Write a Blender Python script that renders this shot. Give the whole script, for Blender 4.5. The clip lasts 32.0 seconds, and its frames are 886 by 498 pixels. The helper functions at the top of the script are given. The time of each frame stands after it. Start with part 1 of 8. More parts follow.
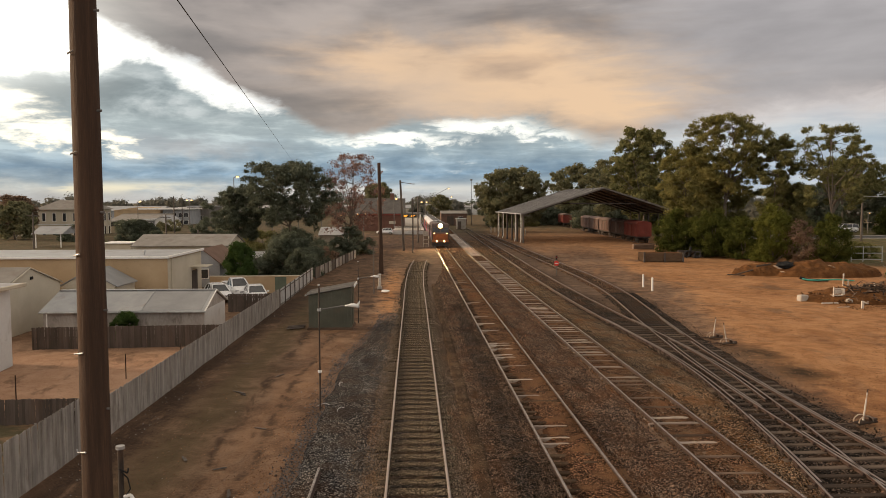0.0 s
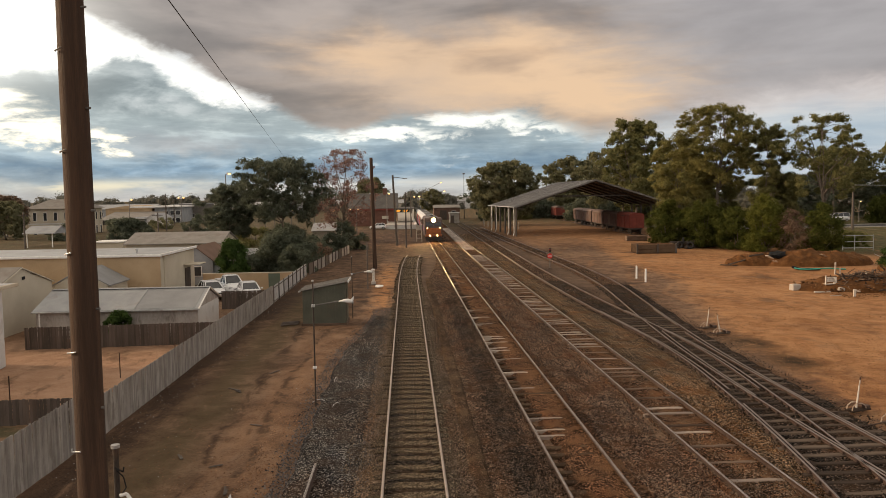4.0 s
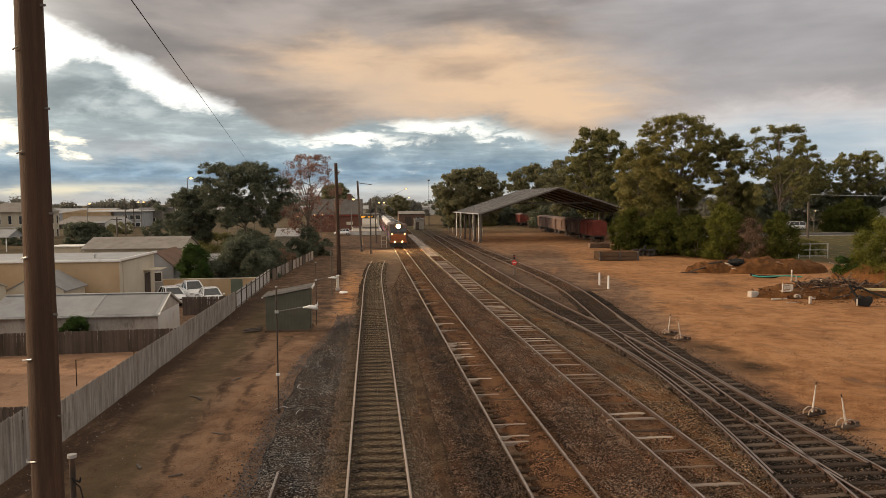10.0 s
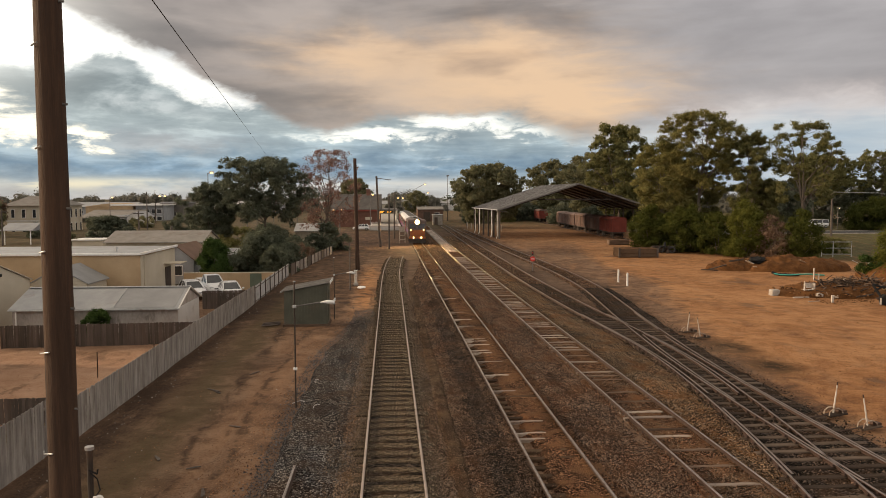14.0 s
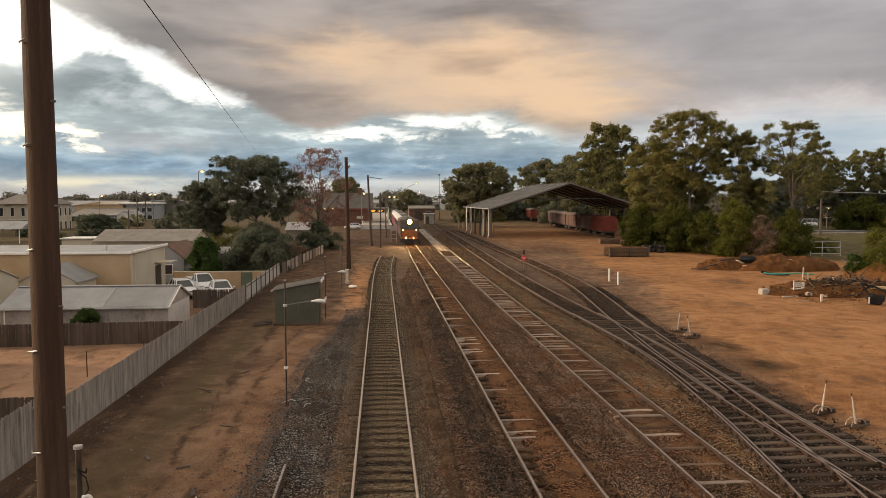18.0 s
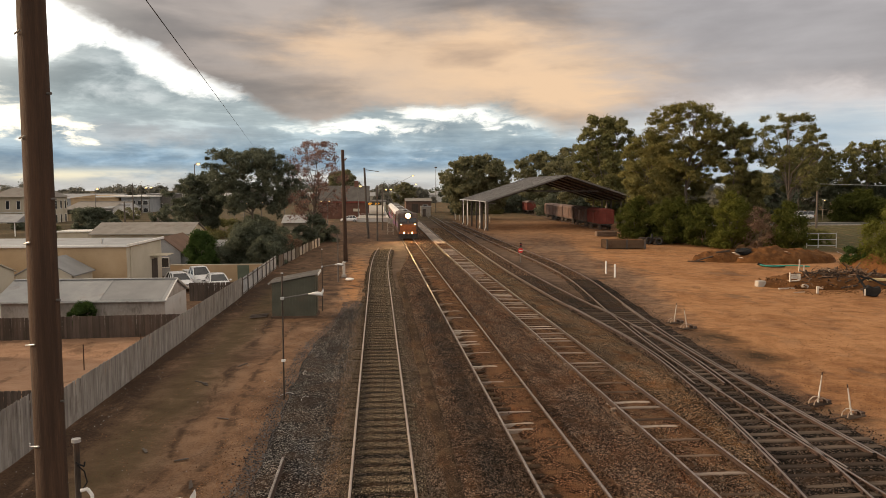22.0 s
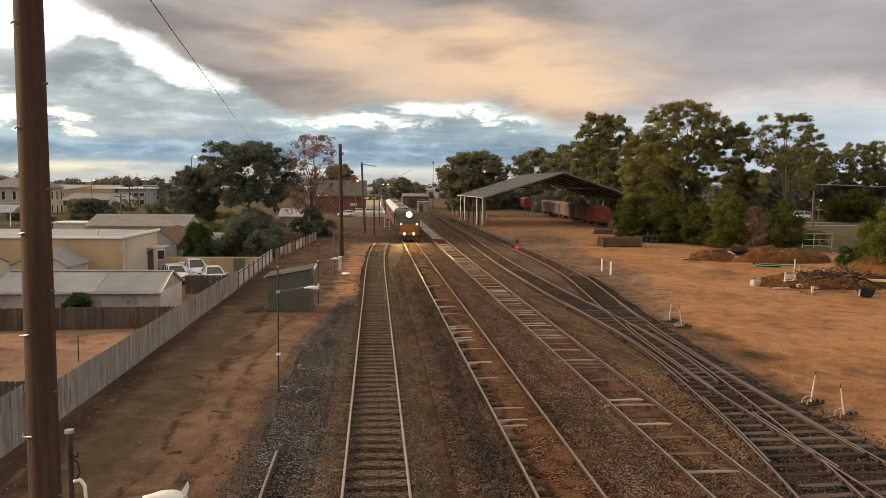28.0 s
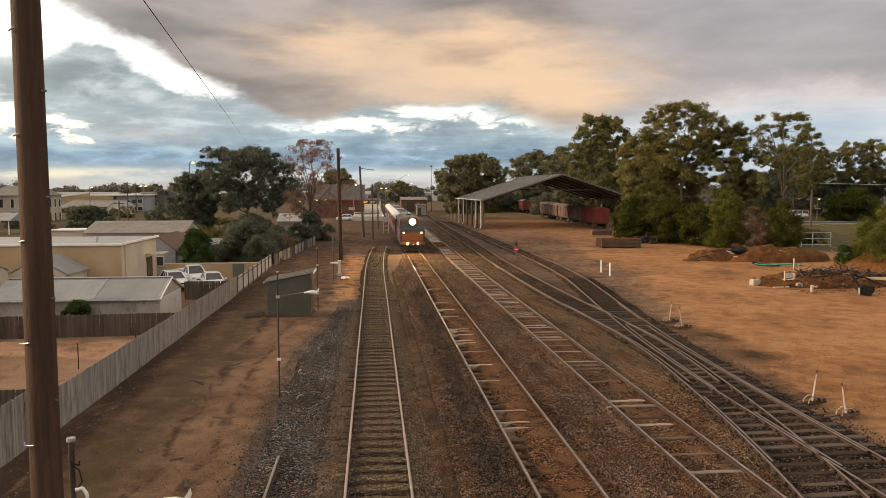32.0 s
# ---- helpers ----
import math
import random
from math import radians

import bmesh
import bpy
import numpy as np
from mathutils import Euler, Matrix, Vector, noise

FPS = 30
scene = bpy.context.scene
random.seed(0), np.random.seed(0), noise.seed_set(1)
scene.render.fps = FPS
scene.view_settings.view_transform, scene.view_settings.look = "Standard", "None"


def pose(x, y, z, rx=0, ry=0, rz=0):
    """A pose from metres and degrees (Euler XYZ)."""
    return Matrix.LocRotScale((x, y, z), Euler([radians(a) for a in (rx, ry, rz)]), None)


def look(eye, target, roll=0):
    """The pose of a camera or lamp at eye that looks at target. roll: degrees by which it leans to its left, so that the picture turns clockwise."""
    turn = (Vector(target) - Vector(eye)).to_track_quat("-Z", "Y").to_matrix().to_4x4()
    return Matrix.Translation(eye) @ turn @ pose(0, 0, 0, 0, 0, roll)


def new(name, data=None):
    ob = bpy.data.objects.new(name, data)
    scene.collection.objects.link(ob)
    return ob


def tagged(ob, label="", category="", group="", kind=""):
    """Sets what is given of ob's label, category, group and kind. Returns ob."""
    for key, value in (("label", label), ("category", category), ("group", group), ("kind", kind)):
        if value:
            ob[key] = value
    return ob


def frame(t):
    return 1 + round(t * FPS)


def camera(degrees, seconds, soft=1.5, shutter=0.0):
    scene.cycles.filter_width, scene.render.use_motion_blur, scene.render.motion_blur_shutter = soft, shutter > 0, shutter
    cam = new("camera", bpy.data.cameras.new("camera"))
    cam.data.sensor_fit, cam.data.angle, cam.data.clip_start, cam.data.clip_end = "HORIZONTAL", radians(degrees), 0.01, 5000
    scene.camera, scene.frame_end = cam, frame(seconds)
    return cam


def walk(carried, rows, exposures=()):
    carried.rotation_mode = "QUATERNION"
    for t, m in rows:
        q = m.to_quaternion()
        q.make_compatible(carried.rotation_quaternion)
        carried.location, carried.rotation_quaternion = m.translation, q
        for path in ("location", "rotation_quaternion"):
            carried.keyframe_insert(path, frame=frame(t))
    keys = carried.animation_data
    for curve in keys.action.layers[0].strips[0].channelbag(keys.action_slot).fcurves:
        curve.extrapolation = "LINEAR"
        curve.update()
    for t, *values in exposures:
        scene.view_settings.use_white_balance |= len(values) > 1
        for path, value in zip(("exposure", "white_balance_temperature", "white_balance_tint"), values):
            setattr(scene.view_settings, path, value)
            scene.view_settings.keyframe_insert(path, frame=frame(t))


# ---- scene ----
cam = camera(61.15, 32.0, 0.6)
PATH = [
    (0, (0.007, -0.030, 7.789), (0.435, 9.941, 7.159), -0.08),
    (0.5, (0.010, -0.041, 7.784), (0.472, 9.928, 7.136), -0.24),
    (1, (0.016, -0.044, 7.784), (0.523, 9.917, 7.058), -0.30),
    (1.5, (0.009, -0.031, 7.783), (0.473, 9.929, 7.019), -0.28),
    (2, (0.006, -0.024, 7.780), (0.398, 9.937, 6.985), -0.24),
    (2.5, (-0.003, -0.027, 7.778), (0.421, 9.931, 6.973), -0.34),
    (3, (-0.008, -0.010, 7.776), (0.475, 9.949, 7.004), -0.45),
    (3.5, (-0.000, -0.018, 7.779), (0.522, 9.941, 7.040), -0.79),
    (5.5, (0.013, 0.001, 7.784), (0.488, 9.969, 7.138), -0.73),
    (6, (0.007, 0.015, 7.783), (0.417, 9.983, 7.103), -0.69),
    (6.5, (0.006, 0.007, 7.782), (0.469, 9.973, 7.102), -0.35),
    (7, (0.003, 0.019, 7.780), (0.592, 9.978, 7.097), -0.13),
    (7.5, (-0.002, 0.010, 7.781), (0.688, 9.964, 7.120), -0.16),
    (8, (0.005, -0.005, 7.786), (0.742, 9.946, 7.139), -0.24),
    (8.5, (0.003, -0.004, 7.782), (0.781, 9.946, 7.156), -0.01),
    (9, (-0.000, -0.000, 7.780), (0.847, 9.943, 7.141), 0.00),
    (9.5, (0.004, -0.011, 7.776), (0.952, 9.923, 7.135), -0.35),
    (10, (-0.018, 0.003, 7.776), (0.969, 9.934, 7.149), -0.38),
    (10.5, (-0.021, 0.026, 7.780), (0.970, 9.960, 7.192), -0.19),
    (11, (0.003, 0.043, 7.787), (1.001, 9.977, 7.214), -0.34),
    (11.5, (0.027, 0.038, 7.785), (0.994, 9.971, 7.148), -0.70),
    (12, (0.020, 0.023, 7.784), (0.904, 9.959, 7.085), -0.54),
    (12.5, (0.017, 0.033, 7.781), (0.829, 9.975, 7.082), -0.10),
    (13, (0.023, 0.030, 7.779), (0.792, 9.976, 7.079), -0.08),
    (13.5, (0.029, 0.014, 7.783), (0.784, 9.961, 7.084), -0.15),
    (14, (0.029, 0.027, 7.787), (0.768, 9.976, 7.102), -0.10),
    (14.5, (0.027, 0.042, 7.783), (0.762, 9.994, 7.150), -0.17),
    (16.5, (0.028, 0.045, 7.788), (0.850, 9.996, 7.239), -0.02),
    (17, (0.026, 0.042, 7.785), (0.857, 9.991, 7.226), 0.08),
    (17.5, (0.032, 0.044, 7.783), (0.859, 9.990, 7.150), 0.08),
    (18, (0.041, 0.021, 7.779), (0.893, 9.961, 7.082), 0.00),
    (18.5, (0.042, 0.028, 7.782), (0.939, 9.963, 7.076), 0.22),
    (19, (0.037, 0.051, 7.780), (0.972, 9.982, 7.074), 0.37),
    (19.5, (0.030, 0.046, 7.777), (1.000, 9.976, 7.099), 0.20),
    (20, (0.028, 0.050, 7.782), (1.034, 9.976, 7.109), -0.11),
    (20.5, (0.024, 0.049, 7.777), (1.048, 9.969, 7.039), -0.13),
    (21, (0.021, 0.043, 7.775), (1.002, 9.965, 7.001), -0.09),
    (21.5, (0.029, 0.045, 7.783), (0.953, 9.972, 7.001), -0.16),
    (22, (0.022, 0.038, 7.777), (0.918, 9.966, 6.982), -0.07),
    (22.5, (0.022, 0.042, 7.779), (0.901, 9.972, 6.993), -0.02),
    (23, (0.023, 0.041, 7.779), (0.890, 9.974, 7.016), -0.03),
    (23.5, (0.021, 0.048, 7.781), (0.876, 9.981, 7.002), 0.13),
    (24, (0.031, 0.043, 7.780), (0.863, 9.971, 6.925), 0.20),
    (24.5, (0.026, 0.033, 7.770), (0.868, 9.955, 6.850), 0.14),
    (25, (0.024, 0.029, 7.776), (0.870, 9.948, 6.831), 0.19),
    (25.5, (0.021, 0.030, 7.774), (0.853, 9.949, 6.821), 0.31),
    (27.5, (0.026, 0.021, 7.775), (0.966, 9.938, 6.901), 0.54),
    (28, (0.033, 0.030, 7.775), (0.975, 9.949, 6.922), 0.65),
    (28.5, (0.046, 0.033, 7.782), (0.977, 9.954, 6.942), 0.51),
    (29, (0.054, 0.025, 7.780), (1.007, 9.946, 6.964), 0.41),
    (29.5, (0.057, 0.025, 7.778), (1.020, 9.947, 6.986), 0.40),
    (30, (0.046, 0.040, 7.776), (0.995, 9.963, 6.987), 0.44),
    (30.5, (0.035, 0.030, 7.777), (0.993, 9.952, 6.986), 0.37),
    (31, (0.014, 0.027, 7.778), (0.996, 9.948, 6.988), 0.28),
    (31.5, (0.007, 0.039, 7.779), (0.990, 9.958, 6.974), 0.16),
    (32, (0.011, 0.051, 7.773), (0.968, 9.972, 6.961), -0.01),
]

walk(cam, [(t, look(eye, aim, roll)) for t, eye, aim, roll in PATH], exposures=[(0, 0.0), (12, 0.0), (26, 0.12), (32, 0.16)])


# ---------------------------------------------------------------- node helper
class Net:
    """Short hand for building a node tree."""

    def __init__(self, tree):
        self.t = tree
        tree.nodes.clear()

    def add(self, kind):
        return self.t.nodes.new(kind)

    def put(self, socket, v):
        if isinstance(v, bpy.types.NodeSocket):
            self.t.links.new(v, socket)
        elif isinstance(v, (tuple, list)) and len(v) == 3 and socket.type == "RGBA":
            socket.default_value = (*v, 1)
        else:
            socket.default_value = v

    def math(self, op, a, b=0.0, c=0.0, clamp=False):
        n = self.add("ShaderNodeMath")
        n.operation, n.use_clamp = op, clamp
        for s, v in zip(n.inputs, (a, b, c)):
            self.put(s, v)
        return n.outputs[0]

    def vmath(self, op, a, b):
        n = self.add("ShaderNodeVectorMath")
        n.operation = op
        self.put(n.inputs[0], a)
        self.put(n.inputs[1], b)
        return n.outputs[0]

    def noise(self, vec, scale, detail=4.0, rough=0.55, warp=0.0):
        n = self.add("ShaderNodeTexNoise")
        self.put(n.inputs["Vector"], vec)
        for k, v in (("Scale", scale), ("Detail", detail), ("Roughness", rough), ("Distortion", warp)):
            self.put(n.inputs[k], v)
        return n.outputs["Fac"]

    def voronoi(self, vec, scale, feature="F1", out="Distance"):
        n = self.add("ShaderNodeTexVoronoi")
        n.feature = feature
        self.put(n.inputs["Vector"], vec)
        self.put(n.inputs["Scale"], scale)
        return n.outputs[out]

    def ramp(self, fac, stops, smooth=False):
        n = self.add("ShaderNodeValToRGB")
        r = n.color_ramp
        r.interpolation = "EASE" if smooth else "LINEAR"
        while len(r.elements) < len(stops):
            r.elements.new(0.5)
        for e, (p, c) in zip(r.elements, stops):
            e.position = p
        for e, (p, c) in zip(r.elements, stops):
            e.color = (c, c, c, 1) if isinstance(c, (int, float)) else (*c, 1)
        self.put(n.inputs[0], fac)
        return n.outputs[0]

    def span(self, v, a, b, c=0.0, d=1.0):
        n = self.add("ShaderNodeMapRange")
        n.interpolation_type = "SMOOTHSTEP"
        for s, x in zip(n.inputs, (v, a, b, c, d)):
            self.put(s, x)
        return n.outputs[0]

    def mix(self, fac, a, b, mode="MIX"):
        n = self.add("ShaderNodeMix")
        n.data_type, n.blend_type = "RGBA", mode
        self.put(n.inputs[0], fac)
        self.put(n.inputs[6], a)
        self.put(n.inputs[7], b)
        return n.outputs[2]

    def split(self, vec):
        n = self.add("ShaderNodeSeparateXYZ")
        self.put(n.inputs[0], vec)
        return n.outputs

    def bell(self, v, mid, wide):
        q = self.math("DIVIDE", self.math("SUBTRACT", v, mid), wide)
        return self.math("POWER", 2.718, self.math("MULTIPLY", self.math("MULTIPLY", q, q), -1.0))


# ---------------------------------------------------------------- sky and sun
SUN_TURN, SUN_RISE = -77.0, 13.5


def make_sky():
    world = bpy.data.worlds.new("dusk_sky")
    scene.world = world
    world.use_nodes = True
    n = Net(world.node_tree)
    way = n.add("ShaderNodeTexCoord").outputs["Generated"]
    x, y, z = n.split(way)
    u = n.math("MULTIPLY", n.math("ARCTAN2", x, y), 57.296)
    v = n.math("MULTIPLY", n.math("ARCSINE", z), 57.296)
    flat = n.vmath("MULTIPLY", way, (1.0, 1.0, 2.2))
    layered = n.vmath("MULTIPLY", way, (1.0, 1.0, 6.0))
    n1 = n.noise(n.vmath("MULTIPLY", way, (1.0, 1.0, 4.0)), 4.5, 5, 0.5, 0.3)
    n2 = n.noise(n.vmath("ADD", flat, (3.1, 1.7, 0.4)), 9.0, 6, 0.55, 0.3)
    n3 = n.noise(n.vmath("ADD", layered, (7.3, 2.2, 5.0)), 6.0, 5, 0.52, 0.3)
    n4 = n.noise(n.vmath("ADD", flat, (9.1, 5.7, 2.4)), 22.0, 6, 0.6, 0.3)
    n5 = n.noise(n.vmath("ADD", layered, (1.3, 4.2, 8.1)), 14.0, 6, 0.56, 0.3)
    turn = n.math("DIVIDE", n.math("ADD", u, 60.0), 120.0, clamp=True)

    def height(pairs):
        """A height in degrees against the turn to the right, from pairs of degrees."""
        return n.math("MULTIPLY", n.ramp(turn, [((p + 60) / 120, q / 20) for p, q in pairs]), 20.0)

    def patch(mid_u, mid_v, wide, tall, power=1.0):
        return n.math("MULTIPLY", n.math("MULTIPLY", n.bell(us, mid_u, wide), n.bell(vs, mid_v, tall)), power)

    puff = n.math("ADD", n.math("MULTIPLY", n.math("SUBTRACT", n2, 0.5), 2.6), n.math("MULTIPLY", n.math("SUBTRACT", n4, 0.5), 2.2))
    vs = n.math("ADD", v, puff)
    us = n.math("ADD", u, n.math("MULTIPLY", n.math("SUBTRACT", n5, 0.5), 9.0))
    # lower rim of the great cloud bank, and the tops of the grey heaps under it on the left
    rim = height([(-60, 18.0), (-25, 14.2), (-22, 12.4), (-18.3, 10.8), (-14.7, 9.4), (-12.5, 8.0), (-9.7, 6.9), (-7.0, 5.6), (-4.4, 5.0), (-1, 5.9), (4, 6.6), (10, 6.1), (14.3, 4.5), (18, 4.9), (26, 6.0), (35, 5.8), (60, 8.0)])
    heaps = height([(-60, 6.0), (-26, 8.0), (-22, 8.4), (-20.0, 9.6), (-18.0, 9.4), (-16.5, 8.0), (-14.5, 7.0), (-12.5, 6.5), (-10, 6.4), (-8.0, 6.9), (-6, 8.5), (0, 10.0), (60, 10.0)])
    e = n.math("SUBTRACT", n.math("ADD", v, n.math("MULTIPLY", puff, 0.75)), rim)
    # the bank: brown grey, underlit with orange ahead, mauve grey to the right
    tone = n.math("ADD", n.math("MULTIPLY", n1, 0.6), n.math("ADD", n.math("MULTIPLY", n2, 0.2), n.math("MULTIPLY", n3, 0.2)))
    bank = n.ramp(tone, [(0.38, (0.20, 0.178, 0.168)), (0.47, (0.27, 0.237, 0.22)), (0.54, (0.36, 0.312, 0.285)), (0.64, (0.46, 0.395, 0.355))])
    bank = n.mix(n.span(us, 9.0, 25.0), bank, n.ramp(tone, [(0.38, (0.31, 0.288, 0.290)), (0.62, (0.46, 0.432, 0.432))]))
    ember = n.math("ADD", patch(-2.7, 10.6, 5.0, 1.5, 0.75), patch(8.7, 11.0, 6.5, 1.9, 0.85))
    ember = n.math("ADD", ember, n.math("ADD", patch(6.0, 8.2, 10.0, 2.2, 0.72), patch(15.0, 6.8, 6.0, 2.6, 0.8)))
    ember = n.math("MULTIPLY", n.math("MINIMUM", ember, 1.0), n.span(tone, 0.40, 0.55, 0.7, 1.0))
    bank = n.mix(ember, bank, n.ramp(n1, [(0.40, (0.57, 0.385, 0.255)), (0.58, (0.82, 0.57, 0.365))]))
    blush = n.math("MULTIPLY", n.span(us, 18.0, 26.0), n.bell(vs, 5.5, 1.3))
    bank = n.mix(n.math("MULTIPLY", blush, 0.85), bank, (0.80, 0.67, 0.61))
    # below the rim: blue grey layers over a pale strip on the horizon
    low = n.ramp(n.math("DIVIDE", vs, 10.0, clamp=True), [(0.0, (0.47, 0.46, 0.44)), (0.07, (0.50, 0.53, 0.53)), (0.13, (0.30, 0.385, 0.45)), (0.22, (0.19, 0.285, 0.38)), (0.38, (0.325, 0.405, 0.45)), (0.50, (0.375, 0.435, 0.45)), (0.70, (0.325, 0.375, 0.385)), (1.0, (0.355, 0.405, 0.415))])
    low = n.mix(1.0, low, n.ramp(n.math("ADD", n.math("MULTIPLY", n5, 0.5), n.math("MULTIPLY", n2, 0.5)), [(0.36, (0.74, 0.76, 0.79)), (0.5, (1.06, 1.06, 1.06)), (0.60, (1.6, 1.55, 1.5))]), "MULTIPLY")
    grey = n.math("MULTIPLY", n.span(n.math("SUBTRACT", vs, heaps), 0.25, -1.0), n.math("MULTIPLY", n.span(vs, 5.2, 7.0), n.span(us, -8.0, -13.0)))
    low = n.mix(n.math("MULTIPLY", grey, 0.9), low, n.ramp(n2, [(0.40, (0.16, 0.198, 0.215)), (0.48, (0.235, 0.28, 0.295)), (0.53, (0.37, 0.42, 0.43)), (0.60, (0.60, 0.64, 0.64))]))
    low = n.mix(patch(-16.0, 3.9, 5.0, 0.7, 0.5), low, (0.47, 0.43, 0.42))
    gap = n.math("MULTIPLY", n.span(n.math("SUBTRACT", vs, heaps), -0.2, 0.7), n.span(us, -6.5, -9.5))
    low = n.mix(gap, low, n.ramp(n4, [(0.36, (0.95, 0.97, 0.96)), (0.55, (1.3, 1.28, 1.2))]))
    # broken bright gaps: ahead under the rim, and low on the left
    torn = n.math("MAXIMUM", patch(-0.5, 4.6, 5.0, 0.55, 1.2), n.math("MAXIMUM", patch(5.5, 5.7, 4.5, 0.75, 1.25), patch(11.5, 4.9, 3.2, 0.6, 0.85)))
    torn = n.span(n.math("ADD", torn, n.math("MULTIPLY", n.math("SUBTRACT", n.math("ADD", n.math("MULTIPLY", n5, 0.45), n.math("MULTIPLY", n4, 0.55)), 0.5), 3.6)), 0.3, 1.1)
    low = n.mix(n.math("MULTIPLY", torn, n.span(u, -9.0, -6.0)), low, (1.08, 1.08, 1.0))
    spot = n.math("MAXIMUM", patch(-21.2, 4.2, 1.7, 0.7, 1.25), n.math("MAXIMUM", patch(-25.2, 4.7, 2.6, 0.8, 1.3), patch(-30.0, 6.2, 4.5, 1.3, 1.4)))
    low = n.mix(n.span(n.math("ADD", spot, n.math("MULTIPLY", n.math("SUBTRACT", n4, 0.5), 1.2)), 0.3, 1.0), low, (1.3, 1.2, 0.98))
    low = n.mix(n.math("MULTIPLY", n.math("MULTIPLY", n.bell(v, 0.95, 0.42), n.span(u, 16.0, 8.0)), n.span(n3, 0.42, 0.56, 0.15, 0.95)), low, n.mix(n.span(u, -8.0, -24.0), (0.72, 0.71, 0.66), (0.98, 0.88, 0.62)))
    low = n.mix(n.math("MULTIPLY", n.span(u, 12.0, 20.0), 0.8), low, n.ramp(n3, [(0.40, (0.44, 0.52, 0.60)), (0.60, (0.66, 0.69, 0.71))]))
    low = n.mix(n.math("MULTIPLY", n.bell(v, 0.2, 0.7), 0.6), low, (0.46, 0.45, 0.44))
    soft_rim = n.span(u, 8.0, 18.0, 0.55, 1.6)
    clouds = n.mix(n.span(e, n.math("MULTIPLY", soft_rim, -1.0), soft_rim), low, bank)
    fire = n.math("MULTIPLY", n.bell(u, -32.0, 8.0), n.bell(v, 12.0, 4.0))
    clouds = n.mix(fire, clouds, (2.0, 1.95, 1.75))
    # clouds facing the low sun, behind the eye, are lit; an overcast sky is brighter overhead
    lit = n.ramp(tone, [(0.36, (0.66, 0.60, 0.55)), (0.64, (1.10, 1.0, 0.92))])
    clouds = n.mix(n.span(n.math("ABSOLUTE", u), 48.0, 105.0), clouds, lit)
    clouds = n.mix(n.span(v, 18.0, 50.0), clouds, n.ramp(tone, [(0.35, (0.645, 0.555, 0.455)), (0.65, (0.90, 0.785, 0.66))]))
    air = n.add("ShaderNodeTexSky")
    air.sky_type, air.sun_disc = "NISHITA", False
    air.sun_elevation, air.sun_rotation = radians(SUN_RISE), radians(SUN_TURN)
    back = n.add("ShaderNodeBackground")
    n.put(back.inputs[0], clouds)
    back.inputs[1].default_value = 1.0
    blue = n.add("ShaderNodeBackground")
    n.put(blue.inputs[0], air.outputs[0])
    blue.inputs[1].default_value = 0.006
    both = n.add("ShaderNodeAddShader")
    n.put(both.inputs[0], back.outputs[0])
    n.put(both.inputs[1], blue.outputs[0])
    n.put(n.add("ShaderNodeOutputWorld").inputs[0], both.outputs[0])


make_sky()
sun = new("sun", bpy.data.lights.new("sun", "SUN"))
sun.data.energy, sun.data.angle, sun.data.color = 4.1, radians(11), (1.0, 0.715, 0.455)
_a, _b = radians(SUN_TURN), radians(SUN_RISE)
sun.matrix_world = look((60 * math.sin(_a) * math.cos(_b), 60 * math.cos(_a) * math.cos(_b), 60 * math.sin(_b)), (0, 0, 0))


# ---------------------------------------------------------------- materials
def patchy(n, at, col):
    """Stains over loose stone: darker damp patches, rusty ones and grey ones, metres across."""
    damp = n.span(n.noise(n.vmath("MULTIPLY", at, (1.0, 0.28, 1.0)), 0.8, 6, 0.66, 0.3), 0.38, 0.64)
    rust = n.span(n.noise(n.vmath("MULTIPLY", n.vmath("ADD", at, (31.0, 7.0, 0.0)), (1.0, 0.4, 1.0)), 0.6, 6, 0.68, 0.3), 0.46, 0.72)
    grey = n.span(n.noise(n.vmath("MULTIPLY", n.vmath("ADD", at, (-17.0, 43.0, 0.0)), (1.0, 0.3, 1.0)), 0.7, 6, 0.68, 0.3), 0.46, 0.70)
    col = n.vmath("MULTIPLY", col, n.mix(damp, (1.25, 1.24, 1.22), (0.80, 0.79, 0.79)))
    col = n.vmath("MULTIPLY", col, n.mix(rust, (1.0, 1.0, 1.0), (1.18, 1.0, 0.88)))
    return n.vmath("MULTIPLY", col, n.mix(grey, (1.0, 1.0, 1.0), (0.86, 0.92, 1.0)))


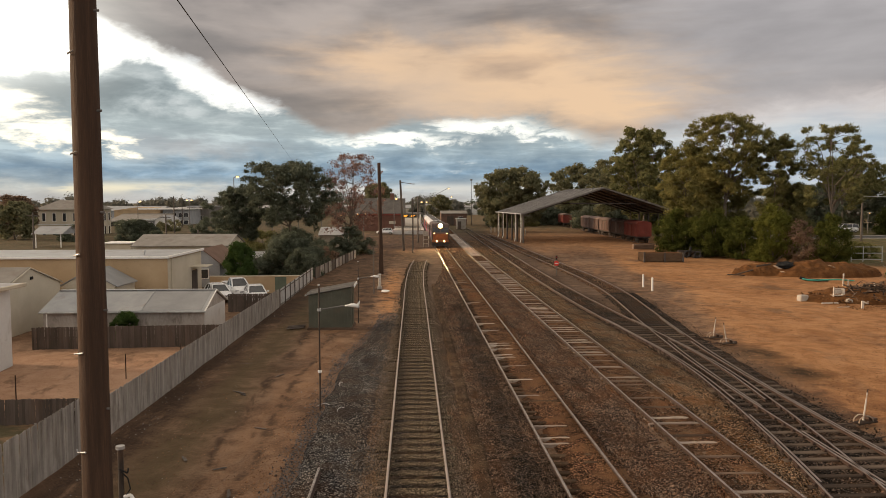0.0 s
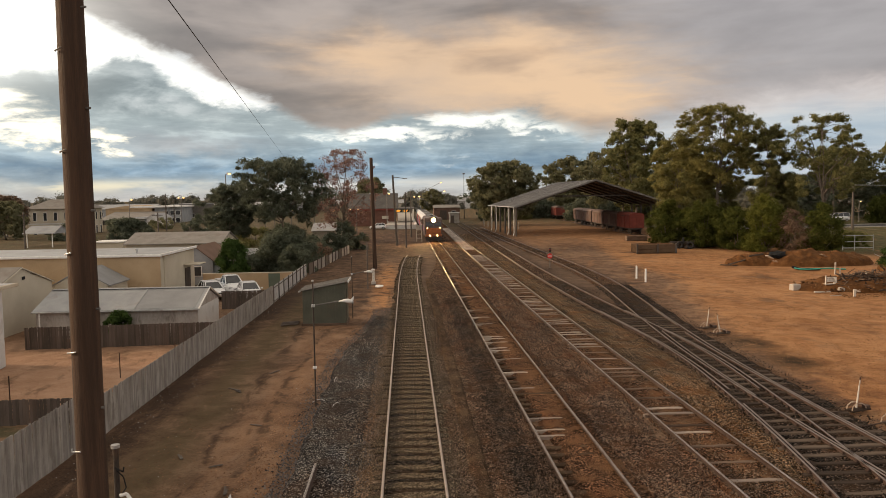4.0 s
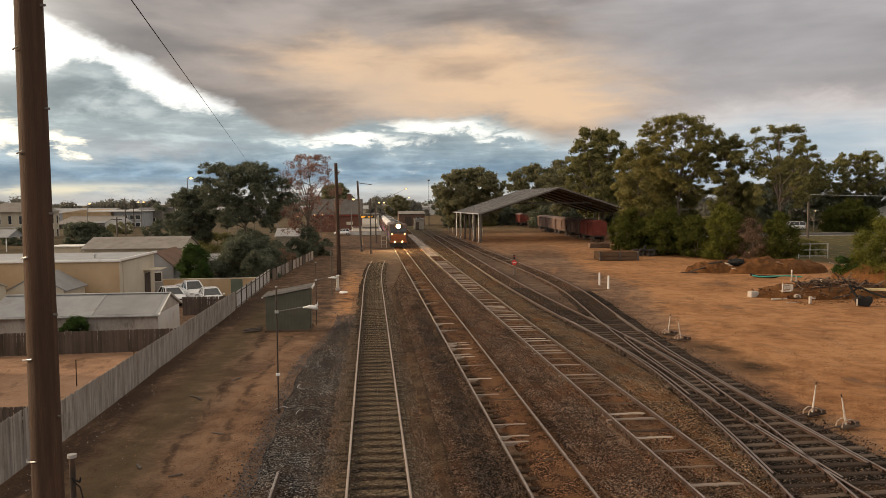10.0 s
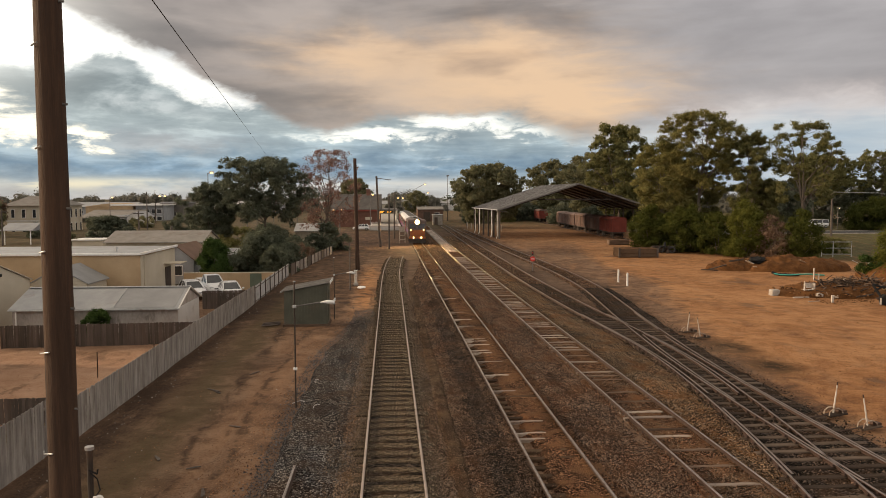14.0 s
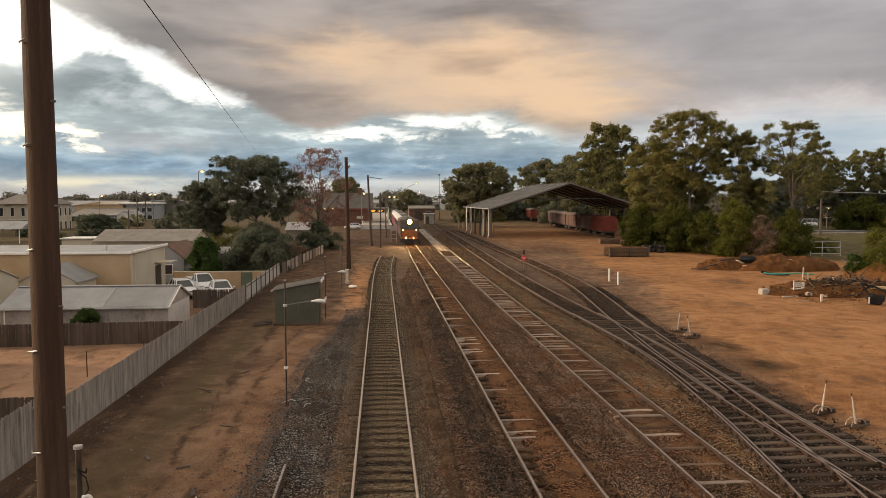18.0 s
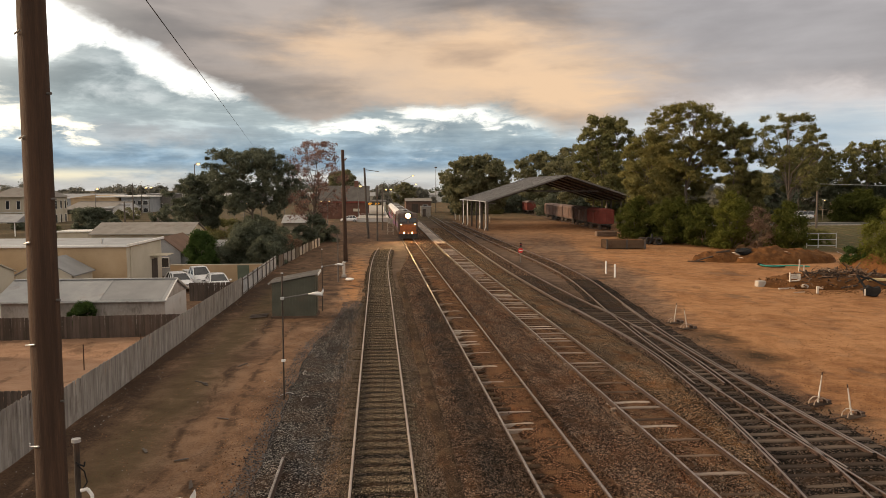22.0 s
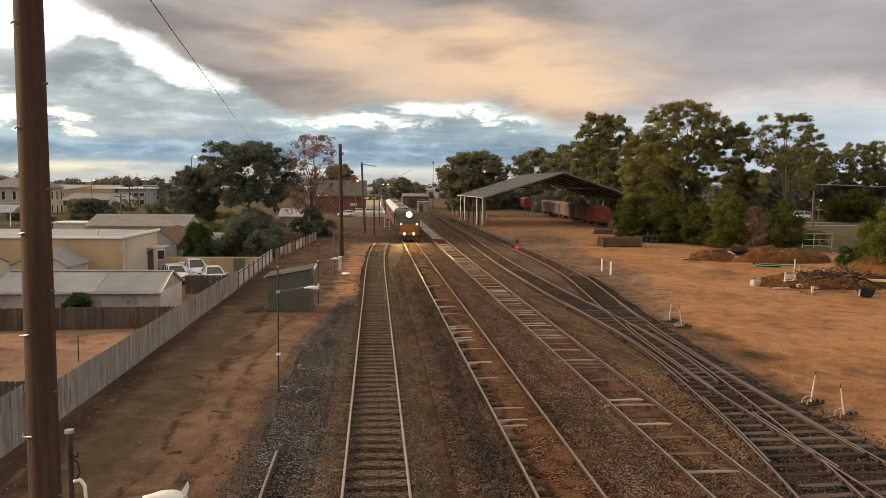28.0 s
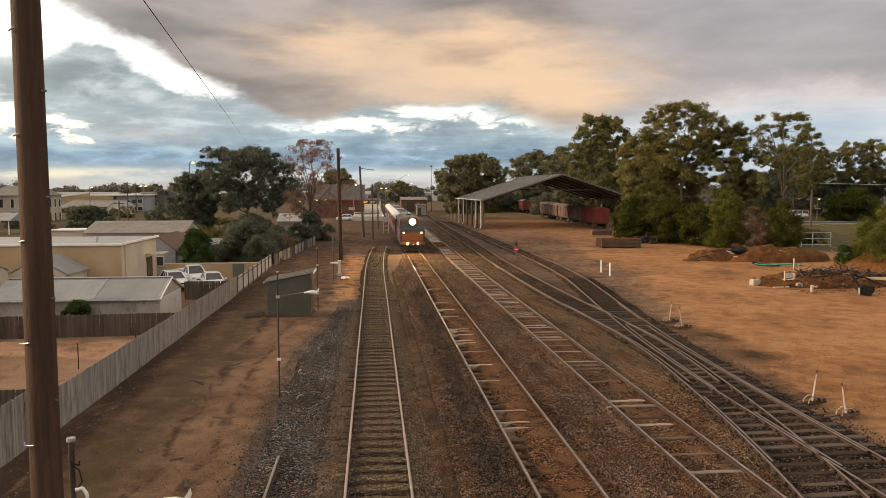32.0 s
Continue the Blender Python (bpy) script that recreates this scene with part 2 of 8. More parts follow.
def surf(name, stops, scale=1.5, rough=0.85, bump=0.3, fine=40.0, metal=0.0, vary=0.0, island=0.0, stain=None, stretch=(1, 1, 1), depth=0.02, spec=0.35, stained=False):
    """A surface with large and small variation in colour, and fine relief. stops: colours from dark to light."""
    m = bpy.data.materials.new(name)
    m.use_nodes = True
    n = Net(m.node_tree)
    at = n.add("ShaderNodeTexCoord").outputs["Object"]
    info = n.add("ShaderNodeObjectInfo")
    at = n.vmath("ADD", at, n.vmath("MULTIPLY", info.outputs["Location"], (0.37, 0.53, 0.71))) if vary else at
    at = n.vmath("MULTIPLY", at, stretch) if stretch != (1, 1, 1) else at
    big, small = n.noise(at, scale, 5, 0.6, 0.2), n.noise(at, fine, 4, 0.65)
    fac = n.math("ADD", n.math("MULTIPLY", big, 0.65), n.math("MULTIPLY", small, 0.35))
    if vary:
        fac = n.math("ADD", fac, n.math("MULTIPLY", n.math("SUBTRACT", info.outputs["Random"], 0.5), vary))
    if island:
        geo = n.add("ShaderNodeNewGeometry")
        fac = n.math("ADD", fac, n.math("MULTIPLY", n.math("SUBTRACT", geo.outputs["Random Per Island"], 0.5), island))
    k = len(stops) - 1
    col = n.ramp(fac, [(0.3 + 0.4 * i / max(k, 1), c) for i, c in enumerate(stops)])
    if stain:
        colour, size, amount = stain
        col = n.mix(n.math("MULTIPLY", n.span(n.noise(at, size, 6, 0.65, 0.5), 0.52, 0.68), amount), col, colour)
    if stained:
        col = patchy(n, at, col)
    b = n.add("ShaderNodeBsdfPrincipled")
    n.put(b.inputs["Base Color"], col)
    n.put(b.inputs["Roughness"], n.span(small, 0.2, 0.8, max(rough - 0.12, 0.03), min(rough + 0.1, 1.0)))
    b.inputs["Metallic"].default_value = metal
    b.inputs["Specular IOR Level"].default_value = spec
    if bump:
        w = n.add("ShaderNodeBump")
        w.inputs["Strength"].default_value, w.inputs["Distance"].default_value = bump, depth
        n.put(w.inputs["Height"], fac)
        n.put(b.inputs["Normal"], w.outputs[0])
    n.put(n.add("ShaderNodeOutputMaterial").inputs[0], b.outputs[0])
    return m


def glowing(name, colour, power):
    m = bpy.data.materials.new(name)
    m.use_nodes = True
    n = Net(m.node_tree)
    e = n.add("ShaderNodeEmission")
    e.inputs[0].default_value, e.inputs[1].default_value = (*colour, 1), power
    n.put(n.add("ShaderNodeOutputMaterial").inputs[0], e.outputs[0])
    return m


def leafy(name, stops):
    """Foliage: a colour for each leaf spray, a little light coming through."""
    m = bpy.data.materials.new(name)
    m.use_nodes = True
    n = Net(m.node_tree)
    geo = n.add("ShaderNodeNewGeometry")
    at = n.add("ShaderNodeTexCoord").outputs["Object"]
    fac = n.math("ADD", n.math("MULTIPLY", geo.outputs["Random Per Island"], 0.3), n.math("ADD", n.math("MULTIPLY", n.noise(at, 0.35, 3), 0.4), n.math("MULTIPLY", n.noise(at, 1.5, 2), 0.3)))
    col = n.ramp(fac, [(0.25 + 0.5 * i / (len(stops) - 1), c) for i, c in enumerate(stops)])
    d, t, g = n.add("ShaderNodeBsdfDiffuse"), n.add("ShaderNodeBsdfTranslucent"), n.add("ShaderNodeMixShader")
    n.put(d.inputs[0], col)
    n.put(t.inputs[0], col)
    g.inputs[0].default_value = 0.5
    n.put(g.inputs[1], d.outputs[0])
    n.put(g.inputs[2], t.outputs[0])
    n.put(n.add("ShaderNodeOutputMaterial").inputs[0], g.outputs[0])
    return m


def gravel(name, stops, size=16.0, bump=0.9, dirt=None, amount=0.5):
    """Loose stone: cells of stone size, each of its own shade, painted crevice shade between, and dirt in patches."""
    m = bpy.data.materials.new(name)
    m.use_nodes = True
    n = Net(m.node_tree)
    at = n.add("ShaderNodeTexCoord").outputs["Object"]
    bent = n.vmath("ADD", at, n.vmath("MULTIPLY", n.add("ShaderNodeTexNoise").outputs["Color"], (0.05, 0.05, 0.05)))
    cell = n.split(n.voronoi(bent, size, "F1", "Color"))[0]
    dist = n.voronoi(bent, size)
    big = n.noise(at, 0.6, 5, 0.6, 0.3)
    fac = n.math("ADD", n.math("MULTIPLY", cell, 0.6), n.math("MULTIPLY", big, 0.4))
    k = len(stops) - 1
    stops = [tuple(h * q for q in c) for h, c in zip((0.5, 1.0, 1.5), stops)]
    col = n.ramp(fac, [(0.2 + 0.6 * i / k, c) for i, c in enumerate(stops)])
    # gaps between stones darkened: crevice shadow put into the colour
    col = n.mix(n.span(dist, 0.3, 0.66), col, tuple(0.36 * q for q in stops[0]))
    if dirt:
        col = n.mix(n.math("MULTIPLY", n.span(n.noise(at, 0.9, 6, 0.62, 0.4), 0.44, 0.62), amount), col, dirt)
    col = patchy(n, at, col)
    b = n.add("ShaderNodeBsdfPrincipled")
    n.put(b.inputs["Base Color"], col)
    b.inputs["Roughness"].default_value = 0.95
    b.inputs["Specular IOR Level"].default_value = 0.06
    w = n.add("ShaderNodeBump")
    w.inputs["Strength"].default_value, w.inputs["Distance"].default_value = bump, 0.07
    n.put(w.inputs["Height"], n.math("SUBTRACT", 1.0, dist))
    n.put(b.inputs["Normal"], w.outputs[0])
    n.put(n.add("ShaderNodeOutputMaterial").inputs[0], b.outputs[0])
    return m


def make_ground_material():
    """Bare earth: brown along the fence, orange in the yard, paler tracks and dark damp patches."""
    m = bpy.data.materials.new("bare_earth")
    m.use_nodes = True
    n = Net(m.node_tree)
    at = n.add("ShaderNodeTexCoord").outputs["Object"]
    x, y, z = n.split(at)
    a, b, c = n.noise(at, 0.13, 6, 0.6, 0.6), n.noise(at, 0.9, 8, 0.68, 0.4), n.noise(at, 14.0, 7, 0.85)
    d = n.noise(n.vmath("MULTIPLY", at, (1.0, 0.35, 1.0)), 0.55, 6, 0.62, 0.5)
    fac = n.math("ADD", n.math("ADD", n.math("MULTIPLY", a, 0.26), n.math("MULTIPLY", b, 0.38)), n.math("MULTIPLY", c, 0.42))
    orange = n.ramp(fac, [(0.38, (0.123, 0.055, 0.023)), (0.465, (0.242, 0.114, 0.047)), (0.525, (0.328, 0.163, 0.072)), (0.59, (0.427, 0.231, 0.109))])
    brown = n.ramp(fac, [(0.405, (0.048, 0.026, 0.018)), (0.465, (0.097, 0.056, 0.035)), (0.525, (0.159, 0.098, 0.062)), (0.59, (0.253, 0.162, 0.104))])
    rough_x = n.math("ADD", x, n.math("MULTIPLY", n.math("SUBTRACT", b, 0.5), 5.0))
    # a trodden paler way between the fence and the siding, darker earth with weeds along the fence
    way_x = n.math("ADD", -5.1, n.math("MULTIPLY", n.math("SUBTRACT", d, 0.5), 3.0))
    trod = n.math("MULTIPLY", n.bell(n.math("SUBTRACT", x, way_x), 0.0, 1.3), n.span(d, 0.36, 0.56))
    brown = n.mix(n.math("MULTIPLY", trod, 0.75), brown, n.ramp(fac, [(0.38, (0.13, 0.07, 0.04)), (0.62, (0.30, 0.175, 0.10))]))
    edge = n.math("MULTIPLY", n.ramp(n.math("DIVIDE", y, 120.0, clamp=True), [(0.0, 0.44), (0.17, 0.46), (0.33, 0.52), (0.45, 0.62), (0.55, 0.72), (0.7, 0.73), (0.85, 0.80), (1.0, 0.92)]), 33.0)
    col = n.mix(n.span(n.math("SUBTRACT", rough_x, edge), -0.6, 2.2), brown, orange)
    col = n.mix(n.math("MULTIPLY", n.span(y, 92.0, 140.0), 0.85), col, n.mix(n.span(x, 8.0, 24.0, 0.06, 0.45), brown, orange))
    patch = n.math("MULTIPLY", n.bell(x, -1.75, 0.95), n.math("MULTIPLY", n.span(y, 47.0, 53.0), n.span(y, 92.0, 80.0)))
    col = n.mix(n.math("MULTIPLY", patch, n.span(b, 0.38, 0.5)), col, orange)
    # the sandy lot beyond the fence
    lot = n.ramp(fac, [(0.34, (0.262, 0.146, 0.084)), (0.5, (0.425, 0.255, 0.160)), (0.66, (0.545, 0.355, 0.238))])
    col = n.mix(n.math("MULTIPLY", n.span(x, -10.2, -10.8), n.span(y, 60.0, 30.0)), col, lot)
    grass = n.ramp(fac, [(0.35, (0.028, 0.029, 0.014)), (0.5, (0.058, 0.057, 0.029)), (0.65, (0.105, 0.096, 0.055))])
    # along the fence: black soil, a mossy strip, ruts worn by wheels, orange grit towards the bluestone
    sway = n.math("ADD", x, n.math("ADD", n.math("MULTIPLY", n.math("SUBTRACT", d, 0.5), 2.4), n.math("MULTIPLY", n.math("SUBTRACT", b, 0.5), 1.2)))
    near_lot = n.math("MULTIPLY", n.span(y, 78.0, 60.0), n.span(x, -10.9, -10.2))
    soil = n.math("MULTIPLY", n.bell(sway, -9.5, 1.15), near_lot)
    mossy = n.math("MULTIPLY", n.math("MULTIPLY", n.bell(sway, -7.5, 1.0), near_lot), n.span(c, 0.36, 0.56))
    rut_1 = n.math("MULTIPLY", n.bell(sway, -6.15, 0.24), n.span(d, 0.44, 0.52))
    rut_2 = n.math("MULTIPLY", n.bell(sway, -4.85, 0.22), n.span(b, 0.44, 0.54))
    ruts = n.math("MULTIPLY", n.math("MAXIMUM", rut_1, rut_2), near_lot)
    # earth past the hut darkened: dark soil and the shade on it, in one colour
    worn = n.math("MULTIPLY", n.math("MULTIPLY", n.span(n.math("ADD", x, n.math("MULTIPLY", n.math("SUBTRACT", b, 0.5), 1.6)), -2.3, -3.2), n.span(x, -10.4, -9.8)), n.math("MULTIPLY", n.span(y, 44.0, 54.0), n.span(y, 150.0, 110.0)))
    col = n.mix(n.math("MULTIPLY", worn, 0.9), col, n.mix(n.span(b, 0.38, 0.60), (0.042, 0.027, 0.018), (0.125, 0.075, 0.047)))
    yard_end = n.math("MULTIPLY", n.math("MULTIPLY", n.span(y, 80.0, 102.0), n.span(x, 7.5, 3.5)), n.span(x, -10.8, -9.8))
    col = n.mix(n.math("MULTIPLY", yard_end, 0.8), col, n.mix(n.span(b, 0.38, 0.62), (0.045, 0.030, 0.022), (0.120, 0.076, 0.051)))
    among = n.math("MULTIPLY", n.math("MULTIPLY", n.span(rough_x, 21.0, 18.0), n.span(x, 0.8, 2.0)), n.math("MULTIPLY", n.span(y, 44.0, 62.0), n.span(y, 260.0, 190.0)))
    col = n.mix(n.math("MULTIPLY", among, 0.92), col, n.ramp(fac, [(0.40, (0.036, 0.024, 0.017)), (0.50, (0.078, 0.052, 0.037)), (0.60, (0.140, 0.097, 0.070))]))
    col = n.mix(n.math("MULTIPLY", soil, 0.85), col, n.mix(n.span(c, 0.35, 0.65), (0.014, 0.009, 0.007), (0.070, 0.044, 0.030)))
    col = n.mix(n.math("MULTIPLY", mossy, 0.8), col, n.mix(c, (0.045, 0.036, 0.015), (0.105, 0.084, 0.042)))
    col = n.mix(n.math("MULTIPLY", ruts, 0.75), col, (0.034, 0.020, 0.013))
    far = n.math("MAXIMUM", n.span(y, 150.0, 230.0), n.span(rough_x, 52.0, 58.0))
    far = n.math("MAXIMUM", far, n.math("MULTIPLY", n.span(x, -10.8, -12.5), n.math("MAXIMUM", n.span(y, 66.0, 82.0), n.span(y, 31.5, 29.5))))
    col = n.mix(n.math("MULTIPLY", far, n.span(b, 0.35, 0.6, 0.45, 0.95)), col, grass)
    damp = n.math("MULTIPLY", n.span(n.noise(n.vmath("MULTIPLY", at, (1, 0.45, 1)), 0.22, 8, 0.68, 0.4), 0.57, 0.66), n.span(rough_x, 14.0, 16.0))
    pool = n.math("MULTIPLY", n.bell(n.math("ADD", x, n.math("MULTIPLY", n.math("SUBTRACT", b, 0.5), 2.5)), 17.9, 1.1), n.math("ADD", n.bell(y, 37.6, 1.9), n.bell(y, 33.2, 1.7)))
    stale = n.math("MULTIPLY", n.math("MULTIPLY", n.bell(x, 25.0, 8.0), n.bell(y, 88.0, 24.0)), n.span(n.noise(n.vmath("MULTIPLY", at, (0.35, 1, 1)), 0.3, 8, 0.7, 0.5), 0.52, 0.58))
    damp = n.math("MAXIMUM", damp, n.math("MULTIPLY", stale, 0.4))
    col = n.mix(n.math("MULTIPLY", damp, 0.6), col, (0.07, 0.04, 0.022))
    col = n.mix(n.math("MULTIPLY", pool, n.span(b, 0.34, 0.46, 0.4, 1.0)), col, (0.026, 0.019, 0.010))
    lawn = n.math("MULTIPLY", n.span(rough_x, 53.0, 57.0), n.span(y, 86.0, 94.0))
    col = n.mix(n.math("MULTIPLY", lawn, 0.85), col, n.mix(n.span(b, 0.36, 0.62), (0.042, 0.046, 0.018), (0.11, 0.105, 0.045)))
    # wheel tracks wandering along the yard, and dark crumbs everywhere
    lane = n.math("ADD", n.math("SUBTRACT", x, n.math("MULTIPLY", y, 0.22)), n.math("MULTIPLY", n.noise(n.vmath("MULTIPLY", at, (0.3, 1, 1)), 0.05, 2), 9.0))
    rut = n.math("PINGPONG", lane, 1.7)
    rut = n.math("MULTIPLY", n.math("MULTIPLY", n.span(rut, 0.5, 0.1), n.span(d, 0.44, 0.56)), n.span(rough_x, 16.0, 19.0))
    col = n.mix(n.math("MULTIPLY", rut, 0.45), col, n.mix(0.6, brown, orange))
    grit = n.span(n.noise(at, 26.0, 3, 0.8), 0.56, 0.66)
    col = n.mix(n.math("MULTIPLY", grit, 0.62), col, (0.045, 0.026, 0.015))
    clod = n.span(n.noise(at, 3.2, 6, 0.7, 0.6), 0.57, 0.66)
    col = n.mix(n.math("MULTIPLY", clod, n.span(rough_x, 14.0, 17.0, 0.0, 0.5)), col, n.mix(0.75, brown, orange))
    scuff = n.span(n.noise(n.vmath("MULTIPLY", at, (1, 0.5, 1)), 0.5, 7, 0.72, 0.6), 0.53, 0.62)
    col = n.mix(n.math("MULTIPLY", scuff, n.span(rough_x, -3.0, 15.0, 0.6, 0.3)), col, brown)
    s = n.add("ShaderNodeBsdfPrincipled")
    n.put(s.inputs["Base Color"], col)
    n.put(s.inputs["Roughness"], n.math("SUBTRACT", 0.88, n.math("MULTIPLY", damp, 0.25)))
    s.inputs["Specular IOR Level"].default_value = 0.1
    w = n.add("ShaderNodeBump")
    w.inputs["Strength"].default_value, w.inputs["Distance"].default_value = 0.9, 0.07
    n.put(w.inputs["Height"], n.math("ADD", n.math("MULTIPLY", b, 0.8), n.math("MULTIPLY", c, 0.5)))
    n.put(s.inputs["Normal"], w.outputs[0])
    n.put(n.add("ShaderNodeOutputMaterial").inputs[0], s.outputs[0])
    return m


M_EARTH = make_ground_material()
M_BLUESTONE = gravel("dark_ballast", [(0.046, 0.042, 0.043), (0.112, 0.105, 0.096), (0.244, 0.234, 0.217)], 19.0, 0.9, (0.052, 0.035, 0.025), 0.55)
M_OLD = gravel("earthy_ballast", [(0.048, 0.030, 0.021), (0.150, 0.099, 0.067), (0.338, 0.233, 0.167)], 21.0, 0.9, (0.065, 0.033, 0.016), 0.75)
M_RUSTY = gravel("rusty_ballast", [(0.064, 0.032, 0.018), (0.152, 0.080, 0.043), (0.283, 0.163, 0.094)], 20.0, 0.9, (0.135, 0.072, 0.038), 0.95)
M_YELLOW = gravel("sandy_gravel", [(0.083, 0.049, 0.027), (0.226, 0.138, 0.075), (0.432, 0.286, 0.170)], 16.0, 0.9, (0.128, 0.057, 0.019), 0.7)
M_DULL = gravel("dull_sandy_gravel", [(0.060, 0.041, 0.026), (0.170, 0.118, 0.073), (0.330, 0.240, 0.160)], 18.0, 0.9, (0.105, 0.058, 0.027), 0.8)
M_BLACK = gravel("black_ballast", [(0.025, 0.022, 0.016), (0.056, 0.047, 0.039), (0.126, 0.097, 0.082)], 15.0, 0.9, (0.054, 0.031, 0.017), 0.6)
M_SHINY = surf("polished_rail", [(0.24, 0.20, 0.175), (0.36, 0.315, 0.28), (0.50, 0.455, 0.42)], 2.0, 0.3, 0.1, 60, 0.75)
# rust, darkened further for the shade on the sides of the rails
M_RAIL = surf("shaded_rusty_rail", [(0.029, 0.015, 0.010), (0.056, 0.032, 0.022), (0.087, 0.059, 0.043)], 3.0, 0.6, 0.3, 50, 0.35)
M_MOSS = gravel("mossy_ballast", [(0.102, 0.073, 0.048), (0.205, 0.151, 0.104), (0.359, 0.267, 0.193)], 26.0, 0.9, (0.085, 0.055, 0.027), 0.7)
M_MATT_HEAD = surf("matt_rail_head", [(0.23, 0.185, 0.16), (0.34, 0.285, 0.25), (0.45, 0.39, 0.35)], 2.0, 0.7, 0.1, 60, 0.25)
M_WORN_RAIL = surf("worn_rail_head", [(0.139, 0.107, 0.088), (0.222, 0.180, 0.152), (0.315, 0.265, 0.236)], 2.0, 0.36, 0.1, 60, 0.65)
M_DARK_RAIL = surf("dark_rail", [(0.031, 0.019, 0.015), (0.064, 0.039, 0.030), (0.111, 0.070, 0.055)], 3.0, 0.65, 0.3, 50, 0.3)
M_DIRTY_WALL = surf("mould_streaked_wall", [(0.217, 0.198, 0.179), (0.348, 0.315, 0.286), (0.476, 0.437, 0.402)], 0.8, 0.9, 0.3, 8, 0, 0, stretch=(1, 1, 0.5), stain=((0.141, 0.122, 0.101), 1.1, 0.7))
M_SLEEPER = surf("weathered_sleeper", [(0.072, 0.047, 0.033), (0.124, 0.084, 0.060), (0.190, 0.135, 0.100)], 2.0, 0.85, 0.6, 18, 0, 0.5, stretch=(0.6, 4, 4), spec=0.1)
# pale timber, its colour lifted as well for the glint of the sky
M_PALE_SLEEPER = surf("pale_sleeper", [(0.182, 0.135, 0.107), (0.299, 0.235, 0.187), (0.448, 0.372, 0.302)], 2.0, 0.55, 0.4, 20, 0, 0.4, stretch=(0.6, 4, 4), stain=((0.122, 0.067, 0.043), 2.0, 0.7), spec=0.4)
M_BURIED = surf("earthy_sleeper", [(0.042, 0.026, 0.016), (0.075, 0.048, 0.029), (0.117, 0.078, 0.049)], 2.0, 0.9, 0.6, 20, 0, 0.5, stain=((0.072, 0.042, 0.027), 1.5, 0.8), spec=0.1)
M_MOSSY_SLEEPER = gravel("mossy_sleeper", [(0.166, 0.124, 0.081), (0.293, 0.230, 0.150), (0.446, 0.355, 0.251)], 34.0, 1.0, (0.050, 0.038, 0.028), 0.7)
M_DARK_SLEEPER = surf("dark_sleeper", [(0.038, 0.027, 0.020), (0.073, 0.053, 0.039), (0.127, 0.096, 0.073)], 2.0, 0.8, 0.6, 18, 0, 0.5, stretch=(0.6, 4, 4), spec=0.1)
M_PALING = surf("grey_paling", [(0.162, 0.143, 0.129), (0.258, 0.229, 0.205), (0.361, 0.327, 0.294)], 1.6, 0.85, 0.6, 24, 0, 0.22, stretch=(3, 3, 0.5), stain=((0.117, 0.090, 0.068), 1.2, 0.6))
M_DARK_PALING = surf("brown_paling", [(0.053, 0.042, 0.034), (0.087, 0.068, 0.056), (0.129, 0.101, 0.084)], 1.6, 0.85, 0.5, 24, 0, 0.28, stretch=(3, 3, 0.5), stain=((0.112, 0.066, 0.044), 0.5, 0.5))
M_POLE = surf("timber_pole", [(0.026, 0.016, 0.011), (0.052, 0.031, 0.021), (0.101, 0.058, 0.036)], 1.6, 0.8, 1.0, 22, 0, 0.1, stretch=(6, 6, 0.3), stain=((0.083, 0.043, 0.022), 1.0, 0.6), spec=0.2)
M_GREY_POLE = surf("grey_timber_pole", [(0.05, 0.042, 0.036), (0.09, 0.075, 0.064), (0.14, 0.12, 0.10)], 1.2, 0.85, 0.6, 20, 0, 0.2, stretch=(5, 5, 0.4))
M_GALV = surf("galvanised_steel", [(0.30, 0.31, 0.31), (0.42, 0.43, 0.43), (0.54, 0.55, 0.55)], 2.5, 0.5, 0.15, 50, 0.5, 0.1, stain=((0.20, 0.13, 0.09), 1.5, 0.35))
M_DULL_STEEL = surf("dull_steel", [(0.09, 0.085, 0.08), (0.15, 0.14, 0.13), (0.22, 0.205, 0.19)], 2.5, 0.6, 0.2, 50, 0.3, 0.1)
M_POST = surf("brown_lamp_post", [(0.022, 0.016, 0.012), (0.04, 0.03, 0.024), (0.065, 0.051, 0.042)], 2.5, 0.6, 0.3, 40, 0.2, 0.1, stain=((0.11, 0.06, 0.035), 2.0, 0.5))
M_WHITE = surf("white_paint", [(0.62, 0.61, 0.58), (0.74, 0.73, 0.70), (0.82, 0.81, 0.78)], 1.2, 0.6, 0.15, 30, 0, 0.08, stain=((0.42, 0.36, 0.28), 1.4, 0.3))
M_WORN_WHITE = surf("worn_white_paint", [(0.357, 0.315, 0.264), (0.527, 0.481, 0.416), (0.646, 0.606, 0.544)], 5.0, 0.65, 0.4, 40, 0, 0.1, stain=((0.187, 0.100, 0.064), 7.0, 0.7))
M_RUST_WHITE = surf("rusting_white_paint", [(0.130, 0.065, 0.039), (0.390, 0.299, 0.221), (0.806, 0.728, 0.624)], 6.0, 0.7, 0.4, 40, 0, 0.1, stain=((0.09, 0.04, 0.025), 5.0, 0.8))
M_TIN = surf("grey_iron_roof", [(0.239, 0.243, 0.248), (0.330, 0.335, 0.335), (0.422, 0.427, 0.422)], 0.6, 0.5, 0.12, 12, 0.25, 0.1, stain=((0.220, 0.165, 0.129), 0.5, 0.45))
M_TIN_DARK = surf("duller_iron_sheet", [(0.19, 0.192, 0.195), (0.255, 0.257, 0.257), (0.32, 0.322, 0.32)], 0.6, 0.55, 0.12, 12, 0.25, 0.1)
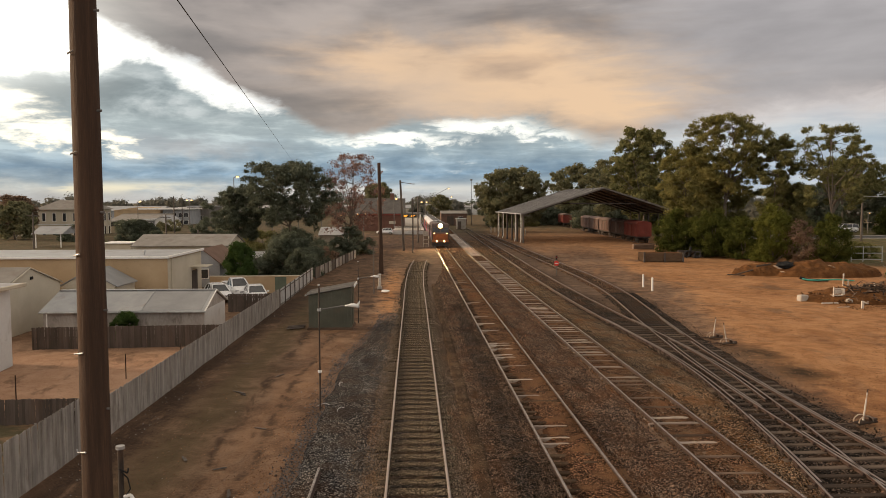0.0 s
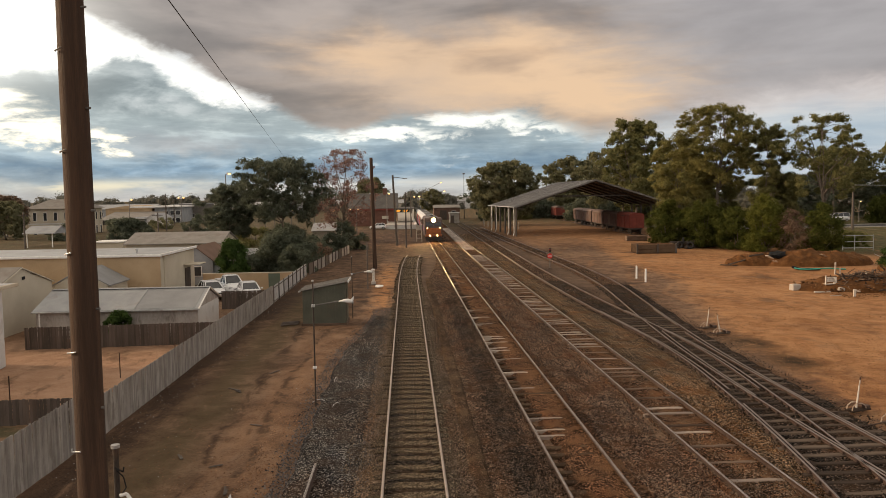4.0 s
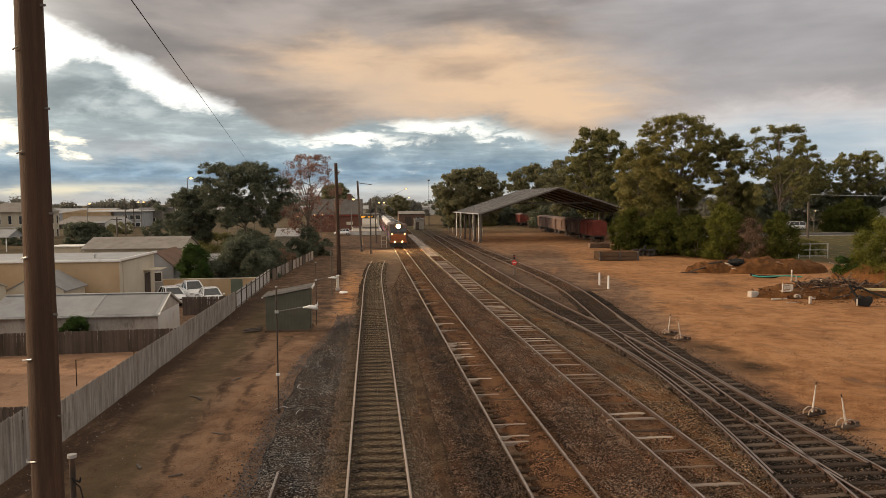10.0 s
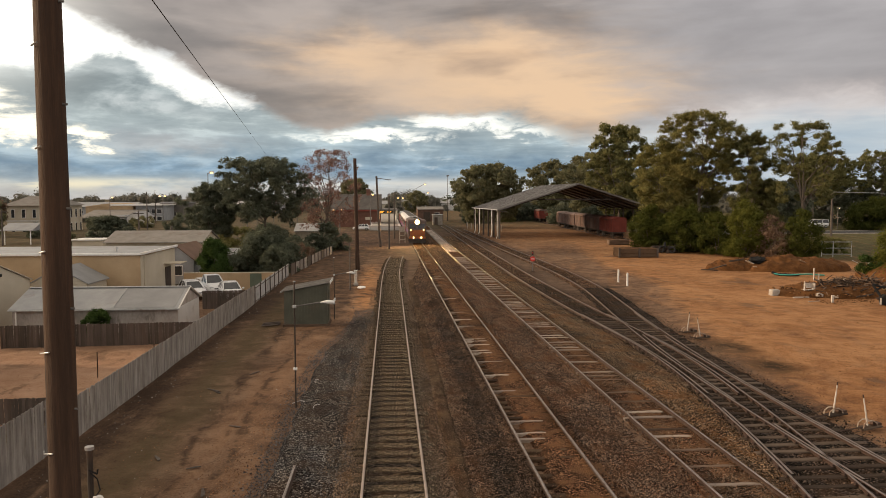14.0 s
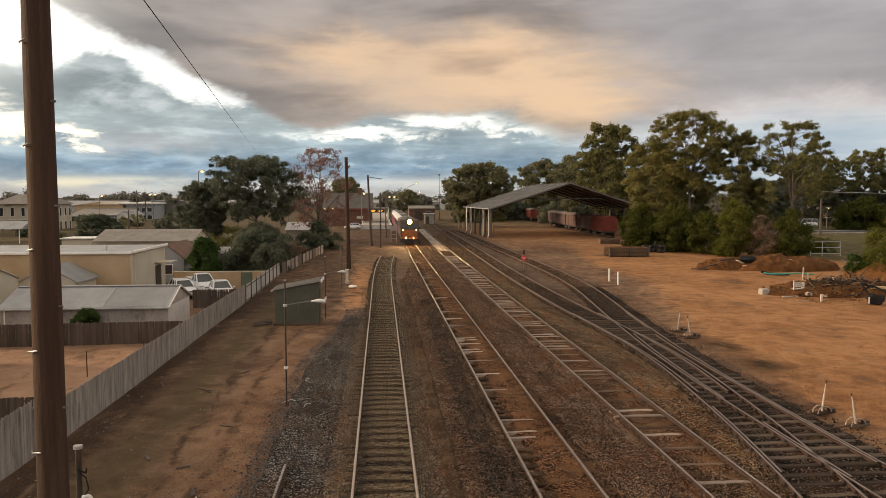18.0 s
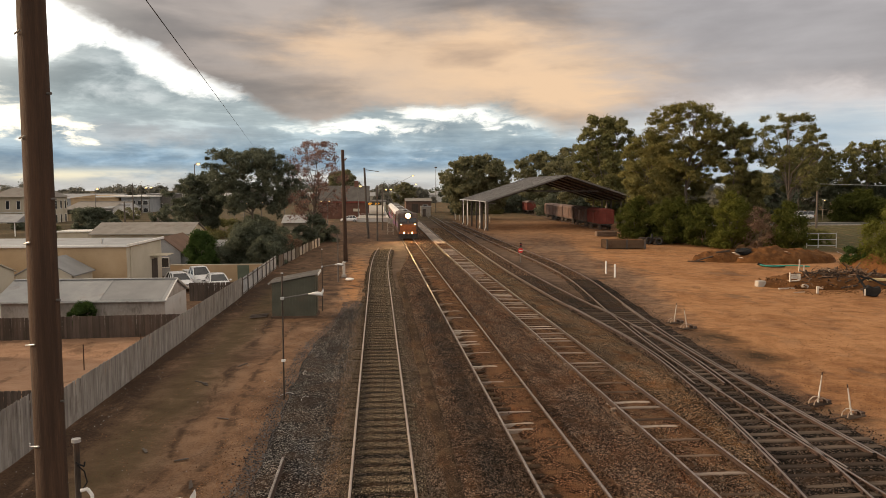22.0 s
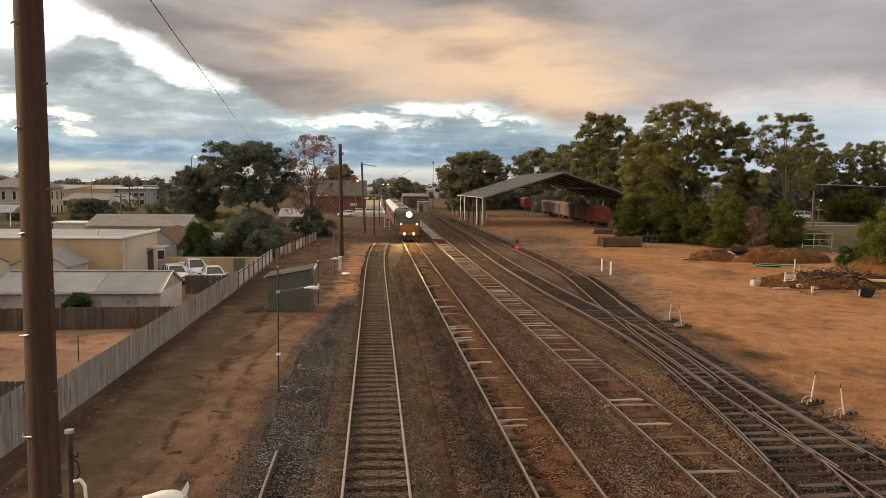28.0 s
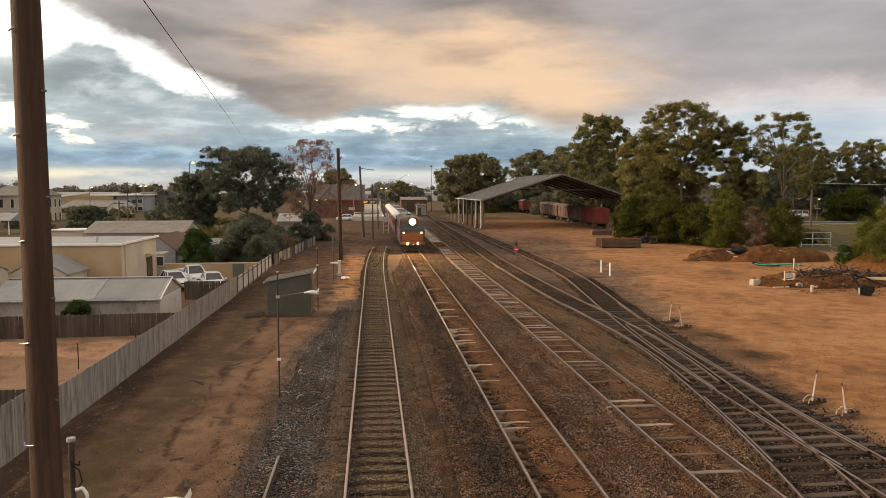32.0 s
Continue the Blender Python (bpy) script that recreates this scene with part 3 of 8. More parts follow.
M_SHED_ROOF = surf("dull_shed_roof", [(0.119, 0.115, 0.111), (0.170, 0.166, 0.162), (0.230, 0.223, 0.217)], 0.3, 0.55, 0.1, 6, 0.25)
M_DARK_ROOF = surf("dark_tiled_roof", [(0.07, 0.062, 0.056), (0.11, 0.10, 0.09), (0.16, 0.145, 0.13)], 0.8, 0.75, 0.5, 9, 0, 0.2)
M_HUT = surf("green_hut_sheet", [(0.060, 0.061, 0.046), (0.083, 0.085, 0.062), (0.110, 0.111, 0.082)], 0.9, 0.55, 0.12, 20, 0.1, 0.06, stain=((0.120, 0.088, 0.061), 1.4, 0.45))
M_TAN = surf("tan_render", [(0.340, 0.242, 0.140), (0.425, 0.310, 0.187), (0.493, 0.374, 0.238)], 0.4, 0.85, 0.2, 12, 0, 0.05, stain=((0.281, 0.204, 0.128), 0.5, 0.4))
M_CREAM = surf("cream_render", [(0.408, 0.357, 0.272), (0.493, 0.442, 0.348), (0.570, 0.518, 0.425)], 0.4, 0.85, 0.2, 12, 0, 0.1)
M_RENDER = surf("white_render", [(0.476, 0.476, 0.468), (0.561, 0.561, 0.548), (0.629, 0.629, 0.616)], 0.5, 0.85, 0.25, 10, 0, 0.1, stain=((0.357, 0.332, 0.297), 0.7, 0.45))
M_GREY_WALL = surf("grey_cladding", [(0.20, 0.21, 0.22), (0.28, 0.29, 0.30), (0.36, 0.37, 0.38)], 0.5, 0.7, 0.2, 10, 0, 0.15)
M_BRICK = surf("red_brick_wall", [(0.102, 0.048, 0.034), (0.150, 0.072, 0.051), (0.198, 0.105, 0.076)], 0.8, 0.85, 0.3, 14, 0, 0.1)
M_PANE = surf("dark_window_glass", [(0.02, 0.022, 0.025), (0.035, 0.038, 0.042), (0.05, 0.055, 0.06)], 2.0, 0.12, 0, 20, 0.0, 0.1, spec=0.6)
M_TYRE = surf("black_rubber", [(0.018, 0.018, 0.018), (0.03, 0.03, 0.03), (0.045, 0.045, 0.045)], 5.0, 0.8, 0.2, 40)
M_CARPAINT = surf("white_car_paint", [(0.70, 0.70, 0.70), (0.76, 0.76, 0.76), (0.80, 0.80, 0.80)], 1.0, 0.25, 0.0, 20, 0, 0.05, spec=0.5)
M_RED_WAGON = surf("faded_red_wagon", [(0.109, 0.025, 0.018), (0.172, 0.037, 0.026), (0.234, 0.061, 0.043)], 0.7, 0.75, 0.25, 12, 0, 0.15, stain=((0.086, 0.050, 0.040), 1.0, 0.6))
M_GREY_WAGON = surf("weathered_grey_wagon", [(0.104, 0.073, 0.062), (0.160, 0.112, 0.096), (0.216, 0.155, 0.133)], 0.7, 0.8, 0.25, 12, 0, 0.3, stain=((0.136, 0.046, 0.031), 0.7, 0.7))
M_UNDER = surf("grimy_underframe", [(0.03, 0.026, 0.023), (0.055, 0.047, 0.042), (0.09, 0.078, 0.07)], 2.0, 0.75, 0.4, 20, 0.2)
# brown warmth in the grey stands for the orange headlight glow
M_LOCO = surf("loco_glow_warmed_grey", [(0.058, 0.038, 0.031), (0.098, 0.063, 0.050), (0.143, 0.092, 0.072)], 1.2, 0.45, 0.08, 25, 0, 0, stain=((0.156, 0.089, 0.054), 1.5, 0.5))
# orange that stands for glow on the front, not a livery colour
M_ORANGE_GLOW = surf("loco_orange_glow_tint", [(0.22, 0.07, 0.022), (0.32, 0.105, 0.032), (0.42, 0.145, 0.05)], 1.2, 0.5, 0.08, 25, stain=((0.12, 0.06, 0.035), 1.5, 0.5))
M_PURPLE = surf("loco_purple_paint", [(0.08, 0.03, 0.11), (0.11, 0.042, 0.145), (0.14, 0.06, 0.18)], 1.2, 0.4, 0.08, 25)
M_RED = surf("loco_red_paint", [(0.38, 0.05, 0.04), (0.46, 0.065, 0.05), (0.52, 0.085, 0.06)], 1.2, 0.45, 0.08, 25)
M_YELLOW_TIMBER = surf("pale_yellow_timber", [(0.42, 0.33, 0.17), (0.52, 0.42, 0.23), (0.60, 0.50, 0.30)], 1.5, 0.5, 0.1, 25)
M_CARRIAGE_ROOF = surf("carriage_roof", [(0.575, 0.575, 0.575), (0.690, 0.690, 0.690), (0.805, 0.805, 0.793)], 0.7, 0.45, 0.1, 12, 0.1, stain=((0.414, 0.391, 0.356), 0.8, 0.5))
M_CONCRETE = surf("old_concrete", [(0.26, 0.235, 0.205), (0.36, 0.33, 0.29), (0.46, 0.425, 0.38)], 0.9, 0.9, 0.4, 16, 0, 0.15, stain=((0.20, 0.145, 0.10), 1.0, 0.6))
M_SPOIL = surf("spoil_heap_earth", [(0.051, 0.022, 0.008), (0.115, 0.051, 0.018), (0.187, 0.090, 0.037)], 0.9, 0.95, 1.0, 7, 0, 0, depth=0.12, spec=0.1)
M_BARK = surf("grey_bark", [(0.07, 0.055, 0.045), (0.13, 0.108, 0.09), (0.22, 0.19, 0.165)], 1.0, 0.9, 0.5, 14, stretch=(3, 3, 0.6))
M_PALE_BARK = surf("pale_gum_bark", [(0.07, 0.057, 0.045), (0.14, 0.115, 0.092), (0.24, 0.20, 0.165)], 0.8, 0.8, 0.3, 10, stretch=(2, 2, 0.6), stain=((0.10, 0.075, 0.055), 0.8, 0.6))
M_GUM = leafy("gum_leaves", [(0.094, 0.095, 0.040), (0.185, 0.182, 0.079), (0.257, 0.239, 0.108)])
M_GUM_LIGHT = leafy("olive_gum_leaves", [(0.120, 0.113, 0.043), (0.227, 0.212, 0.081), (0.306, 0.272, 0.112)])
M_WATTLE = leafy("wattle_leaves", [(0.041, 0.050, 0.013), (0.088, 0.101, 0.026), (0.139, 0.143, 0.039)])
# dark leaves greyed and paled to carry the haze in the air
M_HAZED_LEAF = leafy("haze_greyed_leaves", [(0.065, 0.078, 0.055), (0.124, 0.139, 0.099), (0.209, 0.226, 0.171)])
M_GREEN = leafy("bright_green_leaves", [(0.030, 0.052, 0.016), (0.060, 0.098, 0.030), (0.100, 0.150, 0.052)])
M_LIME = leafy("yellow_green_leaves", [(0.060, 0.070, 0.016), (0.125, 0.135, 0.030), (0.200, 0.200, 0.055)])
# paler leaf tones stand for the haze of distance
M_HAZY = leafy("hazy_gum_leaves", [(0.106, 0.110, 0.063), (0.185, 0.182, 0.104), (0.283, 0.266, 0.159)])
M_RUSSET = leafy("russet_leaves", [(0.120, 0.074, 0.063), (0.227, 0.142, 0.119), (0.369, 0.243, 0.203)])
M_DRY = leafy("dry_brush_leaves", [(0.120, 0.082, 0.058), (0.216, 0.150, 0.108), (0.324, 0.234, 0.174)])
M_LOG = surf("dark_dead_log", [(0.03, 0.022, 0.016), (0.06, 0.045, 0.034), (0.11, 0.085, 0.065)], 1.0, 0.9, 0.5, 14)
M_OLD_ROOF = surf("faded_brown_roof", [(0.166, 0.152, 0.133), (0.223, 0.207, 0.185), (0.280, 0.262, 0.237)], 0.8, 0.75, 0.4, 9, 0, 0.2, stain=((0.15, 0.11, 0.085), 0.6, 0.5))
M_STORE = surf("brown_store_boards", [(0.104, 0.061, 0.045), (0.152, 0.094, 0.068), (0.200, 0.126, 0.094)], 0.8, 0.85, 0.3, 14, 0, 0.1)
M_LAMP = glowing("headlight_glow", (1.0, 0.58, 0.22), 3600.0)
M_HEADLIGHT_GLARE = glowing("headlight_glare", (1.0, 0.60, 0.22), 6.0)
M_LAMP_LOW = glowing("low_light_glow", (1.0, 0.62, 0.22), 7.0)
M_STREET = glowing("street_light_glow", (1.0, 0.58, 0.2), 3.0)
M_AMBER = glowing("amber_sign_glow", (1.0, 0.42, 0.05), 1.6)
M_REDSIGN = surf("red_signal_disc", [(0.50, 0.03, 0.025), (0.60, 0.045, 0.035), (0.66, 0.06, 0.05)], 4.0, 0.5, 0.1, 30)
M_TEAL = surf("teal_plastic_pipe", [(0.03, 0.22, 0.18), (0.05, 0.32, 0.26), (0.10, 0.42, 0.35)], 2.0, 0.5, 0.1, 30)
M_BLACK_PLASTIC = surf("black_plastic", [(0.01, 0.01, 0.01), (0.018, 0.018, 0.018), (0.03, 0.03, 0.03)], 3.0, 0.75, 0.2, 30, spec=0.15)
M_SHEET = surf("grey_fence_sheet", [(0.272, 0.266, 0.265), (0.367, 0.364, 0.360), (0.462, 0.462, 0.456)], 0.8, 0.7, 0.3, 12, 0, 0.12, stain=((0.13, 0.10, 0.08), 0.9, 0.5))
M_TWIG = surf("dead_brush", [(0.025, 0.016, 0.011), (0.075, 0.050, 0.034), (0.17, 0.118, 0.082)], 2.0, 0.9, 0.4, 20, island=0.9)
M_PLASTER = surf("platform_face", [(0.44, 0.42, 0.39), (0.55, 0.53, 0.50), (0.66, 0.64, 0.60)], 0.8, 0.85, 0.2, 12)
# horizon leaves lightened: the far haze is put into their colour
M_FARWOOD = leafy("far_wood_leaves", [(0.109, 0.116, 0.104), (0.168, 0.168, 0.146), (0.240, 0.231, 0.188)])
M_ASPHALT = surf("grey_asphalt", [(0.045, 0.045, 0.046), (0.07, 0.07, 0.071), (0.10, 0.10, 0.10)], 0.3, 0.85, 0.2, 20)
M_TIMBER = surf("raw_timber", [(0.20, 0.14, 0.09), (0.30, 0.22, 0.15), (0.42, 0.32, 0.22)], 1.5, 0.8, 0.4, 20, 0, 0.2, stretch=(1, 1, 3))
M_GREEN_GATE = surf("green_gate_sheet", [(0.08, 0.10, 0.07), (0.11, 0.135, 0.10), (0.15, 0.175, 0.13)], 1.0, 0.7, 0.1, 20)


# ---------------------------------------------------------------- mesh helpers
def part(name, bm, material, parent=None, label="", smooth=False):
    """Links a bmesh as one mesh object, under a thing or a part if one is given."""
    me = bpy.data.meshes.new(name)
    bmesh.ops.recalc_face_normals(bm, faces=bm.faces)
    bm.to_mesh(me)
    bm.free()
    return shared(name, me, material, parent, label, smooth)


def shared(name, me, material, parent=None, label="", smooth=False):
    if not me.materials:
        me.materials.append(material)
    if smooth:
        me.shade_smooth()
    ob = new(name, me)
    if parent:
        ob.parent = parent
    return tagged(ob, label)


def thing(name, label, category, at=(0, 0, 0), turn=0.0, group="", kind=""):
    ob = new(name)
    ob.empty_display_size = 0.3
    ob.matrix_basis = pose(*at, 0, 0, turn)
    return tagged(ob, label, category, group, kind)


def box(bm, c, s, turn=None, bevel=0.0):
    m = Matrix.Translation(c) @ (turn or Matrix.Identity(4)) @ Matrix.Diagonal((*s, 1))
    r = bmesh.ops.create_cube(bm, size=1.0, matrix=m)
    if bevel:
        es = list({e for v in r["verts"] for e in v.link_edges})
        bmesh.ops.bevel(bm, geom=es, offset=bevel, segments=1, affect="EDGES", clamp_overlap=True)
    return bm


def B(*boxes, bevel=0.0):
    bm = bmesh.new()
    for c, s in boxes:
        box(bm, c, s, bevel=bevel)
    return bm


def rod(bm, a, b, r0, r1=None, seg=8):
    a, b = Vector(a), Vector(b)
    d = b - a
    m = Matrix.Translation((a + b) / 2) @ d.to_track_quat("Z", "Y").to_matrix().to_4x4()
    bmesh.ops.create_cone(bm, cap_ends=True, segments=seg, radius1=r0, radius2=r0 if r1 is None else r1, depth=d.length, matrix=m)
    return bm


def R(*rods, seg=8):
    bm = bmesh.new()
    for q in rods:
        rod(bm, *q, seg=seg)
    return bm


def tube(bm, pts, r, seg=6):
    for a, b in zip(pts, pts[1:]):
        rod(bm, a, b, r, seg=seg)
    return bm


def prism(bm, outline, y0, y1):
    """Extrudes an outline of (x, z) from y0 to y1."""
    a = [bm.verts.new((x, y0, z)) for x, z in outline]
    b = [bm.verts.new((x, y1, z)) for x, z in outline]
    k = len(a)
    bm.faces.new(a)
    bm.faces.new(b[::-1])
    for i in range(k):
        bm.faces.new((a[i], b[i], b[(i + 1) % k], a[(i + 1) % k]))
    return bm


def from_arrays(name, verts, faces, material, parent=None, label="", smooth=False):
    me = bpy.data.meshes.new(name)
    verts, faces = np.asarray(verts, np.float32), np.asarray(faces, np.int32)
    k = faces.shape[1]
    me.vertices.add(len(verts))
    me.vertices.foreach_set("co", verts.ravel())
    me.loops.add(faces.size)
    me.loops.foreach_set("vertex_index", faces.ravel())
    me.polygons.add(len(faces))
    me.polygons.foreach_set("loop_start", np.arange(len(faces), dtype=np.int32) * k)
    me.update(calc_edges=True)
    me.validate()
    return shared(name, me, material, parent, label, smooth)


def curve(pairs):
    """A smooth function through (y, x) pairs."""
    ys, xs = np.array([p[0] for p in pairs], float), np.array([p[1] for p in pairs], float)
    ms = np.gradient(xs, ys)

    def at(y):
        i = int(np.clip(np.searchsorted(ys, y) - 1, 0, len(ys) - 2))
        h = ys[i + 1] - ys[i]
        s = (y - ys[i]) / h
        if s < 0 or s > 1:
            e = 0 if s < 0 else -1
            return float(xs[e] + ms[e] * (y - ys[e]))
        return float((1 + 2 * s) * (1 - s) ** 2 * xs[i] + s * (1 - s) ** 2 * h * ms[i] + s * s * (3 - 2 * s) * xs[i + 1] + s * s * (s - 1) * h * ms[i + 1])

    return at


RNG = np.random.default_rng(7)


# ---------------------------------------------------------------- ground and tracks
def smooth01(v, a, b):
    s = min(max((v - a) / (b - a), 0.0), 1.0)
    return s * s * (3 - 2 * s)


def ground_z(x, y):
    lot = -1.0 * smooth01(-x, 10.6, 11.2) * (1 - smooth01(y, 92, 116))
    near = smooth01(140 - abs(y - 50), 0, 60)
    bumps = 0.05 * noise.noise((x * 0.35, y * 0.35, 0)) + 0.025 * noise.noise((x * 1.3, y * 1.3, 3))
    rails = smooth01(x, -3.6, -2.4) * (1 - smooth01(x, 17.0, 19.0))
    return lot - 0.02 + near * bumps * (1 - rails) - 0.05 * rails


def make_ground():
    xs = np.r_[-3000, -1200, -500, -250, -140, -90, -60, np.arange(-45, -12, 1.5), np.arange(-11.5, -9.0, 0.2), np.arange(-9, 20, 0.8), np.arange(20, 70, 1.5), 80, 110, 160, 260, 500, 1200, 3000]
    ys = np.r_[-400, -100, -40, -10, 0, np.arange(8, 70, 1.0), np.arange(70, 130, 2.0), np.arange(130, 260, 8.0), 300, 400, 600, 1000, 2000, 4500]
    v = [(x, y, ground_z(x, y)) for y in ys for x in xs]
    w = len(xs)
    f = [(j * w + i, j * w + i + 1, (j + 1) * w + i + 1, (j + 1) * w + i) for j in range(len(ys) - 1) for i in range(w - 1)]
    ob = from_arrays("ground", v, f, M_EARTH, smooth=True)
    tagged(ob, "bare orange and brown earth of the railway yard", "ground", kind="structure")


make_ground()

T1 = curve([(0, 0.12), (20, 0.16), (40, 0.22), (55, 0.28), (70, 0.34), (82, 0.55), (92, 0.92), (99, 1.28)])
T2 = curve([(0, 4.96), (40, 4.97), (120, 4.97), (700, 4.97)])
T3 = curve([(0, 9.34), (18, 9.33), (35, 9.27), (70, 9.25), (110, 9.35), (165, 9.75), (260, 10.6), (500, 12)])
TA = curve([(-60, 9.34), (0, 9.34), (6, 9.5), (12, 10.3), (18, 11.6), (22.7, 12.4), (28, 13.1), (33, 13.6), (37, 13.75), (43, 13.6), (50, 13.38), (69, 13.2), (94, 13.55), (136, 14.2), (187, 15.0), (300, 16.0)])
TB = curve([(0, 13.3), (18, 13.57), (24, 13.72), (30, 13.95), (36, 14.35), (42, 14.95), (46, 15.4), (52, 16.15), (62, 17.3), (75, 17.9), (90, 17.9), (107, 17.75), (120, 17.7), (187, 17.6), (260, 17.6)])
HALF = 0.835


def ribbon(name, label, left, right, y0, y1, material, top, step=0.7, seed=0.0):
    """A bed of ballast between two edges, its sides falling to the ground with a wandering rim."""
    v, f = [], []
    ys = np.arange(y0, y1 + step, step)
    for y in ys:
        a, b = left(y), right(y)
        w = (1 - 0.75 * smooth01(y, 38, 70)) * min(1.0, (b - a) / 2)
        a += w * (0.28 * noise.noise((a, y * 0.7, seed)) + 0.12 * noise.noise((a, y * 2.1, seed + 5)))
        b += w * (0.28 * noise.noise((b, y * 0.7, seed + 9)) + 0.12 * noise.noise((b, y * 2.1, seed + 14)))
        mid = [a + (b - a) * k / 6 for k in range(7)]
        for k, x in enumerate(mid):
            lift = top + 0.012 * noise.noise((x * 2.5, y * 2.5, seed))
            v.append((x, y, -0.16 if k in (0, 6) else lift))
    for j in range(len(ys) - 1):
        for k in range(6):
            f.append((j * 7 + k, j * 7 + k + 1, (j + 1) * 7 + k + 1, (j + 1) * 7 + k))
    ob = from_arrays(name, v, f, material, smooth=True)
    return tagged(ob, label, "ballast", kind="structure")


def const(c):
    return lambda y: c


ribbon("ballast_bed", "earthy ballast bed under the siding", lambda y: T1(y) - 1.9 + 0.75 * smooth01(y, 44, 60), lambda y: T1(y) + 2.0 - 0.8 * smooth01(y, 45, 80), -60, 97, M_MOSS, 0.028, seed=1)
M_PATH = gravel("trodden_earth", [(0.066, 0.041, 0.025), (0.104, 0.066, 0.041), (0.155, 0.101, 0.066)], 42.0, 0.6, (0.10, 0.068, 0.042), 0.6)
# black bed stands for the shadow lines beside the sleepers
ribbon("ballast_bed", "gravel between the sleepers of the siding, blackened for the shade in the gaps", lambda y: T1(y) - 1.12, lambda y: T1(y) + 1.12, -60, 60, M_BLACK, 0.036, seed=31)
ribbon("earth_path", "narrow strip of trodden earth beside the siding", lambda y: T1(y) + 1.55, lambda y: T1(y) + 2.2, -60, 70, M_PATH, 0.042, seed=21)
ribbon("ballast_bed", "spread of dark bluestone ballast beside the siding", lambda y: -3.6 + 1.5 * smooth01(y, 34, 49), lambda y: T1(y) - 1.15, -60, 48, M_BLUESTONE, 0.034, seed=2)
ribbon("ballast_bed", "brown stone ballast between two tracks", lambda y: T1(y) + 1.4 + 1.5 * smooth01(y, 62, 90), const(4.5), -60, 110, M_OLD, 0.030, seed=3)
ribbon("ballast_bed", "dark gravel shoulder beside the main track", lambda y: T1(y) + 2.55, const(3.95), -60, 56, M_BLACK, 0.036, seed=24)
ribbon("ballast_bed", "rust-stained ballast under the main track", const(4.3), const(6.5), -60, 260, M_RUSTY, 0.036, seed=4)
ribbon("ballast_bed", "dark brown ballast between the main line and the loop", const(5.9), const(8.4), -60, 260, M_OLD, 0.028, seed=14)
ribbon("ballast_bed", "rust-stained ballast under the loop track", const(8.1), lambda y: T3(y) + 1.3, -60, 260, M_RUSTY, 0.020, seed=5)
ribbon("ballast_bed", "sandy yellow gravel between the tracks", lambda y: T3(y) + 0.9, lambda y: max(TA(y) - 0.7, T3(y) + 1.5), -60, 31, M_YELLOW, 0.014, seed=6)
ribbon("ballast_bed", "dull brown sandy gravel between the tracks", lambda y: T3(y) + 0.9, lambda y: max(TA(y) - 0.7, T3(y) + 1.5), 29, 150, M_DULL, 0.010, seed=26)
ribbon("ballast_bed", "black ballast under the turnout tracks", lambda y: TA(y) - 1.25, lambda y: TA(y) + 1.5, 8, 66, M_BLACK, 0.030, seed=7)
ribbon("ballast_bed", "worn brown ballast under the yard track", lambda y: TA(y) - 1.3, lambda y: TA(y) + 1.4, 64, 170, M_OLD, 0.022, seed=17)
ribbon("ballast_bed", "black ballast under the yard lead", lambda y: TB(y) - 1.5, lambda y: TB(y) + 2.1, -60, 62, M_BLACK, 0.034, seed=8)
ribbon("ballast_bed", "worn brown ballast under the yard lead", lambda y: TB(y) - 1.4, lambda y: TB(y) + 1.6, 60, 170, M_OLD, 0.024, seed=18)

PROFILE = [(-0.065, 0), (0.065, 0), (0.065, 0.015), (0.012, 0.03), (0.012, 0.105), (0.036, 0.115), (0.036, 0.143), (0.027, 0.15), (-0.027, 0.15), (-0.036, 0.143), (-0.036, 0.115), (-0.012, 0.105), (-0.012, 0.03), (-0.065, 0.015)]


def rail(parent, line, y0, y1, label="", shine=True, step=1.0, head=None):
    """A rail of real section along x = line(y)."""
    ys = np.arange(y0, y1 + 1e-6, step)
    v, f = [], []
    k = len(PROFILE)
    for y in ys:
        x = line(y)
        v += [(x + a, y, b) for a, b in PROFILE]
    for j in range(len(ys) - 1):
        for i in range(k):
            f.append((j * k + i, j * k + (i + 1) % k, (j + 1) * k + (i + 1) % k, (j + 1) * k + i))
    ob = from_arrays("rail", v, f, M_RAIL if shine else M_DARK_RAIL, parent, label)
    ob.data.materials.append(head or (M_SHINY if shine else M_WORN_RAIL))
    idx = np.array([1 if i % k in (6, 7, 8) else 0 for i in range(len(f))], np.int32)
    ob.data.polygons.foreach_set("material_index", idx)
    return ob


def make_track(label, line, y0, y1, shine=True, head=None):
    t = thing("railway_track", label, "railway track", group="tracks of the yard")
    for s in (-HALF, HALF):
        rail(t, lambda y, s=s: line(y) + s, y0, y1, shine=shine, head=head)
    return t


track_1 = make_track("siding of two rails on half-buried sleepers", T1, -60, 98.5, head=M_MATT_HEAD)
track_2 = make_track("main line of two bright rails in rusty ballast", T2, -60, 500)
track_3 = make_track("loop line with pale scattered sleepers", T3, -60, 420)
track_a = make_track("dark rusty yard track joining a turnout", TA, 8, 260, False)
track_b = make_track("dark yard lead curving from a turnout", TB, -60, 180, False)
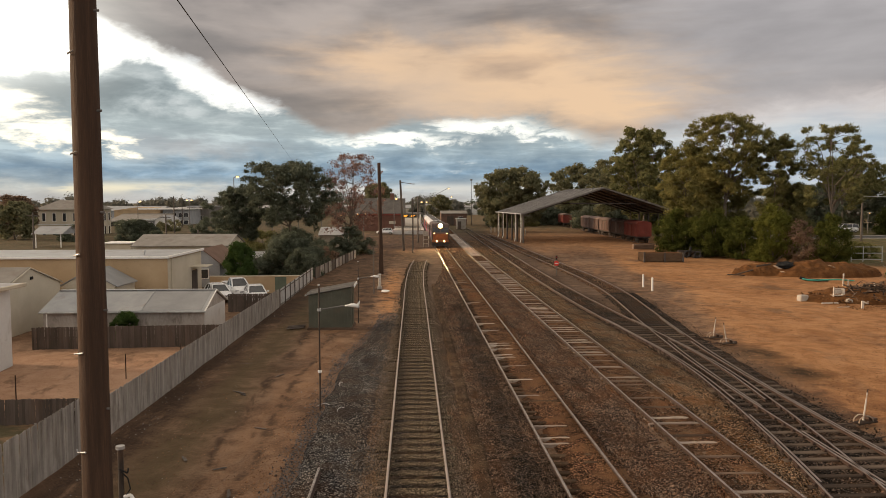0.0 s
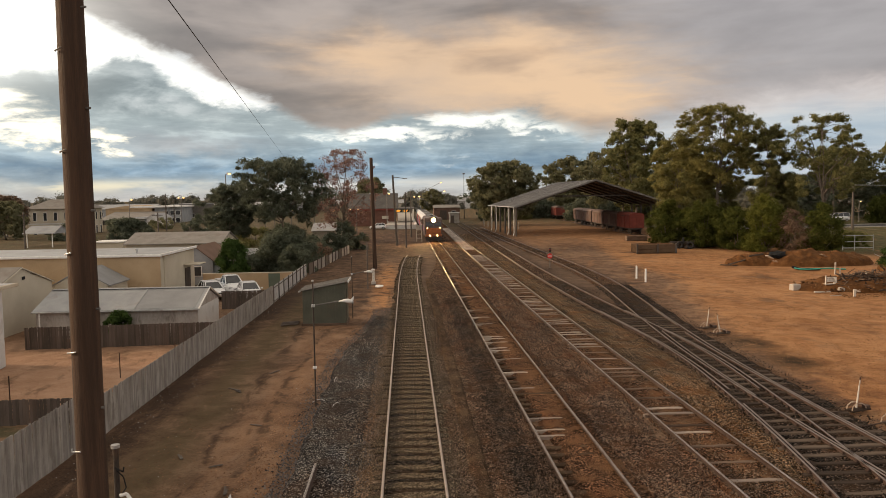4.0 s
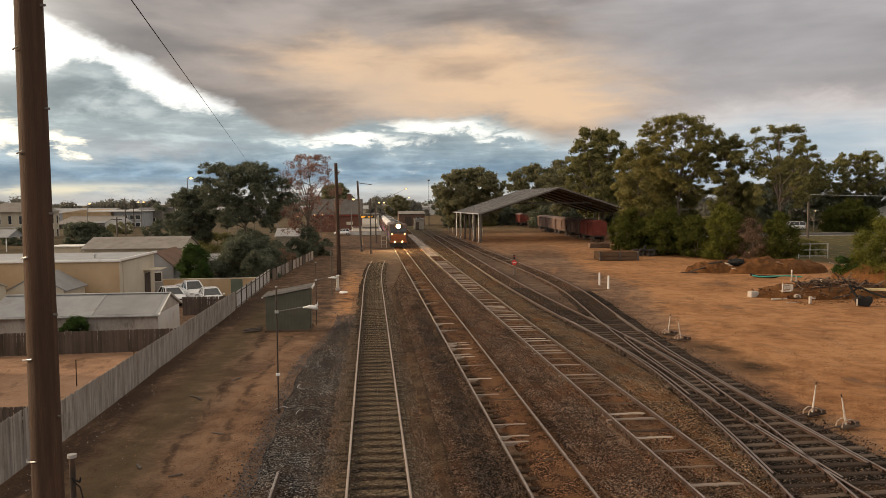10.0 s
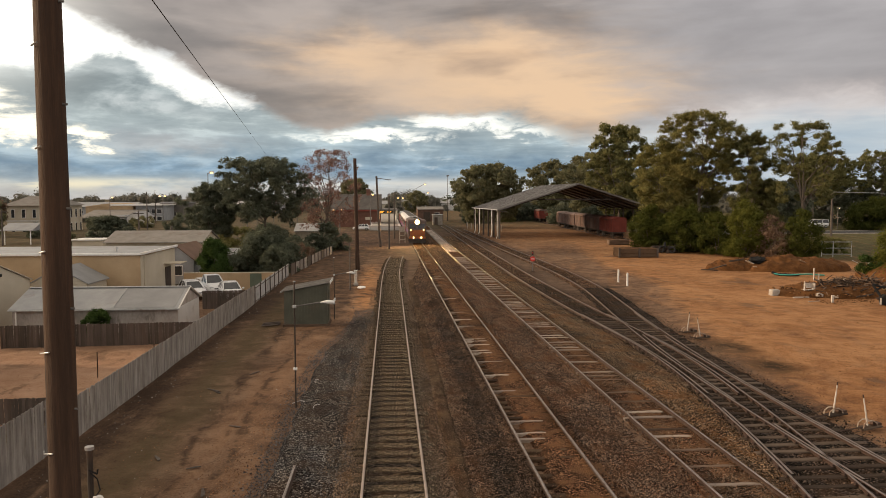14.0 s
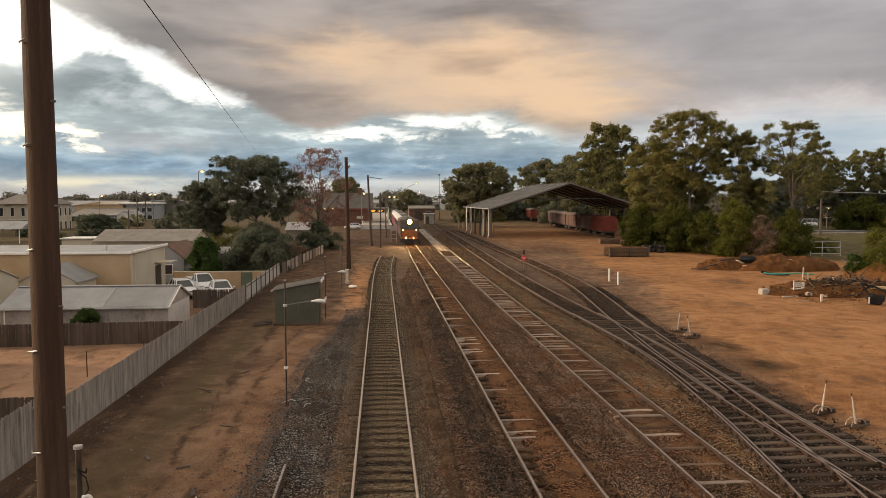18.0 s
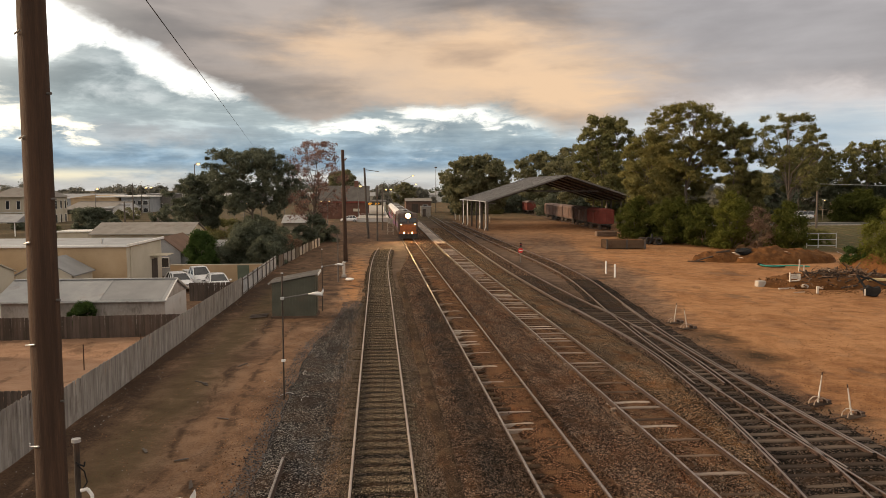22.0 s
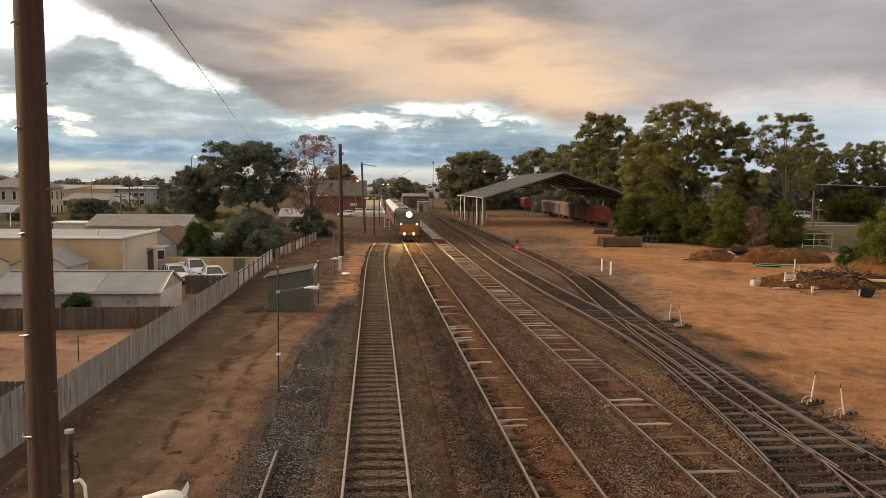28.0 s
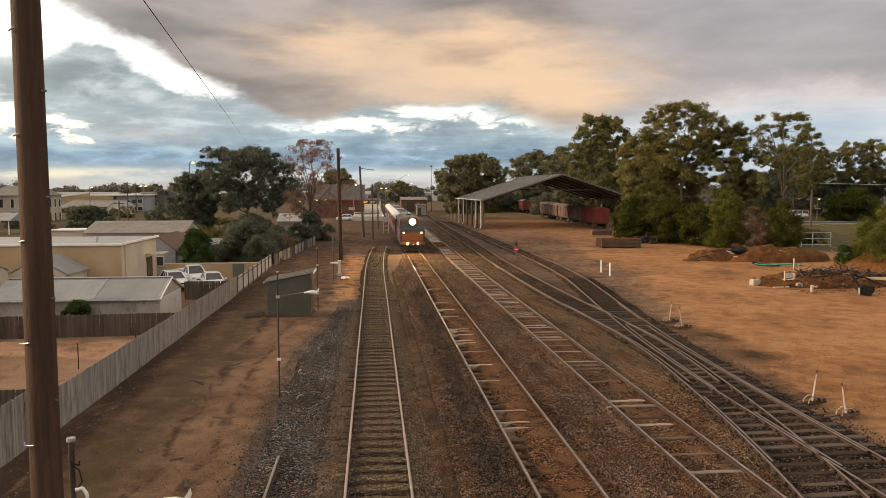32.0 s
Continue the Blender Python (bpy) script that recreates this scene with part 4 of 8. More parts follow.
for y0, y1, line in ((19.5, 26.0, lambda y: TA(y) - HALF + 0.12), (20.0, 27.5, lambda y: TB(y) + HALF - 0.12), (41.0, 48.0, lambda y: TA(y) - HALF + 0.12), (42.0, 48.5, lambda y: TB(y) + HALF - 0.12), (27.0, 40.0, lambda y: TB(y) + HALF - 0.1 - 0.012 * (y - 27)), (27.0, 40.5, lambda y: TB(y) - HALF + 0.1 + 0.012 * (y - 27)), (28.0, 41.0, lambda y: TA(y) + HALF - 0.1 - 0.01 * (41 - y)), (28.0, 41.5, lambda y: TA(y) - HALF + 0.1 + 0.01 * (41 - y)), (19.0, 24.0, lambda y: TB(y) - HALF + 0.13), (44.0, 48.0, lambda y: TA(y) + HALF + 0.13)):
    rail(track_a, line, y0, y1, "check rail", False, 0.5)


def sleeper_mesh(length, width=0.235, high=0.14):
    """A worn sleeper: its top and edges waver along its length."""
    bm = bmesh.new()
    k = 9
    rows = []
    for i in range(k + 1):
        x = length * (i / k - 0.5)
        edge = [width / 2 * (1 + 0.3 * noise.noise((x * 2.3, q, length))) for q in (1.0, 5.0)]
        top = 0.014 * noise.noise((x * 2.1, 9.0, length)) - (0.03 if i in (0, k) else 0.0)
        rows.append([bm.verts.new((x, y, z)) for y, z in ((-edge[0], -high), (-edge[0], top - 0.022), (-edge[0] + 0.03, top), (edge[1] - 0.03, top), (edge[1], top - 0.022), (edge[1], -high))])
    for a, b in zip(rows, rows[1:]):
        for j in range(5):
            bm.faces.new((a[j], b[j], b[j + 1], a[j + 1]))
    for end in (rows[0], rows[-1][::-1]):
        bm.faces.new(end)
    bmesh.ops.recalc_face_normals(bm, faces=bm.faces)
    me = bpy.data.meshes.new("sleeper")
    bm.to_mesh(me)
    bm.free()
    return me


SLEEPER_MESHES = {m.name: sleeper_mesh(2.7) for m in (M_SLEEPER, M_PALE_SLEEPER, M_BURIED, M_MOSSY_SLEEPER, M_DARK_SLEEPER)}


def sleeper(track, x, y, top, material, turn=0.0, stretch=1.0):
    ob = shared("sleeper", SLEEPER_MESHES[material.name], material, track)
    ob.matrix_basis = pose(x, y, top, RNG.normal(0, 0.4), RNG.normal(0, 0.5), turn + RNG.normal(0, 0.8)) @ Matrix.Diagonal((stretch, 1, 1, 1))
    return ob


def make_sleepers():
    for i in range(160):
        y = -12.15 + i * 0.69
        if y < 96:
            sleeper(track_1, T1(y) + RNG.normal(0, 0.04), y, 0.080 + RNG.normal(0, 0.010), M_MOSSY_SLEEPER, RNG.normal(0, 1.0), RNG.uniform(0.80, 0.96)).scale.y = RNG.uniform(1.2, 1.9)
    pale = (23.4, 24.0, 25.3, 29.4, 32.1, 34.8, 36.8, 37.4, 38.9, 39.9, 40.5, 44.6, 47.1, 50.1, 57.0, 66.0, 71.5, 73.0, 88.0, 90.0)
    for y in pale:
        part_length = RNG.uniform(0.36, 0.52)
        ob = sleeper(track_2, 4.14 + 1.35 * part_length, y, 0.052, M_PALE_SLEEPER, 0, part_length)
        ob.scale.y = RNG.uniform(0.4, 0.75)
    for i in range(135):
        y = -12.15 + i * 0.69
        if min(abs(y - p) for p in pale) > 0.4:
            sleeper(track_2, 4.97, y, 0.024 + RNG.normal(0, 0.008), M_BURIED, 0, 0.8)
    y = 13.0
    while y < 96:
        y += RNG.choice([0.69, 1.38, 1.38, 2.07]) if y < 36 else RNG.choice([0.69, 0.69, 0.69, 1.38])
        ob = sleeper(track_3, T3(y) + RNG.normal(-0.05, 0.06), y, 0.05 + RNG.normal(0, 0.008), M_PALE_SLEEPER if RNG.random() < (0.4 if y < 33 else 0.75) else M_SLEEPER, 0, RNG.uniform(0.52, 0.66))
        ob.scale.y = RNG.uniform(0.5, 0.85)
    for i in range(52):
        y = 12 + i * 0.68
        if y < 47:
            a, b = TA(y) - 0.98, TB(y) + 1.3
            stretch = (b - a + RNG.uniform(-0.1, 0.4)) / 2.7
            sleeper(track_a, (a + b) / 2 + RNG.uniform(0.0, 0.2), y, 0.07 + RNG.normal(0, 0.012), M_DARK_SLEEPER, 0, stretch)


def make_chairs():
    bm = bmesh.new()
    box(bm, (0, 0, 0.012), (0.24, 0.13, 0.024))
    box(bm, (-0.065, 0, 0.04), (0.045, 0.09, 0.05))
    box(bm, (0.065, 0, 0.04), (0.045, 0.09, 0.05))
    me = bpy.data.meshes.new("rail_chair")
    bm.to_mesh(me)
    bm.free()
    for i in range(52):
        y = 12 + i * 0.68
        for track, line in ((track_a, TA), (track_b, TB)):
            for s in (-HALF, HALF):
                if y < 47:
                    ob = shared("rail_chair", me, M_DARK_RAIL, track)
                    ob.matrix_basis = pose(line(y) + s, y, 0.07)


def stones(name, label, spots, material, parent=None):
    """Loose stones as one mass of small uneven lumps. spots: rows of x, y, z, size."""
    spots = np.asarray(spots, float)
    k = len(spots)
    base = np.array([(1, 0, 0), (-1, 0, 0), (0, 1, 0), (0, -1, 0), (0, 0, 1)], float)
    tri = np.array([(0, 2, 4), (2, 1, 4), (1, 3, 4), (3, 0, 4)])
    p = base[None] * RNG.uniform(0.6, 1.25, (k, 5, 1)) + RNG.normal(0, 0.2, (k, 5, 3))
    p[:, :, 2] *= 0.8
    p[:, :4, 2] -= 0.35
    a = RNG.uniform(0, 6.28, k)
    c, s = np.cos(a)[:, None], np.sin(a)[:, None]
    q = np.stack([p[..., 0] * c - p[..., 1] * s, p[..., 0] * s + p[..., 1] * c, p[..., 2]], -1) * spots[:, None, 3:4] + spots[:, None, :3]
    f = (tri[None] + 5 * np.arange(k)[:, None, None]).reshape(-1, 3)
    ob = from_arrays(name, q.reshape(-1, 3), f, material, parent)
    return tagged(ob, label, "stones", kind="stuff")


def spread(n, xa, xb, y0, y1, z, size):
    """Spots thrown over a bed, denser near its near end."""
    y = y0 + (y1 - y0) * RNG.random(n) ** 1.7
    t = RNG.random(n)
    x = np.array([xa(q) + (xb(q) - xa(q)) * w for q, w in zip(y, t)])
    return np.stack([x, y, np.full(n, z), np.minimum(RNG.lognormal(math.log(size), 0.45, n), 1.9 * size)], 1)


def stone_mat(name, stops):
    return surf(name, stops, 3.0, 0.92, 0.4, 40, island=0.52, spec=0.06, stained=True)


M_ST_DARK = stone_mat("bluestone_chips", [(0.028, 0.027, 0.028), (0.068, 0.067, 0.070), (0.138, 0.138, 0.140)])
M_ST_BROWN = stone_mat("brown_stones", [(0.020, 0.012, 0.009), (0.086, 0.059, 0.043), (0.230, 0.176, 0.136)])
M_ST_DARKBROWN = stone_mat("dark_brown_stones", [(0.007, 0.006, 0.004), (0.038, 0.026, 0.019), (0.168, 0.122, 0.092)])
M_ST_RUST = stone_mat("rusty_stones", [(0.028, 0.012, 0.010), (0.114, 0.061, 0.034), (0.315, 0.188, 0.123)])
M_ST_SAND = stone_mat("sandy_stones", [(0.013, 0.009, 0.005), (0.085, 0.059, 0.035), (0.258, 0.194, 0.146)])
M_ST_MOSS = stone_mat("mossy_stones", [(0.047, 0.033, 0.021), (0.124, 0.092, 0.064), (0.233, 0.182, 0.138)])
M_ST_EARTH = stone_mat("earth_clods", [(0.077, 0.039, 0.019), (0.168, 0.088, 0.044), (0.292, 0.177, 0.106)])
M_ST_SPOIL = stone_mat("spoil_clods", [(0.04, 0.02, 0.009), (0.095, 0.048, 0.02), (0.17, 0.09, 0.042)])
M_LITTER = surf("pale_litter", [(0.268, 0.262, 0.250), (0.357, 0.351, 0.339), (0.446, 0.440, 0.428)], 3.0, 0.8, 0.2, 30, island=0.6)


def make_stones():
    stones("ballast_stones", "loose dark bluestone chips beside the siding", np.r_[spread(30000, lambda y: -3.75 + 1.5 * smooth01(y, 34, 49), lambda y: T1(y) - 1.0, 16, 52, 0.024, 0.018), spread(900, lambda y: -4.1 + 1.5 * smooth01(y, 34, 49), lambda y: -3.4 + 1.5 * smooth01(y, 34, 49), 16, 55, 0.0, 0.022)], M_ST_DARK)
    stones("ballast_stones", "brown stones spilt over the bluestone by the siding", spread(9000, lambda y: T1(y) - 2.0, lambda y: T1(y) - 1.0, 16, 50, 0.03, 0.019), M_ST_MOSS)
    stones("ballast_stones", "loose brown stones between the rails", np.r_[spread(16000, lambda y: T1(y) + 2.15, const(4.05), 16, 75, 0.026, 0.021), spread(5000, lambda y: T1(y) + 1.0, lambda y: T1(y) + 1.7, 16, 60, 0.036, 0.019)], M_ST_BROWN)
    stones("ballast_stones", "loose dark stones on the shoulder of the main line", spread(24000, lambda y: T1(y) + 2.45, const(4.1), 16, 60, 0.034, 0.021), M_ST_DARKBROWN)
    stones("ballast_stones", "few small stones on the trodden earth", spread(3600, lambda y: T1(y) + 1.5, lambda y: T1(y) + 2.3, 16, 60, 0.044, 0.014), M_ST_MOSS)
    stones("ballast_stones", "loose brown stones between the main line and the loop", spread(22000, const(5.95), const(8.5), 16, 75, 0.03, 0.02), M_ST_BROWN)
    stones("ballast_stones", "loose rust-stained stones along the main line", np.r_[spread(8000, const(4.2), const(6.2), 16, 70, 0.026, 0.014), spread(8000, const(6.2), const(8.6), 16, 70, 0.03, 0.02)], M_ST_RUST)
    stones("ballast_stones", "loose sandy stones between the tracks", spread(15000, lambda y: T3(y) - 0.9, lambda y: TA(y) - 0.75, 16, 32, 0.02, 0.02), M_ST_SAND)
    stones("ballast_stones", "loose dull stones between the tracks", spread(9000, lambda y: T3(y) - 0.9, lambda y: TA(y) - 0.75, 30, 64, 0.018, 0.018), M_ST_MOSS)
    stones("ballast_stones", "loose stones among the turnout timbers", spread(16000, lambda y: TA(y) - 1.2, lambda y: TB(y) + 2.2, 16, 60, 0.034, 0.023), M_ST_DARKBROWN)
    stones("ballast_stones", "loose stones in the siding", np.r_[spread(8000, lambda y: T1(y) - 1.6, lambda y: T1(y) - 0.95, 16, 62, 0.036, 0.018), spread(5000, lambda y: T1(y) + 0.95, lambda y: T1(y) + 1.35, 16, 62, 0.036, 0.018), spread(5000, lambda y: T1(y) - 1.0, lambda y: T1(y) + 1.0, 16, 62, 0.036, 0.016)], M_ST_MOSS)
    stones("ballast_stones", "dark stones between the sleepers of the siding", spread(12000, lambda y: T1(y) - 1.1, lambda y: T1(y) + 1.1, 16, 60, 0.034, 0.017), M_ST_BROWN)
    a = spread(170, const(-9.95), const(-8.8), 18, 58, 0.0, 0.017)
    b = spread(60, const(-8.6), const(-3.6), 18, 60, 0.0, 0.013)
    stones("litter", "scraps of pale litter on the earth by the fence", np.r_[a, b], M_LITTER)
    stones("earth_stones", "small stones strewn on the brown earth", np.r_[spread(2500, const(-9.8), const(-3.9), 17, 55, -0.01, 0.013), spread(2600, lambda y: -4.7 + 1.5 * smooth01(y, 34, 49), lambda y: -3.7 + 1.5 * smooth01(y, 34, 49), 17, 46, -0.01, 0.016), spread(16000, lambda y: TB(y) + 1.3, lambda y: TB(y) + 11, 18, 60, -0.012, 0.016), spread(1800, lambda y: TB(y) + 6, lambda y: TB(y) + 22, 22, 75, -0.012, 0.02)], M_ST_EARTH)


# ---------------------------------------------------------------- trees
def leaf_cloud(centres, radii, per, size, flat=0.75, rng=RNG):
    """Sprays of pointed leaves round clump centres, turned outwards. Returns verts and faces."""
    centres, radii = np.asarray(centres, float), np.asarray(radii, float)
    k = len(centres)
    d = rng.normal(0, 1, (k, per, 3))
    d /= np.linalg.norm(d, axis=-1, keepdims=True)
    rad = rng.random((k, per, 1)) ** 0.4
    pos = centres[:, None] + d * rad * radii[:, None, None] * np.array([1, 1, flat])
    pos = pos.reshape(-1, 3)
    m = len(pos)
    out = (d * np.array([1, 1, 1.2])).reshape(-1, 3) + rng.normal(0, 0.3, (m, 3)) + np.array([0, 0, 0.25])
    out /= np.linalg.norm(out, axis=1, keepdims=True) + 1e-9
    a = np.cross(out, rng.normal(0, 1, (m, 3)))
    a /= np.linalg.norm(a, axis=1, keepdims=True) + 1e-9
    b = np.cross(out, a)
    s = size * rng.uniform(0.6, 1.4, (m, 1)) * np.where(rad.reshape(-1, 1) < 0.72, 2.3, 0.85)
    a, b = a * s, b * s * 0.7
    v = np.stack([pos - a - b * 0.6, pos + a, pos - a * 0.3 + b], 1).reshape(-1, 3)
    return v, np.arange(3 * m).reshape(-1, 3)


def leaves_above(v, z):
    """Leaves that hang clear of the height z."""
    q = v.reshape(-1, 3, 3)
    q = q[q[:, :, 2].min(1) > z].reshape(-1, 3)
    return q, np.arange(len(q)).reshape(-1, 3)


def make_tree(label, at, high, wide, leaves, bark, seed, lobes=16, low=0.25, per=80, leaf=0.2, clump=1.1, fill=7, lean=0.0, name="tree", limbs=7, dome=0.5, gap=0.1, inner=0.3, pad=0.095):
    """A trunk that forks into rising limbs, branches from them to many small leaf pads on an uneven domed crown, gaps between."""
    rng = np.random.default_rng(seed)
    t = thing(name, label, "tree", at, group="trees of the yard")
    bm = bmesh.new()
    r = high * 0.012 + 0.05
    crown0 = high * low
    fork = Vector((lean * 0.3 + rng.normal(0, 0.2), rng.normal(0, 0.2), max(crown0 * 0.85, high * 0.15)))
    mid = fork * 0.5 + Vector((rng.normal(0, 0.12), rng.normal(0, 0.12), 0))
    rod(bm, (0, 0, -0.2), mid, r * 1.2, r * 0.95, 9)
    rod(bm, mid, fork, r * 0.95, r * 0.8, 9)
    n = int(lobes * 3.6)
    pads = []
    for i in range(n):
        s = ((i + rng.uniform(0.1, 0.9)) / n) ** 0.9 * 0.97
        prof = 0.62 + 0.38 * math.sin(math.pi / 2 * s / dome) if s < dome else math.sqrt(1 - ((s - dome) / (1 - dome)) ** 2)
        a = i * 2.4 + rng.uniform(-0.6, 0.6)
        way = Vector((math.cos(a) * 1.6, math.sin(a) * 1.6, s * 3.0 + seed * 7.1))
        prof *= 0.9 + 0.42 * noise.noise(way)
        q = wide * 0.47 * prof * (rng.uniform(0.2, 0.62) if rng.random() < inner else rng.uniform(0.72, 1.0))
        p = np.array([math.cos(a) * q + lean * s, math.sin(a) * q, crown0 + (high - crown0) * (0.03 + 0.93 * s) + 0.05 * high * noise.noise(way * 1.7)])
        if noise.noise(Vector(p) / (wide * 0.16) + Vector((seed, 0, 0))) > gap * 2 - 0.95:
            pads.append(p)
    nodes = []
    for i in range(limbs):
        c = Vector(pads[int((i + 0.6) * len(pads) / limbs) % len(pads)])
        p0 = fork.lerp(Vector((lean * 0.6, 0, high * 0.62)), rng.uniform(0, 0.4))
        b1 = p0.lerp(c, 0.35) + Vector((rng.normal(0, 0.3), rng.normal(0, 0.3), 0.035 * high))
        b2 = p0.lerp(c, 0.7) + Vector((rng.normal(0, 0.3), rng.normal(0, 0.3), 0.03 * high))
        for p, q, k0, k1 in ((fork, p0, 0.62, 0.46), (p0, b1, 0.4, 0.3), (b1, b2, 0.3, 0.19), (b2, c, 0.19, 0.08)):
            if (q - p).length > 0.05:
                rod(bm, p, q, r * k0, r * k1, 6)
        nodes += [b1, b1.lerp(b2, 0.5), b2, b2.lerp(c, 0.5)]
    cs, rs = [], []
    for c in pads:
        tip = Vector(c)
        below = [p for p in nodes if p.z < tip.z + 0.4] or nodes
        near = min(below, key=lambda p: (p - tip).length)
        if (near - tip).length > 0.3:
            elbow = near.lerp(tip, 0.55) + Vector((rng.normal(0, 0.15), rng.normal(0, 0.15), 0.12 * (tip - near).length))
            rod(bm, near, elbow, r * 0.15, r * 0.1, 5)
            rod(bm, elbow, tip, r * 0.1, r * 0.04, 5)
        size = wide * pad * rng.uniform(0.7, 1.35)
        for _ in range(max(fill - 2, 3)):
            d = rng.normal(0, 1, 3)
            d /= np.linalg.norm(d)
            p = c + d * size * rng.uniform(0.35, 1.0) * np.array([1, 1, 0.55])
            p[2] = min(max(p[2], 0.5), high - clump * 0.25)
            cs.append(p)
            rs.append(clump * 0.68 * rng.uniform(0.6, 1.3))
    part("trunk", bm, bark, t)
    far = at[1] > 150
    v, f = leaves_above(leaf_cloud(cs, rs, int(per * (0.6 if far else 1.15)), leaf * (0.55 if far else 0.39), 0.75, rng)[0], 0.05)
    from_arrays("crown", v, f, leaves, t)
    return t


def make_bush(label, at, high, wide, leaves, seed, per=90, leaf=0.16, clumps=26, name="bush", deep=None):
    """Several stems from one root, and leaf clumps down to the ground."""
    rng = np.random.default_rng(seed)
    t = thing(name, label, "bush", at, group="bushes of the yard")
    bm = bmesh.new()
    cs, rs = [], []
    for i in range(int(clumps * 1.9)):
        a, q = rng.uniform(0, 6.28), rng.random() ** 0.55
        top = high * (1 - 0.5 * q * q) * rng.uniform(0.8, 1.02)
        z = ((0.03 + 0.92 * rng.random()) * top if i % 3 else top * 0.86) if i % 4 else rng.uniform(0.02, 0.3) * high
        q *= 0.66 + 0.34 * math.sin(math.pi * min(z / high * 0.8 + 0.22, 1.0))
        p = np.array([math.cos(a) * q * wide * 0.44, math.sin(a) * q * (deep or wide) * 0.44, z])
        cs.append(p)
        rs.append(0.145 * (wide + high) / 2 * rng.uniform(0.7, 1.3))
        if i % 5 == 0:
            rod(bm, (rng.normal(0, 0.1), rng.normal(0, 0.1), 0), p * 0.9, 0.03 + 0.006 * high, 0.012, 5)
    part("stem", bm, M_BARK, t)
    v, f = leaves_above(leaf_cloud(cs, rs, int(per * 2.4), leaf * 0.46, 0.85, rng)[0], 0.02)
    from_arrays("foliage", v, f, leaves, t)
    return t


def make_trees():
    make_tree("broad dark round-crowned tree beyond the goods shed", (26.5, 190, 0), 16.6, 20, M_HAZY, M_BARK, 11, 34, 0.1, 90, 0.34, 1.9, 8)
    make_tree("tall gum tree behind the goods shed", (56, 250, 0), 20.6, 23, M_HAZY, M_PALE_BARK, 12, 26, 0.12, 80, 0.44, 2.2, 7)
    make_tree("spreading gum tree behind the goods shed", (58.3, 200, 0), 20.5, 22.6, M_HAZY, M_PALE_BARK, 13, 26, 0.12, 80, 0.38, 1.9, 7)
    make_tree("tall dark gum tree behind the goods shed", (53.9, 172, 0), 25.2, 17.8, M_GUM, M_BARK, 14, 28, 0.15, 95, 0.34, 1.75, 7)
    make_tree("olive gum tree at the yard edge", (42.0, 112, 0), 16.6, 11, M_GUM_LIGHT, M_PALE_BARK, 15, 26, 0.1, 100, 0.21, 1.25, 7)
    make_tree("great pale-limbed gum tree at the yard edge", (45.9, 107.5, 0), 20.6, 12.5, M_GUM_LIGHT, M_PALE_BARK, 16, 30, 0.42, 90, 0.19, 1.1, 8, limbs=11, dome=0.7, gap=0.2, inner=0.15)
    make_tree("slender gum tree at the yard edge", (51.3, 103, 0), 17.5, 8, M_GUM, M_PALE_BARK, 17, 26, 0.2, 90, 0.2, 1.05, 7, limbs=9, dome=0.3)
    make_tree("open-crowned gum tree with pale limbs", (56.8, 99, 0), 18.3, 12, M_GUM, M_PALE_BARK, 18, 26, 0.36, 75, 0.19, 1.0, 6, limbs=12, dome=0.6, gap=0.32, inner=0.15, pad=0.075)
    make_tree("gum tree beyond the side road", (113, 192, 0), 19.5, 20, M_GUM, M_PALE_BARK, 19, 24, 0.42, 75, 0.34, 1.7, 7)
    make_tree("gum tree beyond the side road", (131, 190, 0), 20.5, 22, M_GUM, M_PALE_BARK, 20, 20, 0.45, 70, 0.34, 1.7, 6)
    make_tree("pale gum tree beyond the side road", (147, 186, 0), 21.0, 20, M_HAZY, M_PALE_BARK, 35, 18, 0.4, 70, 0.34, 1.6, 6)
    make_tree("dense dark tree filling the row at the yard edge", (46.2, 113, 0), 12.5, 10, M_GUM, M_BARK, 31, 26, 0.06, 100, 0.22, 1.3, 7)
    make_tree("dense dark tree filling the row at the yard edge", (53.8, 105, 0), 10.5, 8, M_GUM, M_BARK, 32, 24, 0.06, 100, 0.21, 1.25, 7)
    make_tree("dense dark tree beside the goods shed", (47.5, 124, 0), 14.5, 12, M_GUM, M_BARK, 34, 26, 0.06, 90, 0.24, 1.35, 7)
    make_tree("dark tree filling the row beyond the side road", (93, 172, 0), 12, 15, M_HAZED_LEAF, M_BARK, 36, 24, 0.06, 80, 0.34, 1.8, 7)
    make_tree("dark tree filling the row beyond the side road", (124, 205, 0), 15, 20, M_HAZED_LEAF, M_BARK, 37, 24, 0.06, 80, 0.38, 2.1, 7)
    make_tree("dark tree filling the row beyond the side road", (140, 200, 0), 14, 20, M_HAZED_LEAF, M_BARK, 38, 24, 0.06, 80, 0.38, 2.1, 7)
    make_tree("dark tree filling the row beyond the goods shed", (72, 205, 0), 15, 26, M_HAZED_LEAF, M_BARK, 39, 26, 0.06, 80, 0.4, 2.2, 7)
    make_tree("dark tree filling the row beyond the goods shed", (31, 245, 0), 12, 20, M_HAZED_LEAF, M_BARK, 40, 22, 0.06, 70, 0.42, 2.2, 7)
    for i, (x, y, h, w) in enumerate(((52, 214, 8.0, 13), (60, 226, 9.0, 14), (45, 246, 8.0, 13), (36, 238, 7.0, 12), (54, 192, 7.0, 9), (66, 206, 9.0, 13), (28, 226, 6.5, 11))):
        make_bush("dark scrub behind the goods wagons", (x, y, -0.1), h, w, M_GUM if i % 2 else M_HAZED_LEAF, 90 + i, 60, 0.42, 34)
    make_bush("tall olive wattle at the yard edge", (38.8, 108.5, 0), 7.4, 6.8, M_WATTLE, 41, 130, 0.15, 44)
